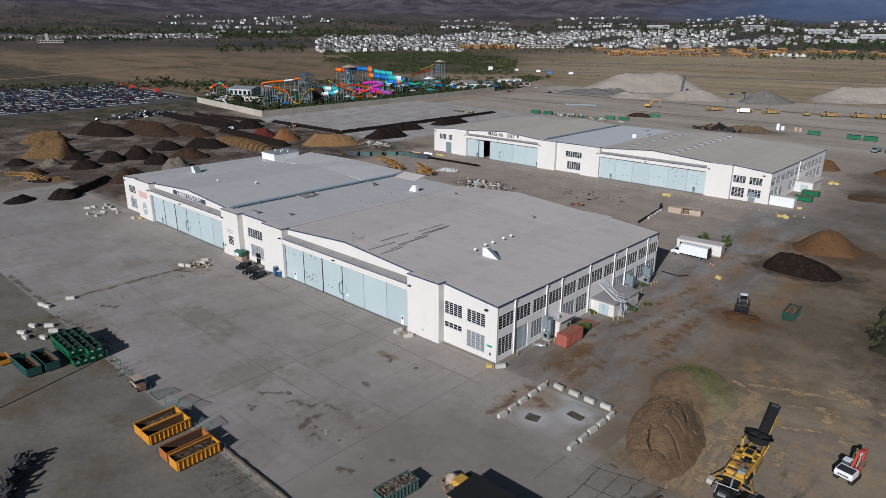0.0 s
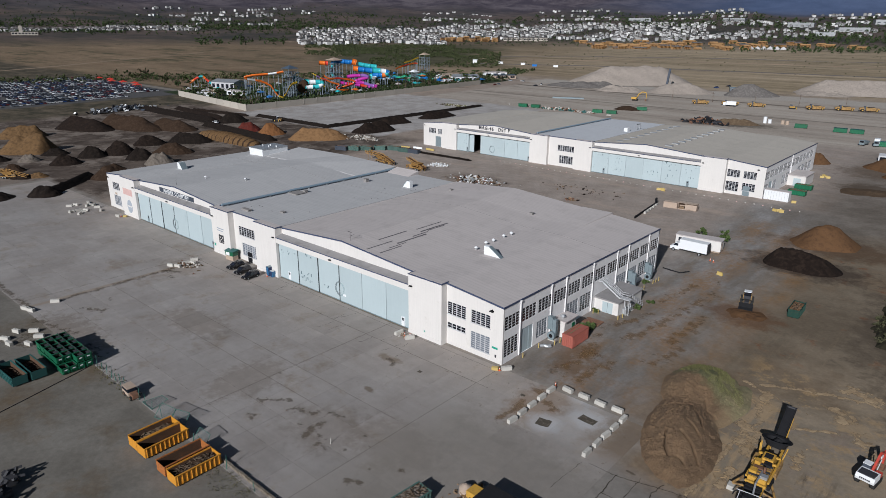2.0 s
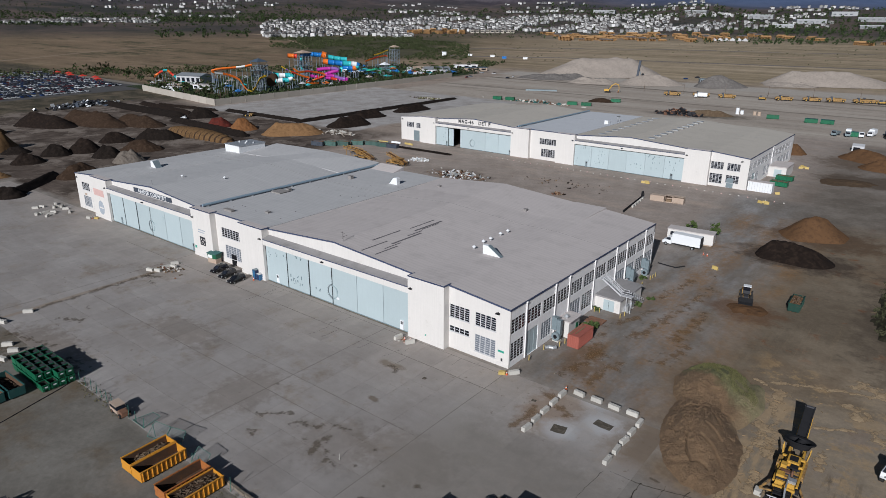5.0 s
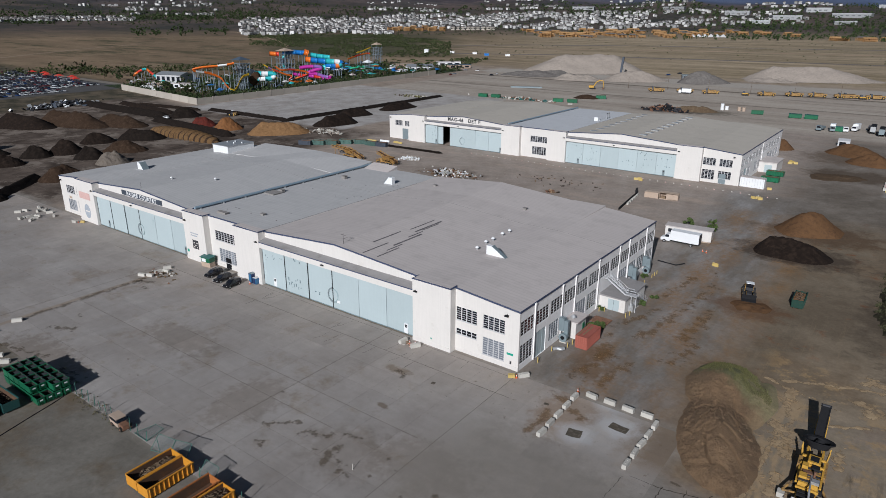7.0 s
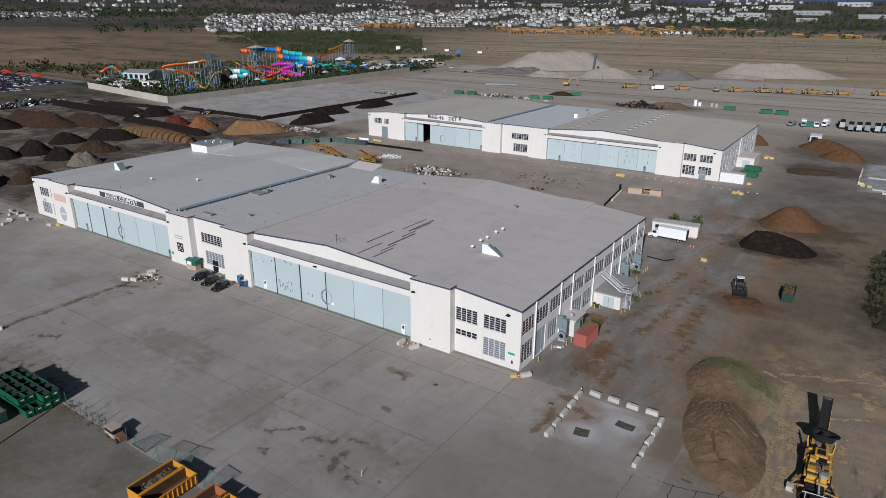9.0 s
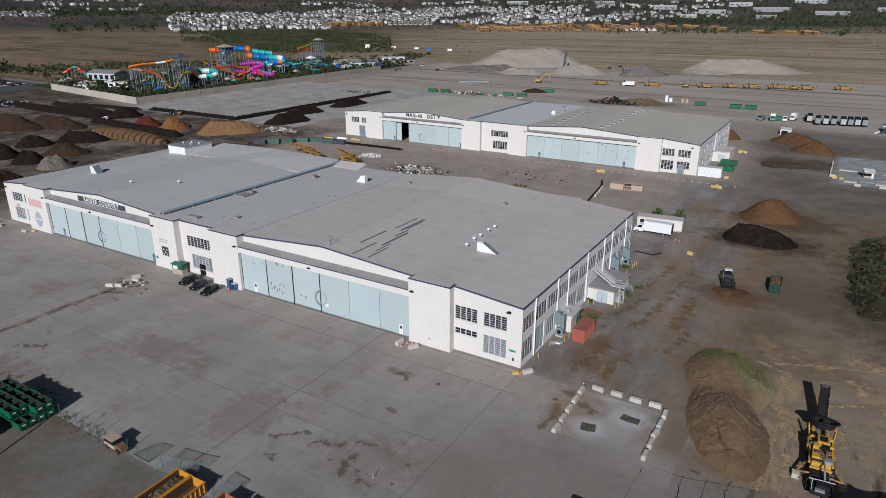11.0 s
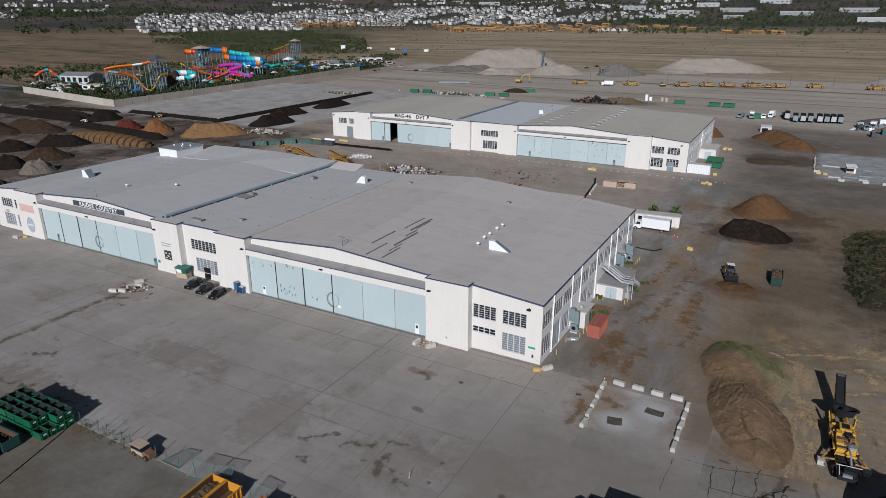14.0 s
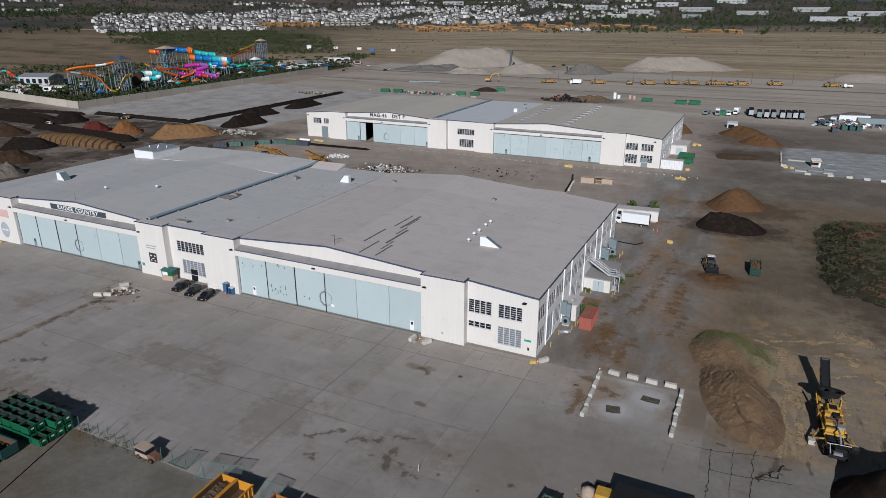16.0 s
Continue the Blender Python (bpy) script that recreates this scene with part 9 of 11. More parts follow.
# ---------------- machines on the far tarmac ----------------
def scraper(m, label):
    t = thing("scraper", label, "scraper", "row of yellow scrapers", m)
    wheels(t, [(-4.6, -1.5), (-4.6, 1.5), (4.4, -1.5), (4.4, 1.5)], 1.0, 0.8)
    b = Mesh()
    b.prism([(-6.6, 1.2), (-6.6, 2.6), (-4.0, 3.0), (-3.2, 1.2)], -1.3, 1.3)
    part("tractor_hood", b, M["rusty_yellow"], t)
    b = Mesh()
    b.box(-3.9, -2.6, -0.9, 0.9, 1.4, 3.9)
    part("cab", b, M["sign"], t)
    b = Mesh()
    b.prism([(-2.4, 0.6), (-2.6, 2.8), (3.4, 3.0), (3.6, 0.7)], -1.7, 1.7)
    part("bowl", b, M["rusty_yellow"], t)
    b = Mesh()
    b.box(-2.2, 3.2, -1.4, 1.4, 3.0, 3.06)
    part("bowl_load", b, M["soil_brown"], t)
    b = Mesh()
    b.box(3.4, 6.0, -1.0, 1.0, 1.2, 2.5)
    part("rear_engine", b, M["rusty_yellow"], t)
    b = Mesh()
    b.prism([(-4.0, 2.2), (-3.8, 2.7), (-1.8, 3.4), (-1.6, 3.0)], -0.3, 0.3)
    part("gooseneck", b, M["yellow"], t)


def dozer(m, label):
    t = thing("bulldozer", label, "bulldozer", "row of yellow scrapers", m)
    for y in (-1.2, 1.2):
        track(t, -2.2, 2.2, y, 0.6, 1.1)
    b = Mesh()
    b.box(-1.9, 1.9, -0.8, 0.8, 0.9, 1.9)
    part("hull", b, M["yellow"], t)
    b = Mesh()
    b.box(-1.6, 0.0, -0.8, 0.8, 1.9, 3.2)
    part("cab", b, M["sign"], t)
    b = Mesh()
    b.prism([(2.7, 0.1), (2.5, 0.8), (2.7, 1.6), (2.9, 1.6), (2.75, 0.8), (2.95, 0.1)], -2.0, 2.0)
    part("blade", b, M["yellow"], t)


for x, y in ((-132.5, 442), (-93.4, 452.4), (-112, 449), (-55.3, 463.2), (-37.7, 471.1), (-23.1, 477.3), (-6.6, 481.3), (13.1, 487.1), (37.9, 496.6), (-3, 483), (78, 502)):
    scraper(pose(x, y, ground_z(x, y), 0, 0, 18 + (x * 7) % 9), "yellow earthmoving scraper parked in a row")
for x, y in ((-69.5, 456.8), (5.2, 481.6)):
    dozer(pose(x, y, ground_z(x, y), 0, 0, 20), "yellow bulldozer parked in the row")
ex2 = thing("excavator", "yellow excavator with a raised arched boom", "excavator", m=pose(-181, 427, ground_z(-181, 427), 0, 0, 20))
for y in (-1.4, 1.4):
    track(ex2, -2.4, 2.4, y, 0.7, 1.1)
b = Mesh()
b.box(-2.8, 1.2, -1.6, 1.6, 1.3, 2.9)
part("engine_house", b, M["yellow"], ex2)
b = Mesh()
b.box(0.2, 1.9, 0.3, 1.6, 1.4, 3.5)
part("cab", b, M["sign"], ex2)
b = Mesh()
b.sweep([(1.0, 0, 2.2), (3.0, 0, 5.6), (5.6, 0, 7.2), (8.4, 0, 6.6)], 0.42, 6)
part("boom", b, M["yellow"], ex2)
b = Mesh()
b.sweep([(8.4, 0, 6.8), (9.0, 0, 3.4), (8.6, 0, 1.2)], 0.3, 6)
part("stick", b, M["yellow"], ex2)
b = Mesh()
b.prism([(8.0, 0.2), (7.8, 1.4), (8.9, 1.4), (9.2, 0.6)], -0.7, 0.7)
part("bucket", b, M["rust"], ex2)


def lorry(m, paint, label, box=True, L=8.0, group="parked lorries"):
    t = thing("lorry", label, "truck", group, m)
    b = Mesh()
    b.prism([(-L / 2 - 2.2, 0.7), (-L / 2 - 2.2, 2.9), (-L / 2 - 0.3, 3.0), (-L / 2 - 0.3, 0.7)], -1.2, 1.2)
    part("cab", b, M[paint], t)
    b = Mesh()
    b.box(-L / 2 - 2.24, -L / 2 - 2.2, -1.0, 1.0, 1.8, 2.7)
    part("windscreen", b, M["glass"], t)
    b = Mesh()
    b.box(-L / 2, L / 2, -1.25, 1.25, 1.1, 3.9 if box else 2.2)
    part("box_body", b, M["white_plain"] if box else M[paint], t)
    b = Mesh()
    b.box(-L / 2 - 1.5, L / 2, -0.5, 0.5, 0.6, 1.08)
    part("chassis", b, M["black"], t)
    wheels(t, [(-L / 2 - 1.2, -1.0), (-L / 2 - 1.2, 1.0), (L / 2 - 1.4, -1.0), (L / 2 - 1.4, 1.0)], 0.5, 0.4, "steel")
    return t


lorry(pose(-109, 441.8, 2.2, 0, 0, 16), "white_plain", "white hire lorry among the scrapers", True, 7)
lorry(pose(89.5, 500, 2.8, 0, 0, 5), "white_plain", "white pickup lorry on the tarmac", False, 4)
for k, (x, y) in enumerate([(29.6, 313), (33.3, 314), (36.9, 315.5), (41.4, 316), (44.7, 317), (47.9, 318), (51.2, 318.5), (25.2, 320)]):
    t = thing("dump_trailer", "white-fronted dark-sided high dump trailer in a row", "trailer", "row of dump trailers", pose(x, y + 5, 1.0, 0, 0, 2))
    b = Mesh()
    b.box(-1.25, 1.25, -6, 6, 1.2, 4.0)
    part("body", b, M["letter_dark"], t)
    b = Mesh()
    b.box(-1.22, 1.22, -6.05, -6.0, 1.2, 3.9)
    part("tailgate", b, M["steel"] if k % 2 else M["bluegrey"], t, "pale tailgate")
    b = Mesh()
    b.box(-1.15, 1.15, -5.9, 5.9, 3.6, 4.03)
    part("cover", b, M["black"], t)
    wheels(t, [(-1.0, -4.4), (1.0, -4.4), (-1.0, -3.2), (1.0, -3.2)], 0.5, 0.4, "steel", "x")
for k, (x, y, p, bx) in enumerate([(2.0, 318, "bluegrey", False), (7.2, 319, "bluegrey", True), (12, 321, "white_plain", False), (17.5, 327, "white_plain", True), (23.5, 334, "sign", False), (61, 304, "bluegrey", False), (66, 309, "sign", True), (60, 312, "white_plain", False)]):
    lorry(pose(x, y, 1.0, 0, 0, 80 + 15 * (k % 3)), p, "parked work lorry in blue and white", bx, 5)
for x, y, l, mat in ((70, 318, 14, "white_plain"), (78, 311, 13, "bluegrey")):
    t = thing("box_trailer", "long box trailer parked on the yard", "trailer", "box trailers", pose(x, y, 1.0, 0, 0, 10))
    b = Mesh()
    b.box(-1, l, -1.25, 1.25, 1.1, 4.0)
    part("body", b, M[mat], t)
    wheels(t, [(l - 2, -1.0), (l - 2, 1.0)], 0.5, 0.4, "steel")
for x, y in ((65, 279), (70, 289), (73.4, 289), (76.6, 289)):
    rolloff(pose(x, y, 1.0, 0, 0, 5), "sign" if x < 68 else "bin_teal", "dark teal bin at the far yard", "far yard bins", L=5, H=2.3, fill="soil_dark")
t = thing("hut", "small grey and cream hut on the fenced lot", "hut", m=pose(52.3, 189.5, 1.0, 0, 0, 5) @ Matrix.Scale(0.78, 4))
b = Mesh()
b.box(-2.0, 2.0, -2.0, 2.5, 0, 3.2)
part("wall", b, M["tan_metal"], t)
b = Mesh()
# near-black panel painted for the shade inside the hut
b.box(-2.03, 1.0, -2.03, -2.002, 1.1, 2.3)
part("opening", b, M["dark"], t)
b = Mesh()
b.hull8([(-2.3, -2.4, 3.2), (2.3, -2.4, 3.2), (2.3, 2.8, 3.2), (-2.3, 2.8, 3.2), (-2.3, -2.4, 3.35), (2.3, -2.4, 3.35), (2.3, 2.8, 3.75), (-2.3, 2.8, 3.75)])
part("roof", b, M["white_plain"], t)
b = Mesh()
b.box(1.1, 1.9, -2.05, -2.0, 0.1, 2.2)
part("door", b, M["white_plain"], t)
b = Mesh()
b.box(2.0, 2.04, -1.0, 1.0, 1.2, 2.2)
part("window", b, M["glass"], t)
for k, (x, y, w, d) in enumerate([(46.9, 177.5, 4, 1.5), (52, 180, 5, 1.2), (56, 178, 3, 3), (57, 184, 4, 0.8), (46, 197, 6, 0.5), (58, 195, 3, 0.6)]):
    b = Mesh()
    b.box(-w / 2, w / 2, -d / 2, d / 2, 0, 0.5)
    o = part("steel_plate", b, M["bluegrey"] if k % 2 else M["concrete_block"], m=pose(x, y, 1.0, 0, 0, -3))
    tagged(o, "flat grey steel plate lying on the lot", "plate", "plates on the lot")
t = thing("white_shed", "white open-fronted shed with a sloping roof", "shed", m=pose(15.4, 271, 1.0, 0, 0, 5))
b = Mesh()
b.prism([(0, 0), (0, 2.6), (3.5, 3.3), (3.5, 0)], 0, 5, "x")
part("wall", b, M["frame"], t)
b = Mesh()
# near-black panel painted for the shade inside the shed
b.box(0.6, 3.4, -0.05, 0.01, 0.1, 2.0)
part("opening", b, M["dark"], t)
for k, (x, y) in enumerate([(-63, 369.5), (-60.5, 371), (-53, 372), (-50, 371)]):
    b = Mesh()
    b.tube((0, 0, 0), (0, 0, 4.2 if k == 0 else 2.6), 1.1, n=12)
    o = part("tank", b, M["white_plain"] if k < 2 else M["tan_metal"], m=pose(x, y, 1.0))
    tagged(o, "upright pale storage tank", "tank", "tanks")
b = Mesh()
b.box(-13, 13, -1.2, 1.2, 0, 1.2)
o = part("pipe_stack", b, M["bluegrey"], m=pose(-229, 402, 2.2, 0, 0, 25))
tagged(o, "stack of pale blue pipes on the tarmac", "pipes")
cv = thing("stacker_conveyor", "tall dark stacker conveyor against the gravel heap", "conveyor", m=pose(-203, 545, ground_z(-203, 545)))
b = Mesh()
b.hull8([(-1, -6, 3), (1, -6, 3), (1, -5, 3), (-1, -5, 3), (-1, -2, 18), (1, -2, 18), (1, -1, 18), (-1, -1, 18)])
part("boom", b, M["sign"], cv)
b = Mesh()
b.tube((-1, -2, 8), (-2, 0, 0), 0.25)
b.tube((1, -2, 8), (2, 0, 0), 0.25)
part("leg", b, M["bluegrey"], cv)
heap("gravel_heap", -285, 500, 50, 26, 20, 3.4, "grey_gravel", "low heap of grey rubble", "gravel heaps", 0.4, 0.5, 41.0, 0.5, 60, grain=2)
heap("gravel_heap", -225, 488, 46, 24, 15, 4.6, "gravel", "low pale rubble heap", "gravel heaps", 0.4, 0.5, 42.0, 0.4, 60, grain=2)
heap("gravel_heap", -75, 575, 44, 26, 15, 3.6, "gravel", "low white rubble heap", "gravel heaps", 0.4, 0.5, 43.0, 0.5, 60, grain=2)
plain_building(-145, 545, 24, 8, 4, 25, "pane_grey", "bluegrey", "low grey plant cabin beside the gravel", 4, name="plant_cabin")
pole = Mesh()
pole.tube((0, 0, -0.5), (0, 0, 9), 0.14, 0.1, 6)
pole = pole.data("lamp_post", M["bark"])
for k in range(9):
    x, y = -160 + 30 * k, 452 + 8.5 * k
    ob = new("fence_pole", pole)
    ob.matrix_basis = pose(x, y, ground_z(x, y))
    tagged(ob, "thin dark pole beside the tarmac", "pole", "tarmac poles")

# ---------------- dark silhouettes and trailer at the near edge -------------
t = thing("yellow_trailer", "yellow trailer with a long black flat roof", "trailer", m=pose(18.0, -31.2, 0, 0, 0, 0))
b = Mesh()
b.box(0.0, 2.2, -0.9, 0.9, 0.5, 1.5)
part("body", b, M["yellow"], t)
b = Mesh()
b.box(2.3, 12.5, -4.6, 1.2, 2.45, 2.6)
part("roof", b, M["black"], t, "black flat roof sheet")
b = Mesh()
b.box(2.5, 12.3, -4.4, 1.0, 0.0, 2.44)
part("side", b, M["tan_metal"], t)
wheels(t, [(0.8, -0.9), (0.8, 0.9)], 0.4, 0.3, "steel")
t = thing("tank", "small domed tan tank on the concrete", "tank", m=pose(17.0, -31.0, 0))
b = Mesh()
b.tube((0, 0, 0), (0, 0, 0.9), 0.9, 0.85, 14)
b.tube((0, 0, 0.9), (0, 0, 1.3), 0.85, 0.2, 14)
part("shell", b, M["tan_metal"], t)
# near-black frames made up to stand for spiky palm silhouettes
for k in range(5):
    t = thing("derelict_machine", "dark derelict machine frame with spiky parts", "machine", "derelict machines", pose(-30 + 2.6 * k, -70.5 - 1.6 * k, 0, 0, 0, 20 * k))
    for j in range(7):
        b = Mesh()
        rr = random.Random(k * 10 + j)
        b.box(-1.2, 1.2, -0.15, 0.15, -0.15, 0.15, 0, pose(rr.uniform(-0.8, 0.8), rr.uniform(-0.8, 0.8), rr.uniform(0.2, 1.8), rr.uniform(-40, 40), rr.uniform(-60, 60), rr.uniform(0, 180)))
        part("bar", b, M["letter_dark"], t)
    b = Mesh()
    b.box(-1.0, 1.0, -0.7, 0.7, 0.0, 1.1)
    part("body", b, M["letter_dark"], t)
weeds = Mesh()
r = random.Random(9)
for _ in range(150):
    x, y = r.uniform(-14, 6), -49.6 - abs(r.gauss(0, 2.6))
    foliage(weeds, (x, y, 0.18), (0.5, 0.5, 0.22), 14, 0.075, r)
for _ in range(70):
    x, y = r.uniform(-58, -38), -49.5 + r.gauss(0, 0.7)
    foliage(weeds, (x, y, 0.15), (0.5, 0.4, 0.2), 10, 0.13, r)
M["weed"] = surface("dry_weeds", (0.085, 0.075, 0.038), 0.9, 0, 0.8, 5.0, 0.25, island=0.45)
o = part("weeds", weeds, M["weed"])
tagged(o, "dry weeds along the old fence and kerb", "weeds", kind="stuff")
# added heap, placed and sized so its shadow reaches over the yard corner
heap("heap", 54.0, -17.5, 18, 14, 20, 7.0, "soil_dark", "large black soil heap at the yard edge", "yard heaps", 0.4, 0.5, 31.0, 0.2, 60)
heap("heap", 67, 2, 14, 12, 60, 2.6, "brown_heap", "orange-brown soil heap at the yard edge", "yard heaps", 0.4, 0.5, 33.0, 0.25, 40)

# ---------------- the town and the far land ----------------
def polar(yaw, d):
    a = radians(yaw)
    return 48 - d * math.sin(a), -89 + d * math.cos(a)


M["h_wall"] = surface("house_render", (0.44, 0.435, 0.425), 0.8, 0, 0.02, 0.4, 0.06, island=0.5)
M["h_roof"] = surface("house_roof_tiles", (0.13, 0.118, 0.112), 0.8, 0, 0.02, 0.4, 0.1, island=0.6)
M["h_win"] = surface("house_windows", (0.03, 0.035, 0.05), 0.25)
M["timber_frame"] = surface("fresh_timber_frame", (0.40, 0.235, 0.105), 0.85, 0, 0.05, 0.6, 0.15, each=0.15)
M["ind_roof"] = surface("white_industrial_roof", (0.50, 0.52, 0.54), 0.6, 0, 0.02, 0.3, 0.08)


def add_house(mesh, x, y, w, d, h, rz, pitch):
    m = pose(x, y, ground_z(x, y) - 1.0, 0, 0, rz)
    mesh.box(-w / 2, w / 2, -d / 2, d / 2, 0, h, 0, m)
    o = 0.5
    pts = [(-w / 2 - o, -d / 2 - o, h), (w / 2 + o, -d / 2 - o, h), (w / 2 + o, d / 2 + o, h), (-w / 2 - o, d / 2 + o, h), (-w / 4, 0, h + pitch), (w / 4, 0, h + pitch)]
    mesh.add([m @ Vector(p) for p in pts], [(0, 1, 5, 4), (1, 2, 5), (2, 3, 4, 5), (3, 0, 4), (3, 2, 1, 0)], 1)
    for lv in range(max(1, int(h / 3.2))):
        for k in (-0.28, 0.05, 0.33):
            mesh.box(w * k - 0.9, w * k + 0.9, -d / 2 - 0.06, -d / 2 + 0.02, 1.8 + 3 * lv, 3.3 + 3 * lv, 2, m)


r = random.Random(41)
town = Mesh()
n_house = 0
for yaw, d0, d1, n, hh in ((51, 1700, 2350, 150, 9), (47, 1680, 2350, 170, 9), (43, 1720, 2400, 170, 9.5), (39, 1940, 2500, 170, 9.5), (35, 1960, 2550, 180, 9.5), (31, 1990, 2600, 180, 9.5), (27, 1950, 2600, 170, 9), (23, 1980, 2650, 150, 9), (19, 2060, 2700, 120, 8.5), (15, 2150, 2750, 80, 8), (11, 2200, 2750, 60, 8),
                           (58, 2500, 3000, 50, 8), (64, 2280, 2420, 110, 7), (70, 2230, 2360, 140, 7), (76, 2230, 2360, 140, 7), (55, 2900, 3300, 40, 8), (62, 3000, 3400, 50, 8), (40, 2750, 3300, 70, 8), (30, 2800, 3300, 70, 8), (20, 2900, 3400, 60, 8), (10, 2900, 3400, 60, 8)):
    for k in range(n):
        dd = d0 + (d1 - d0) * ((k + r.random()) / n)
        x, y = polar(yaw + r.uniform(-2.1, 2.1), dd)
        if yaw > 53 or d0 > 2700:
            x, y = polar(yaw + r.uniform(-3.2, 3.2), d0 + (d1 - d0) * (k % 3) / 3 + r.uniform(-14, 14))
        if noise.noise((x / 160, y / 160, 3)) < -0.2:
            continue
        add_house(town, x, y, r.uniform(6, 12), r.uniform(8, 11), hh * r.uniform(0.75, 1.15), r.choice((0, 90, 30, 120)) + r.uniform(-5, 5), r.uniform(1.6, 3.0))
o = part("housing_estate", town, [M["h_wall"], M["h_roof"], M["h_win"]])
tagged(o, "dense white housing estate on the far slope", "houses", kind="stuff")


def framed_block(x, y, w, d, storeys, rz):
    t = thing("timber_building", "half-built timber-framed apartment block", "building", "timber-framed blocks", pose(x, y, ground_z(x, y) - 0.5, 0, 0, rz))
    for s in range(storeys):
        b = Mesh()
        b.box(-w / 2, w / 2, -d / 2, d / 2, 3.1 * s + 2.7, 3.1 * s + 3.1)
        part("floor_deck", b, M["timber_frame"], t)
        n = int(w / 3)
        b = Mesh()
        for k in range(n + 1):
            xx = -w / 2 + w * k / n
            for yy in (-d / 2, d / 2 - 0.3):
                b.box(xx - 0.4, xx + 0.4, yy, yy + 0.3, 3.1 * s, 3.1 * s + 2.7)
        for k in range(5):
            yy = -d / 2 + d * k / 4
            for xx in (-w / 2, w / 2 - 0.3):
                b.box(xx, xx + 0.3, yy - 0.5, yy + 0.5, 3.1 * s, 3.1 * s + 2.7)
        b.box(-w / 2 + 1, w / 2 - 1, -0.15, 0.15, 3.1 * s, 3.1 * s + 2.7)
        o = part("stud_wall", b, M["timber_frame"], t)
        o["kind"] = "stuff"
    b = Mesh()
    b.prism([(-d / 2 - 0.6, 3.1 * storeys), (0, 3.1 * storeys + 2.4), (d / 2 + 0.6, 3.1 * storeys)], -w / 2, w / 2, "x")
    part("roof", b, M["timber_frame"] if (int(x) % 3) else M["h_roof"], t)


for yaw, dd, w, s in ((40.6, 1880, 34, 3), (39.6, 1885, 34, 3), (38.6, 1890, 36, 3), (37.6, 1890, 34, 3), (36.7, 1895, 30, 3), (28.2, 1800, 44, 2), (26.6, 1760, 44, 2), (25.2, 1740, 40, 2), (23.8, 1780, 40, 2), (22.4, 1840, 44, 2), (20.6, 1860, 44, 2), (19.0, 1850, 44, 2), (17.4, 1870, 44, 2), (29.4, 1880, 40, 2), (24.6, 1860, 40, 2), (6.4, 1610, 46, 2), (4.7, 1600, 46, 2), (3.2, 1610, 44, 2), (9.4, 1800, 40, 2), (11.4, 1850, 40, 2), (13, 1840, 40, 2)):
    x, y = polar(yaw, dd)
    framed_block(x, y, w * 0.55, 14, s, yaw + r.uniform(-25, 25))
    x, y = polar(yaw + 0.5 + r.uniform(-0.1, 0.1), dd + r.uniform(15, 60))
    framed_block(x, y, w * 0.45, 14, s, yaw + r.uniform(-30, 30))
for k in range(56):
    yaw, dd = r.uniform(13.5, 29.5), r.uniform(1600, 1900)
    x, y = polar(yaw, dd)
    framed_block(x, y, r.uniform(12, 24), 13, r.choice((1, 2, 2, 3)), yaw + r.uniform(-40, 40))
for k in range(6):
    x, y = polar(14.2 + 0.45 * k, 1740)
    plain_building(x, y, 22, 12, 2.2, 15 + 90, "frame", "frame", "white peaked tent hall", 0, 5, "tent_hall")
for k in range(9):
    x, y = polar(36.0 - 0.42 * k, 1930 + 6 * (k % 2))
    plain_building(x, y, 11, 12, 9, 36 + r.uniform(-20, 20), "wall_cream", "h_roof", "tall cream apartment house", 3, 2.0, "apartment_house")
ind = Mesh()
for yaw, dd, w, d, h in ((10, 2420, 120, 60, 11), (6, 2500, 150, 70, 11), (2, 2380, 130, 60, 10), (-2, 2500, 150, 70, 11), (-6, 2350, 160, 70, 11), (14, 2560, 110, 60, 11), (-3, 2150, 170, 60, 10), (-9, 2200, 150, 60, 10), (18, 2750, 110, 50, 10), (4, 2800, 140, 60, 12), (25, 2820, 120, 50, 12), (8, 2680, 110, 60, 12), (-8, 2700, 140, 60, 12), (12, 2250, 70, 40, 9), (7, 2250, 80, 40, 9), (-12, 2500, 150, 60, 11)):
    x, y = polar(yaw + r.uniform(-0.6, 0.6), dd)
    m = pose(x, y, ground_z(x, y) - 3, 0, 0, yaw + r.uniform(-15, 15))
    w, d = w * 0.7, d * 0.8
    ind.box(-w / 2, w / 2, -d / 2, d / 2, 0, h + 2, 0, m)
    ind.box(-w / 2 - 0.5, w / 2 + 0.5, -d / 2 - 0.5, d / 2 + 0.5, h + 2, h + 3, 1, m)
    for k in range(int(w / 16)):
        ind.box(-w / 2 + 6 + 16 * k, -w / 2 + 14 + 16 * k, -d / 2 - 0.15, -d / 2 + 0.05, 6.0, h - 3.5, 2, m)
M["ind_wall"] = surface("pale_hall_cladding", (0.30, 0.305, 0.31), 0.8, 0, 0.02, 0.4, 0.06, island=0.3)
o = part("industrial_park", ind, [M["ind_wall"], M["ind_roof"], M["h_win"]])
tagged(o, "far cluster of long white industrial halls", "halls", kind="stuff")

woods, scrub = Mesh(), Mesh()
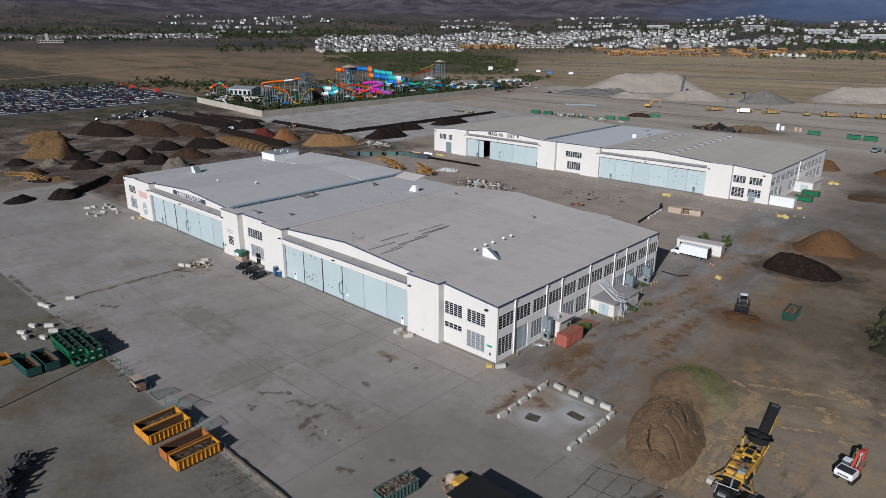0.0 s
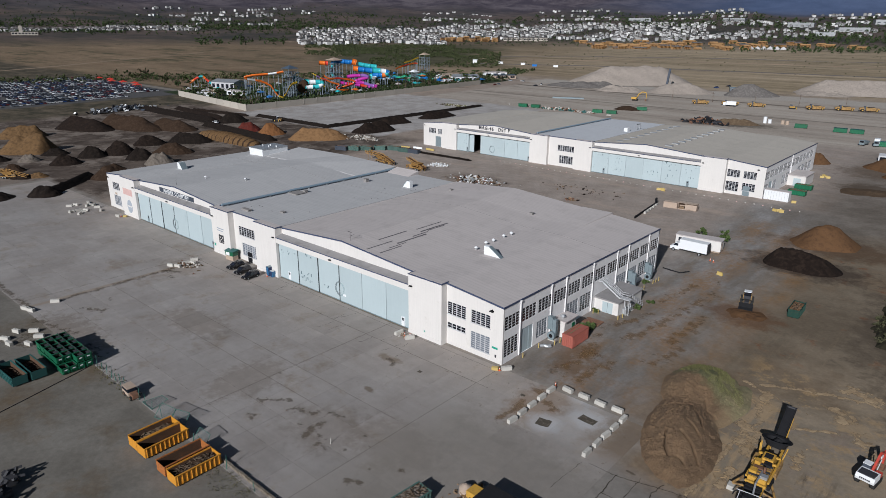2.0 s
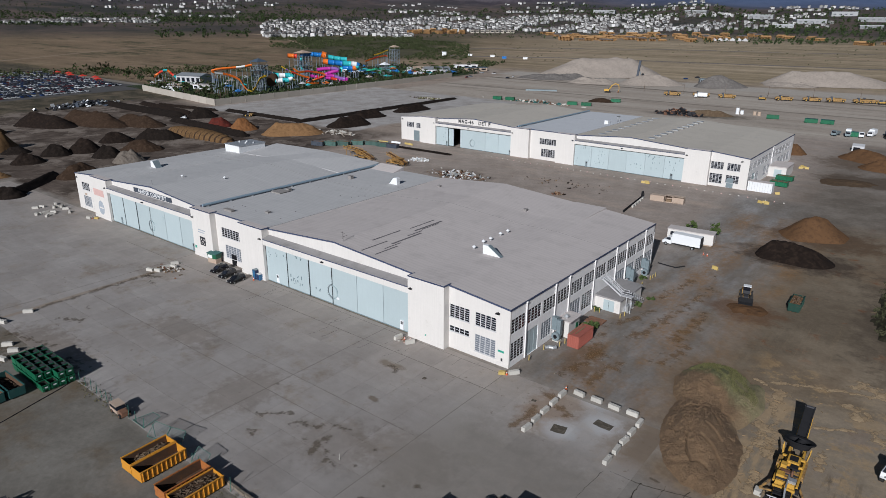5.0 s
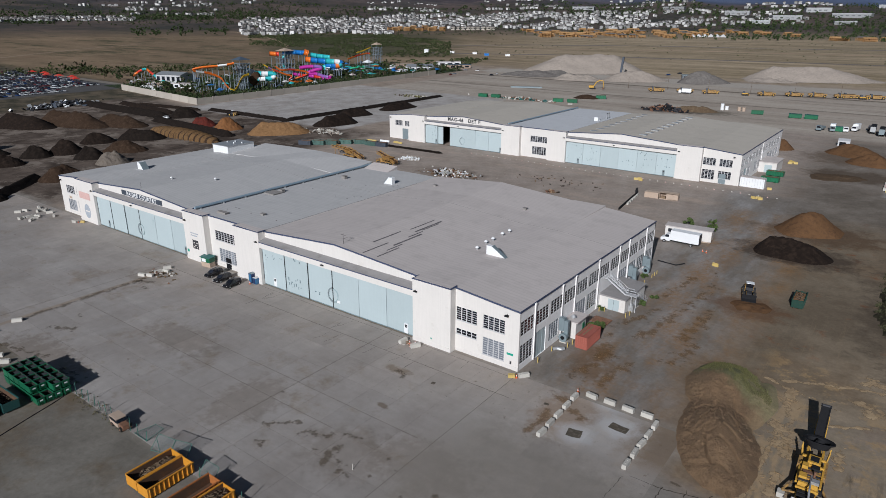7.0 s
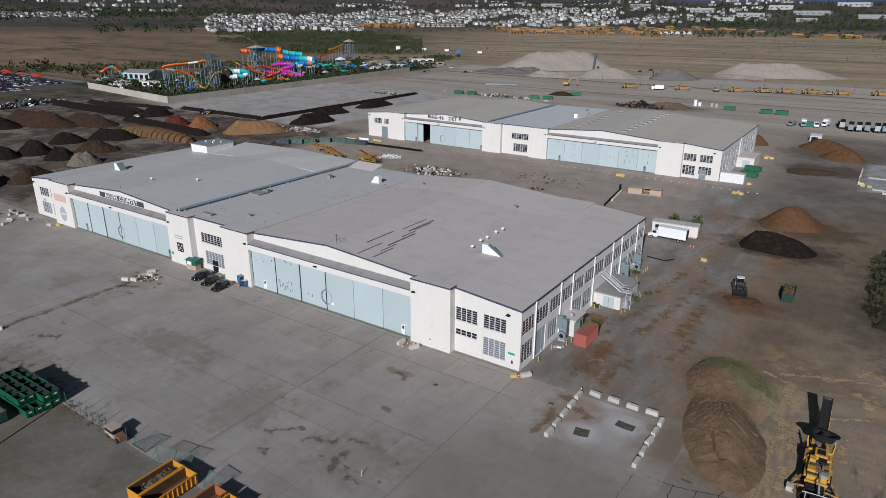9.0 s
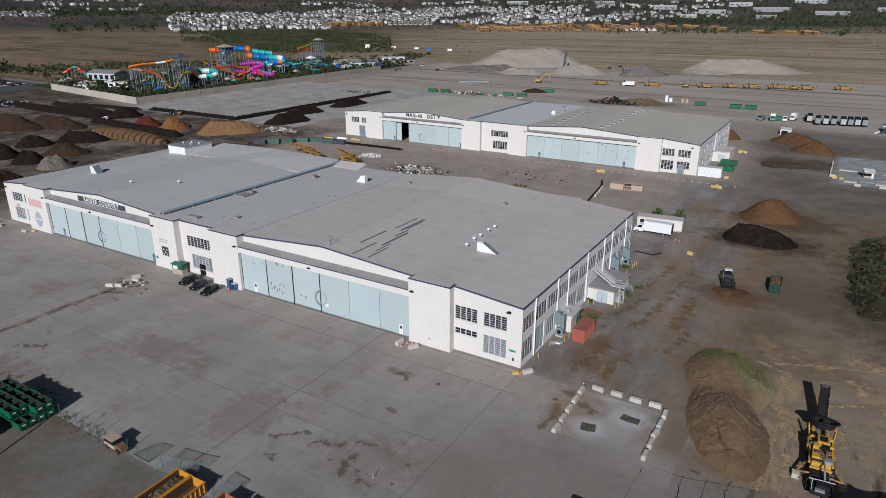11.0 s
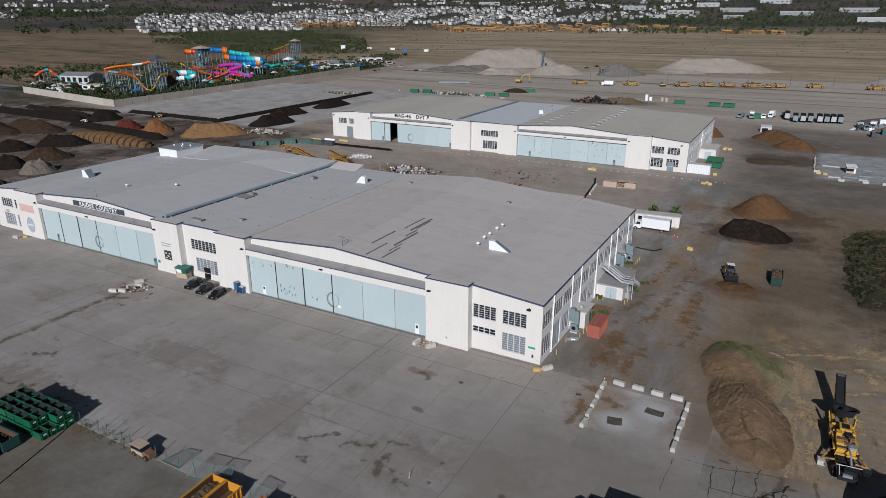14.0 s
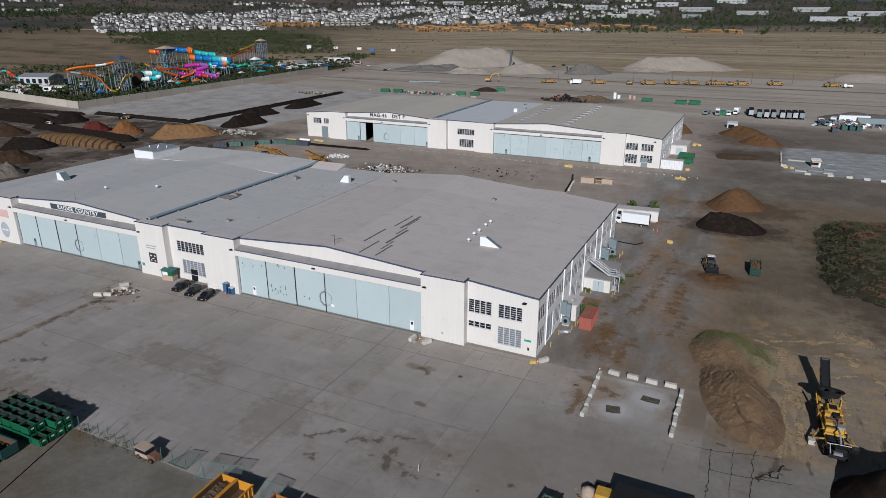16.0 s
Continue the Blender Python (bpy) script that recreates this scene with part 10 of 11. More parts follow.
for yaw0, yaw1, d0, d1, n, s in ((-12, 16, 1950, 2900, 900, 11), (16, 30, 2500, 3100, 380, 10), (30, 56, 2350, 3000, 420, 9), (54, 61, 1700, 1950, 60, 10), (50, 80, 2080, 2300, 160, 7), (14, 52, 1720, 2700, 1500, 5), (50, 80, 2300, 3300, 700, 6), (-12, 14, 1700, 2400, 500, 7), (0, 18, 1560, 1900, 60, 11), (49, 82, 2380, 2620, 900, 8), (50, 62, 2290, 2420, 320, 8), (66, 82, 2150, 2230, 240, 7)):
    for _ in range(n):
        x, y = polar(r.uniform(yaw0, yaw1), r.uniform(d0, d1))
        k = s * r.uniform(0.6, 1.3)
        foliage(woods, (x, y, ground_z(x, y) + k * 0.45), (k * 0.55, k * 0.55, k * 0.5), 26, k * 0.26, r)
o = part("far_woods", woods, M["leaf_dark"])
tagged(o, "dark green trees between the far houses", "woods", kind="stuff")
for _ in range(5200):
    yaw = r.uniform(36, 52.5)
    dd = 900 + 820 * r.random() ** 0.8
    if yaw < 40 and dd > 1500 or noise.noise((yaw / 2.5, dd / 140, 8)) < -0.22 or yaw > 47 and dd < 1150:
        continue
    x, y = polar(yaw, dd)
    k = r.uniform(1.5, 5.0)
    foliage(scrub, (x, y, ground_z(x, y) + k * 0.35), (k * 0.7, k * 0.7, k * 0.45), 22, k * 0.28, r)
for _ in range(500):
    f = r.random()
    x, y = -360 - 40 * r.random() - 60 * f, 445 + 190 * f + r.uniform(-14, 14)
    k = r.uniform(1.5, 3.5)
    foliage(scrub, (x, y, ground_z(x, y) + k * 0.35), (k * 0.7, k * 0.7, k * 0.45), 22, k * 0.28, r)
for _ in range(700):
    x, y = polar(r.uniform(48, 82), r.uniform(735, 800))
    k = r.uniform(1.5, 4.5)
    foliage(scrub, (x, y, ground_z(x, y) + k * 0.35), (k * 0.7, k * 0.7, k * 0.5), 18, k * 0.28, r)
for _ in range(260):
    x, y = polar(r.uniform(-12, 34), r.uniform(900, 1500))
    k = r.uniform(1.0, 2.6)
    foliage(scrub, (x, y, ground_z(x, y) + k * 0.3), (k * 0.7, k * 0.7, k * 0.4), 14, k * 0.3, r)
M["scrub_leaf"] = surface("dull_green_scrub", (0.050, 0.060, 0.026), 0.85, 0, 0.02, 0.5, 0.25, island=0.4)
o = part("scrub", scrub, M["scrub_leaf"])
tagged(o, "green scrub bushes on the dry field", "scrub", kind="stuff")
for k in range(26):
    x, y = polar(38 - 0.9 * k + r.uniform(-0.3, 0.3), 700 + r.uniform(-25, 45) if k > 8 else 680 + r.uniform(-20, 60))
    pick = r.randrange(7)
    t = thing("car", f"{NAMES[pick]} car parked beside the field", "car", "cars by the field", pose(x, y, ground_z(x, y), 0, 0, r.uniform(0, 180)))
    part("body", bodies[pick], None, t)
    part("glasshouse", glass, None, t)
for k, (x, y) in enumerate([(-565, 690), (-540, 720), (-500, 720), (-470, 705), (-440, 712)]):
    plain_building(x, y, 6, 3, 2.6 + 3 * (k == 0), 30, "white_plain" if k != 3 else "s_blue", "white_plain" if k != 3 else "s_blue", "small white site cabin on the field", 0, name="site_cabin")
twr = plain_building(*polar(73.5, 2080), 60, 14, 8, 70, "wall_cream", "roof", "long low pale building with a square tower", 8, name="old_terminal")
b = Mesh()
b.box(18, 26, 2, 10, 0, 24)
part("tower", b, M["wall_cream"], twr)


M["track_dirt"] = surface("pale_dirt_track", (0.27, 0.205, 0.145), 0.95, 0, 0.02, 0.3, 0.2)
M["road_dark"] = surface("grey_far_road", (0.14, 0.125, 0.115), 0.95, 0, 0.02, 0.3, 0.15)


def far_track(pts, w, mat, label):
    """A track that follows the land."""
    b, path = Mesh(), smooth_path([(x, y, 0) for x, y in pts], 10)
    for i, p in enumerate(path):
        d = (path[min(i + 1, len(path) - 1)] - path[max(i - 1, 0)]).normalized()
        q = w * (1 + 0.4 * rough(p.x, p.y, 2, 60))
        for k in (-1, -0.3, 0.3, 1):
            x, y = p.x - d.y * q * k, p.y + d.x * q * k
            b.v.append((x, y, ground_z(x, y) + (0.55 if abs(k) < 1 else -0.6)))
    for i in range(len(path) - 1):
        for k in range(3):
            o = 4 * i + k
            b.f.append((o, o + 4, o + 5, o + 1))
            b.m.append(0)
    tagged(part("dirt_track", b, M[mat], smooth=True), label, "track", kind="structure")


far_track([(-820, 120), (-861, 201), (-884, 241), (-934, 311), (-1010, 420), (-1100, 560)], 3.5, "track_dirt", "pale dirt track across the dry field")
far_track([(-1468, 998), (-1415, 1013), (-1232, 926), (-1018, 800), (-842, 674)], 5, "track_dirt", "pale dirt track past the scrub")
far_track([(-2120, 719), (-2052, 789), (-2085, 926), (-2092, 1063), (-2022, 1210)], 9, "track_dirt", "pale road at the foot of the hills")
far_track([(-640, 800), (-514, 863), (-364, 952), (-202, 990), (-60, 1010), (80, 1020)], 7, "track_dirt", "pale haul road over the dry field")
far_track([(-683, 857), (-578, 969), (-411, 1065), (-200, 1130), (60, 1180)], 5, "road_dark", "narrow dark field road")
far_track([(-560, 700), (-420, 760), (-250, 800), (-60, 820), (120, 830)], 6, "road_dark", "dark furrow along the field's edge")


# ---------------- straw, mud and dirt lying on the ground ----------------
def loose(name, c0, c1, fine, strong):
    """Loose dry stuff that thins out towards its rim: its cover is stored on the mesh."""
    g = Nodes(name, 0.95)
    g.bsdf.inputs["Specular IOR Level"].default_value = 0.1
    at = g.node("ShaderNodeTexCoord").outputs["Object"]
    n1, n2 = g.noise(at, 0.6, 6.0, 0.7), g.noise(at, fine, 7.0, 0.75)
    c = g.mix(g.ramp(n1, 0.42, 0.6), c0, c1)
    c = g.vary(c, n2, 0.45)
    cover = g.node("ShaderNodeAttribute", attribute_name="cover").outputs["Fac"]
    alpha = g.math("ADD", cover, g.math("MULTIPLY", g.math("SUBTRACT", n2, 0.5), 2.2))
    g.put(g.bsdf.inputs["Alpha"], g.math("MULTIPLY", g.ramp(alpha, -0.05, 0.5 if strong > 0.8 else 0.8), strong))
    return g.done(c)


M["straw"] = loose("scattered_straw", (0.37, 0.275, 0.170), (0.27, 0.195, 0.118), 3.0, 0.97)
M["mud"] = loose("dried_ochre_mud", (0.250, 0.150, 0.068), (0.190, 0.112, 0.054), 1.6, 0.45)
M["dirt_stain"] = loose("oily_dirt", (0.120, 0.092, 0.064), (0.155, 0.118, 0.080), 2.5, 0.48)


def drift(points, width, mat, label, seed, thick=0.05, base=-0.02, patchy=0.5, size=1.6, cell=0.22):
    """A thin ragged spread of loose stuff along a line, thickest in the middle and broken into patches."""
    xs, ys = [p[0] for p in points], [p[1] for p in points]
    x0, y0, x1, y1 = min(xs) - 1.6 * width, min(ys) - 1.6 * width, max(xs) + 1.6 * width, max(ys) + 1.6 * width
    nx, ny = max(2, int((x1 - x0) / cell)), max(2, int((y1 - y0) / cell))
    segs = list(zip(points, points[1:])) or [(points[0], points[0])]
    hs, b, cover = [], Mesh(), []
    for j in range(ny + 1):
        for i in range(nx + 1):
            x, y = x0 + (x1 - x0) * i / nx, y0 + (y1 - y0) * j / ny
            d = 99.0
            for (ax, ay), (bx, by) in segs:
                l2 = (bx - ax) ** 2 + (by - ay) ** 2
                f = max(0.0, min(1.0, ((x - ax) * (bx - ax) + (y - ay) * (by - ay)) / l2)) if l2 else 0.0
                d = min(d, math.hypot(x - ax - f * (bx - ax), y - ay - f * (by - ay)))
            rag = noise.noise((x / size, y / size, seed)) + 0.6 * noise.noise((x / (size * 0.35), y / (size * 0.35), seed + 3)) + 0.35 * noise.noise((x / (size * 0.13), y / (size * 0.13), seed + 5))
            h = thick * (min(1.0, 1.2 * (1 - d / width)) + rag * (0.6 + patchy) - patchy * 0.5) if d < 1.5 * width else -thick
            hs.append(h + 0.35 * thick)
            cover.append(max(-0.5, min(1.0, h / thick)))
            b.v.append((x, y, base + 0.004 + max(0.0, min(h, thick))))
    for j in range(ny):
        for i in range(nx):
            q = j * (nx + 1) + i
            face = (q, q + 1, q + nx + 2, q + nx + 1)
            if max(hs[k] for k in face) > 0:
                b.f.append(face)
                b.m.append(0)
    if b.f:
        o = part("drift", b, M[mat], smooth=True)
        o.data.attributes.new("cover", "FLOAT", "POINT").data.foreach_set("value", cover)
        tagged(o, label, "debris", kind="stuff")


STRAW = "tan straw and wood shreds scattered on the yard"
for k, (pts, w, p) in enumerate([([(40.2, 22.0), (39.8, 20.0)], 1.3, 0.4), ([(40.0, 19.0), (40.3, 13.0)], 1.0, 0.8), ([(39.6, 10.6), (40.9, 8.6), (40.6, 6.6)], 1.7, 0.5), ([(39.9, 5.0), (39.6, -2.0), (39.4, -6.0), (39.0, -12.0)], 0.45, 0.4),
                                 ([(42.1, 6.4), (42.2, 3.0)], 1.3, 0.8), ([(41.6, -2.0), (42.0, -7.5)], 0.7, 0.8), ([(37.0, 24.5), (42.0, 27.0), (47.6, 29.0), (53.0, 30.5), (60.0, 29.5)], 0.7, 0.9), ([(49.8, 32.8), (53.5, 32.2)], 1.9, 0.6),
                                 ([(49.5, 24.5), (51.0, 22.0)], 1.4, 0.9), ([(47.9, 8.0), (48.3, 4.2)], 0.9, 0.9), ([(44.0, 13.0), (48.5, 16.0), (51.0, 17.5)], 0.5, 0.9), ([(54, 18), (57, 14)], 1.6, 1.0), ([(35.5, 24.0), (38.5, 22.5)], 0.6, 0.8)]):
    drift(pts, w, "straw", STRAW, 3.3 * k, 0.05, -0.022, p)
MUD = "dried ochre mud dragged over the concrete"
for k, (pts, w, p) in enumerate([([(10.0, 15.5), (9.2, 9.0), (8.6, 5.0)], 1.7, 0.8), ([(14.0, 13.0), (13.2, 6.0)], 1.8, 0.8), ([(8.2, 18.5), (9.8, 14.5)], 2.0, 0.3), ([(6.5, 28.0), (9.0, 34.0), (10.5, 40.0)], 1.4, 0.9), ([(12.0, 26.0), (15.0, 42.0), (16.5, 60.0)], 1.5, 1.0), ([(9.5, 48.0), (11.0, 62.0)], 1.3, 1.0),
                                 ([(14.5, 68.0), (15.5, 84.0), (17.0, 98.0)], 1.2, 1.0), ([(19.0, 30.0), (20.0, 46.0)], 2.0, 1.1), ([(9.8, -7.5), (10.4, -10.5), (9.9, -13.6)], 1.4, 0.6), ([(8.6, -2.4), (11.5, -3.6)], 1.2, 0.7), ([(13.0, -5.0), (15.0, -6.5)], 1.2, 0.9), ([(20.5, 20.0), (22.0, 28.0)], 2.2, 1.1), ([(5.4, 20.6), (7.6, 23.5)], 0.9, 0.6)]):
    drift(pts, w, "mud", MUD, 40 + 2.7 * k, 0.03, 0.012 if pts[0][1] < 0 else -0.022, p)
DIRT = "dark dirt and oil blotches on the concrete"
for k, (pts, w, p) in enumerate([([(-16.8, -12.1), (-16.0, -12.4)], 0.7, 0.3), ([(-14.9, -13.3)], 0.8, 0.3), ([(-9.0, -37.5), (-10.0, -34.0)], 1.1, 0.8), ([(-7.3, -36.5), (-4.6, -37.5)], 0.9, 0.8), ([(-10.8, -31.0), (-8.4, -30.2)], 0.7, 0.8), ([(-2.4, -31.2)], 0.5, 0.6), ([(0.2, -32.8)], 0.4, 0.5), ([(3.6, -40.0), (5.0, -39.2)], 0.7, 0.6), ([(7.5, -33.5)], 0.5, 0.4),
                                 ([(4.0, -36.3)], 0.4, 0.5), ([(-1.9, -35.6)], 0.4, 0.6), ([(-12.0, -36.0)], 0.7, 0.7), ([(-20.0, -39.5)], 0.8, 0.8), ([(-27.7, -28.9)], 0.5, 0.5), ([(-19.3, -39.8), (-18.0, -41.0)], 0.5, 0.7), ([(-91.6, -44.0), (-91.8, -30.0), (-91.7, -16.0)], 0.9, 0.6), ([(-84, -50), (-77, -48.4), (-71, -46.5)], 0.9, 0.9), ([(-64, -47), (-58, -46.2)], 0.5, 1.0),
                                 ([(-92.4, -17.5), (-88.5, -16.5)], 1.3, 0.7), ([(-118, -49.0), (-106, -48.9), (-93.5, -48.6)], 0.9, 0.6), ([(-83.7, -34.9)], 1.2, 1.0), ([(-82.3, -40.8), (-78.5, -38.5)], 1.1, 1.1), ([(-87.4, -19.3), (-86.2, -19.0)], 0.9, 0.8), ([(-78, -55), (-73, -54)], 3.0, 1.2), ([(-66, -48), (-58, -47.5)], 1.0, 1.1), ([(17.5, -28.6)], 1.2, 0.8), ([(-23, -36.5), (-19, -33)], 0.6, 1.2), ([(-16.5, -34.5), (-12.5, -32.5)], 0.8, 1.1), ([(38.7, -12.6), (38.4, -15.2), (36.2, -18.2)], 0.55, 0.5), ([(40.4, -14.2), (38.6, -14.8)], 0.4, 0.4), ([(42.4, -11.0), (42.9, -14.2)], 0.35, 0.7), ([(31.0, -12.4), (32.2, -12.6)], 0.25, 0.5)]):
    drift(pts, w, "dirt_stain", DIRT, 90 + 1.9 * k, 0.02 if pts[0][0] < 28 else 0.03, 0.010 if pts[0][0] < 28 else -0.022, p, 1.2, 0.16)
# thin black tube laid as a straight cast shadow across the concrete
b = Mesh()
b.sweep([(-49.2, -69.5, 0.02), (-49.9, -67.0, 0.03), (-51.4, -62.0, 0.03), (-53.0, -57.1, 0.04), (-54.2, -53.2, 0.03), (-55.4, -50.0, 0.03)], 0.07, 6)
tagged(part("cable", b, M["black"]), "black cable lying across the concrete", "cable")
twigs = Mesh()
r = random.Random(23)
for _ in range(110):
    x, y = r.choice(((40.2, 20), (40.2, 8.5), (42.2, 4.5), (48.0, 6.0), (39.5, -4), (41.8, -5), (44, 22)))
    x, y, l = x + r.gauss(0, 1.4), y + r.gauss(0, 2.6), r.uniform(0.3, 1.8) * r.uniform(0.3, 1)
    twigs.box(-l / 2, l / 2, -0.022, 0.022, -0.02, 0.035, 0, pose(x, y, 0.03, 0, r.uniform(-5, 5), r.uniform(0, 180)))
M["twig"] = surface("split_wood", (0.25, 0.175, 0.095), 0.9, 0, 0.8, 6.0, 0.2, island=0.4)
o = part("twigs", twigs, M["twig"])
tagged(o, "split branches and splinters round the grinder", "wood", kind="stuff")


# ---------------- apron slabs, last ----------------
g = Nodes("apron_concrete", 0.88)
pos = g.node("ShaderNodeNewGeometry").outputs["Position"]
n_a, n_b, n_c = g.noise(pos, 0.05, 8.0, 0.65), g.noise(pos, 0.5, 8.0, 0.7), g.noise(pos, 6.0, 5.0, 0.7)
c = g.mix(g.ramp(n_a, 0.35, 0.68), (0.238, 0.214, 0.196), (0.308, 0.286, 0.270))
c = g.mix(g.ramp(g.noise(pos, 0.11, 10.0, 0.75), 0.54, 0.68), c, (0.205, 0.168, 0.132))
c = g.mix(g.ramp(g.noise(pos, 0.35, 10.0, 0.8), 0.63, 0.72), c, (0.105, 0.086, 0.068))
c = g.mix(g.ramp(g.noise(pos, 0.028, 6.0, 0.6), 0.56, 0.70), c, (0.315, 0.298, 0.282))
m2 = g.node("ShaderNodeMapping")
m2.inputs["Scale"].default_value = (0.12, 1.0, 1.0)
g.put(m2.inputs[0], pos)
c = g.vary(c, g.noise(m2.outputs[0], 0.45, 7.0, 0.7), 0.16)
m3 = g.node("ShaderNodeMapping")
m3.inputs["Scale"].default_value = (1.0, 0.15, 1.0)
g.put(m3.inputs[0], pos)
c = g.vary(c, g.noise(m3.outputs[0], 0.5, 7.0, 0.7), 0.10)
xyz = g.node("ShaderNodeSeparateXYZ")
g.put(xyz.inputs[0], pos)


def spot(cx, cy, rx, ry, soft, ragged):
    """A worn patch about a place: 1 inside, 0 outside, with a ragged rim."""
    a = g.math("DIVIDE", g.math("SUBTRACT", xyz.outputs[0], cx), rx)
    e = g.math("DIVIDE", g.math("SUBTRACT", xyz.outputs[1], cy), ry)
    d = g.math("SQRT", g.math("ADD", g.math("MULTIPLY", a, a), g.math("MULTIPLY", e, e)))
    d = g.math("ADD", d, g.math("MULTIPLY", g.math("SUBTRACT", n_b, 0.5), ragged))
    return g.math("DIVIDE", g.math("SUBTRACT", 1.0 + soft / 2, d), soft, clamp=True)


# whitish lime wash in the ring of blocks, mud beside it, oil spots on the apron
c = g.mix(g.math("MULTIPLY", spot(19.5, -4.5, 8.0, 7.5, 0.7, 1.4), 0.55), c, (0.37, 0.365, 0.36))
c = g.mix(g.math("MULTIPLY", spot(12.5, -6.5, 4.0, 6.5, 0.6, 2.4), 0.75), c, (0.185, 0.115, 0.065))
for cx, cy, rx, ry, k in ((-17.0, -12.0, 2.6, 1.0, 0.8), (-8.0, -34.0, 6.5, 5.0, 0.25), (-58.0, -28.0, 9.0, 4.0, 0.35), (-92.0, -14.0, 7.0, 4.0, 0.4), (2.0, -30.0, 8.0, 5.0, 0.3), (-12.0, -22.0, 1.0, 0.6, 0.8), (-30.0, -34.0, 5.0, 7.0, 0.35), (-72.0, -49.0, 12.0, 6.0, 0.5)):
    c = g.mix(g.math("MULTIPLY", spot(cx, cy, rx, ry, 0.5, 2.6), k), c, (0.135, 0.102, 0.072))
warm = g.math("MULTIPLY", g.ramp(xyz.outputs[1], -22.0, -2.0), g.ramp(n_a, 0.35, 0.6))
c = g.mix(g.math("MULTIPLY", warm, 0.6), c, (0.325, 0.272, 0.226))
# small oil and dirt blotches in drifts
drift = g.math("MULTIPLY", g.ramp(g.noise(pos, 0.8, 7.0, 0.7), 0.60, 0.66), g.ramp(g.noise(pos, 0.045, 4.0, 0.6), 0.50, 0.60))
c = g.mix(g.math("MULTIPLY", drift, 0.7), c, (0.115, 0.086, 0.055))
# an old trench line filled with tan soil
trench = g.math("ABSOLUTE", g.math("ADD", g.math("ADD", xyz.outputs[0], g.math("MULTIPLY", n_a, 1.6)), 91.6))
c = g.mix(g.math("MULTIPLY", g.math("SUBTRACT", 1.0, g.ramp(trench, 0.4, 0.9)), g.math("MULTIPLY", g.ramp(g.math("MULTIPLY", xyz.outputs[1], -1.0), 13.0, 15.0), 0.55)), c, (0.225, 0.165, 0.112))
edge = g.ramp(g.math("ADD", xyz.outputs[0], g.math("MULTIPLY", n_b, 9.0)), 25.5, 31.0)
edge = g.math("MULTIPLY", edge, g.ramp(g.math("ADD", xyz.outputs[1], g.math("MULTIPLY", n_b, 5.0)), -12.0, -7.0))
c = g.mix(g.math("MULTIPLY", edge, 0.85), c, (0.15, 0.108, 0.070))
# near east end darkened: a lens-like falloff put into the concrete's colour
dulled = g.math("MULTIPLY", g.ramp(g.math("ADD", xyz.outputs[0], g.math("MULTIPLY", n_b, 8.0)), 1.0, 9.0), g.math("SUBTRACT", 1.0, g.ramp(g.math("ADD", xyz.outputs[1], g.math("MULTIPLY", n_b, 8.0)), -15.0, -7.0)))
c = g.mix(g.math("MULTIPLY", dulled, 0.75), c, (0.192, 0.170, 0.145))
for cx, cy in ((15.8, -10.3), (20.6, -5.1), (17.2, 0.6)):
    c = g.mix(g.math("MULTIPLY", spot(cx, cy, 2.6, 2.3, 0.8, 2.2), 0.6), c, (0.44, 0.44, 0.45))
c = g.vary(c, n_b, 0.20)
c = g.vary(c, n_c, 0.16)
c = g.vary(c, g.node("ShaderNodeObjectInfo").outputs["Random"], 0.06)
c = g.vary(c, g.node("ShaderNodeNewGeometry").outputs["Random Per Island"], 0.045)
g.bump(n_b, 0.3, 0.02)
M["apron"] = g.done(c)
SX, GAP = 5.72, 0.016
ROWS = [-0.9, -2.24] + [-2.24 - 5.76 * k for k in range(1, 9)] + [-49.75]
apron = thing("apron", "wide worn concrete apron of rectangular slabs", "apron", kind="structure")
slabs = {}
far_slabs = Mesh()
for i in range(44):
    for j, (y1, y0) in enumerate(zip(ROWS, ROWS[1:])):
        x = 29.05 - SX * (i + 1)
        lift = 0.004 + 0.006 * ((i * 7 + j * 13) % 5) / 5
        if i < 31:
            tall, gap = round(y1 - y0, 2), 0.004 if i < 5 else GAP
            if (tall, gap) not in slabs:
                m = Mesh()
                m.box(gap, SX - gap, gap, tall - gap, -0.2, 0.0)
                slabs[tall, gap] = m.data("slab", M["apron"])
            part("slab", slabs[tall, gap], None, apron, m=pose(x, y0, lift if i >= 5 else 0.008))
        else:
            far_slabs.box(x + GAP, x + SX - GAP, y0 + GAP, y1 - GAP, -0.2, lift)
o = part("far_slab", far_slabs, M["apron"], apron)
o["kind"] = "stuff"
# wide tarred joints
M["tar_joint"] = surface("dirty_tar_joint", (0.140, 0.122, 0.104), 0.95, 0, 0.25, 3.0, 0.45)
for x, w in ((0.45, 0.04), (-27.95, 0.045), (-96.6, 0.04)):
    b = Mesh()
    b.box(x - w, x + w, -49.6, -1.0, -0.1, 0.013)
    part("joint_seal", b, M["tar_joint"], apron, "dark dirt-filled joint")
for y, w, x0, x1 in ((-8.0, 0.05, -120, 3), (-25.28, 0.035, -60, -2), (-31.04, 0.035, -90, -14), (-2.24, 0.035, -90, 0)):
    b = Mesh()
    b.box(x0, x1, y - w, y + w, -0.1, 0.0135)
    part("joint_seal", b, M["tar_joint"], apron, "dark dirt-filled joint")

# patched drain covers, a manhole and jagged cracks in the concrete
M["drain"] = surface("dark_drain_patch", (0.085, 0.073, 0.058), 0.9, 0, 0.9, 6.0, 0.3, stain=(0.14, 0.12, 0.095), stain_at=(0.5, 0.62))
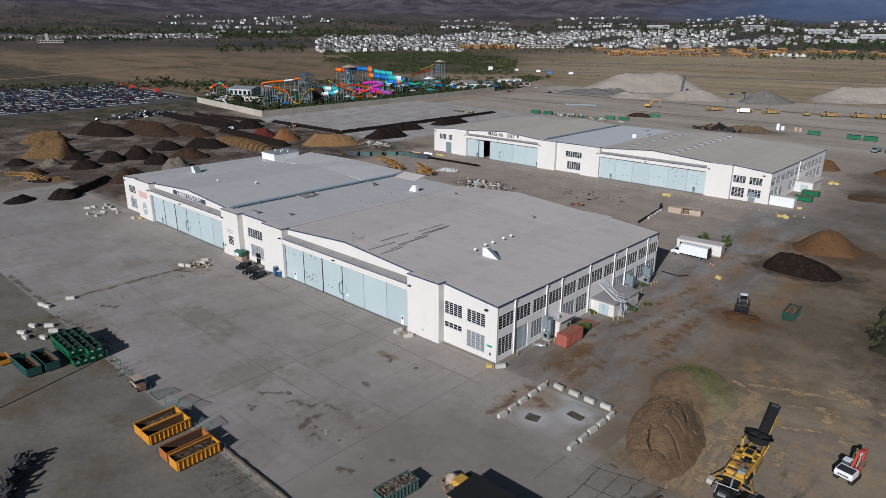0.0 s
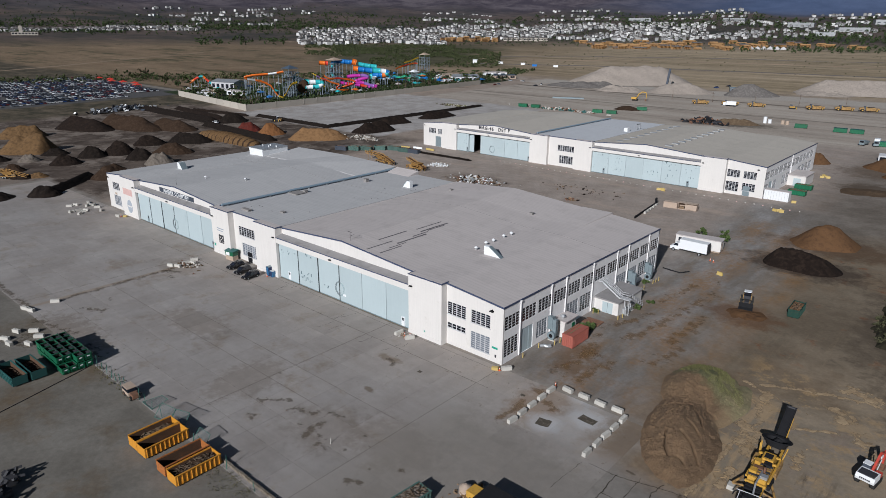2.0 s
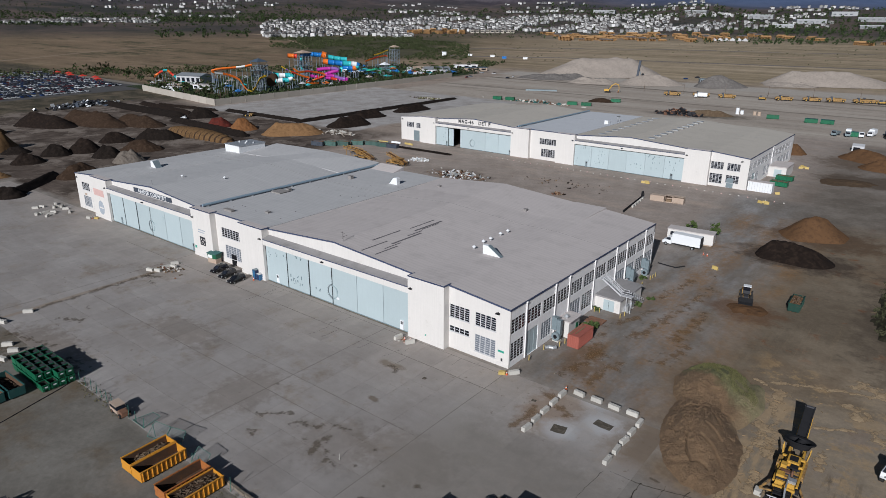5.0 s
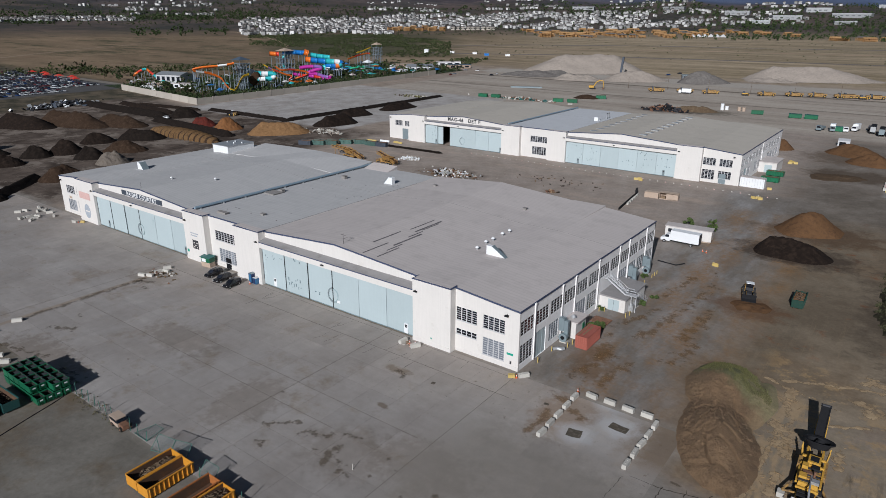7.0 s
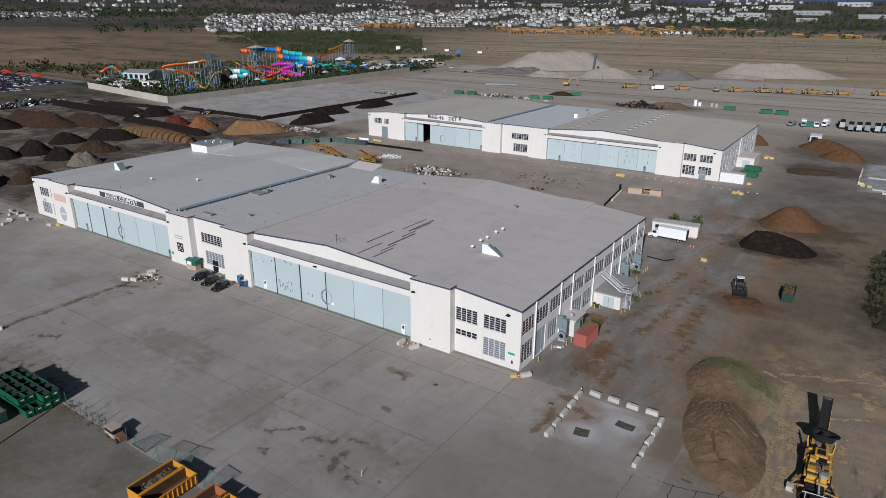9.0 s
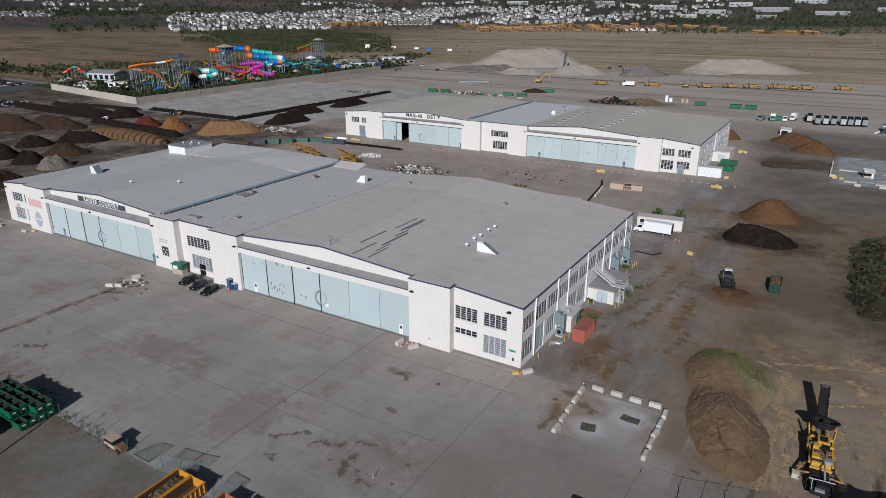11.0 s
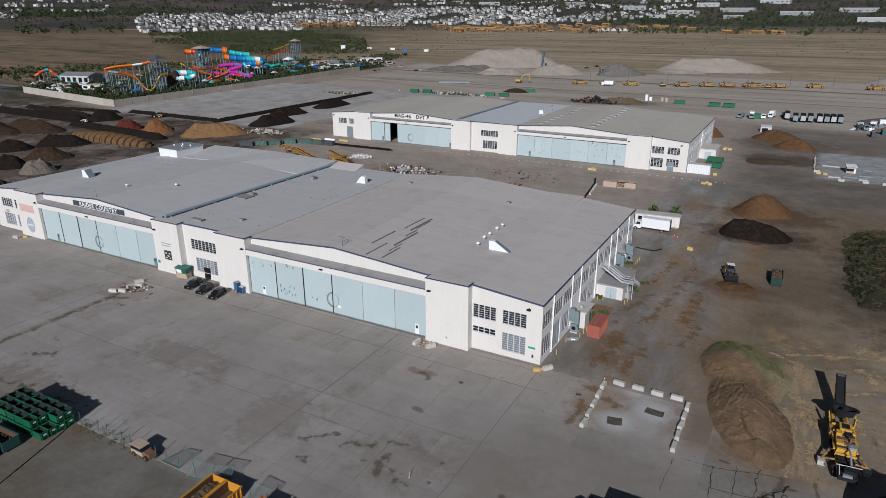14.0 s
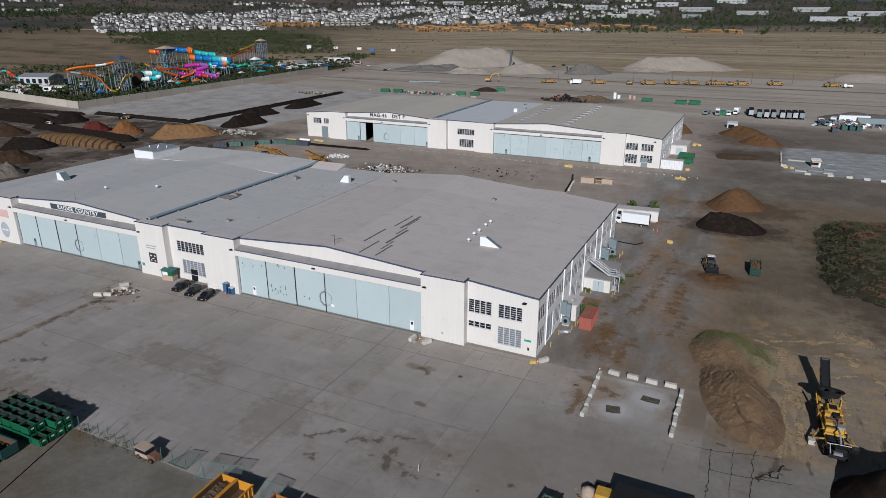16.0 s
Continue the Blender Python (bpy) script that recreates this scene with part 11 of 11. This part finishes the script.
for x, y, w, d, a in ((15.8, -10.3, 2.2, 2.0, 12), (20.6, -5.1, 2.8, 1.6, -4), (8.8, -5.9, 0.8, 0.6, 8), (-9.5, -11.8, 0.7, 0.7, 0)):
    b = Mesh()
    b.prism([(w / 2 * q * (1 + 0.12 * rough(q * 3 + x, e * 3, 1)), d / 2 * e * (1 + 0.12 * rough(q * 5, e * 5 + y, 2))) for q, e in ((-1, -1), (0, -1.05), (1, -0.95), (1.02, 0), (0.95, 1), (0.1, 0.95), (-1, 1.03), (-0.96, 0.1))], -0.1, 0.016, "z")
    part("drain_patch", b, M["drain"], apron, "dark sunken drain patch", m=pose(x, y, 0, 0, 0, a))
r = random.Random(77)
CRACKED = [(r.uniform(-66, -8), r.uniform(-9, -1.6), r.uniform(-1.6, 1.6), r.uniform(0.5, 2.6), r.uniform(0.03, 0.06)) for _ in range(15)]
M["crack"] = surface("open_crack", (0.032, 0.026, 0.02), 0.95, 0, 2.0, 9.0, 0.3)
r = random.Random(19)
for pts, wd in (([(25.4, -15.0), (25.0, -19.4), (24.8, -23.0)], 0.07), ([(30.3, -14.0), (30.5, -19.1), (30.5, -26.0)], 0.12), ([(33.2, -12.8), (33.2, -24.0)], 0.08), ([(36.0, -12.0), (35.7, -15.2), (35.6, -24.0)], 0.12), ([(30.3, -19.0), (33.9, -18.7), (41.0, -17.4)], 0.06),
                ([(26, -14.6), (30.6, -14.5), (36.2, -12.9), (40.0, -12.2)], 0.05), ([(36.4, -18.4), (38.2, -15.9), (39.7, -13.3)], 0.3), ([(37.2, -17.6), (39.9, -15.4)], 0.22), *[([(x, y), (x + 0.35 * a, y - 2.6), (x - 0.2 + a, y - 2.6 - l)], w) for x, y, a, l, w in CRACKED]):
    path = []
    for (x0, y0), (x1, y1) in zip(pts, pts[1:]):
        n = max(2, int(math.hypot(x1 - x0, y1 - y0) / 0.45))
        path += [(x0 + (x1 - x0) * k / n + r.gauss(0, wd * 0.9), y0 + (y1 - y0) * k / n + r.gauss(0, wd * 0.9)) for k in range(n)]
    b = Mesh()
    for k, (x, y) in enumerate(path):
        x2, y2 = path[min(k + 1, len(path) - 1)]
        x3, y3 = path[max(k - 1, 0)]
        l = math.hypot(x2 - x3, y2 - y3) or 1.0
        wk = wd * r.uniform(0.08, 0.6)
        ux, uy = -(y2 - y3) / l * wk, (x2 - x3) / l * wk
        b.v += [(x + ux, y + uy, 0.017), (x - ux, y - uy, 0.017), (x - ux, y - uy, -0.05), (x + ux, y + uy, -0.05)]
    for k in range(len(path) - 1):
        o = 4 * k
        for e in range(4):
            b.f.append((o + e, o + 4 + e, o + 4 + (e + 1) % 4, o + (e + 1) % 4))
            b.m.append(0)
    part("crack", b, M["crack"], apron, "jagged open crack with dirt")
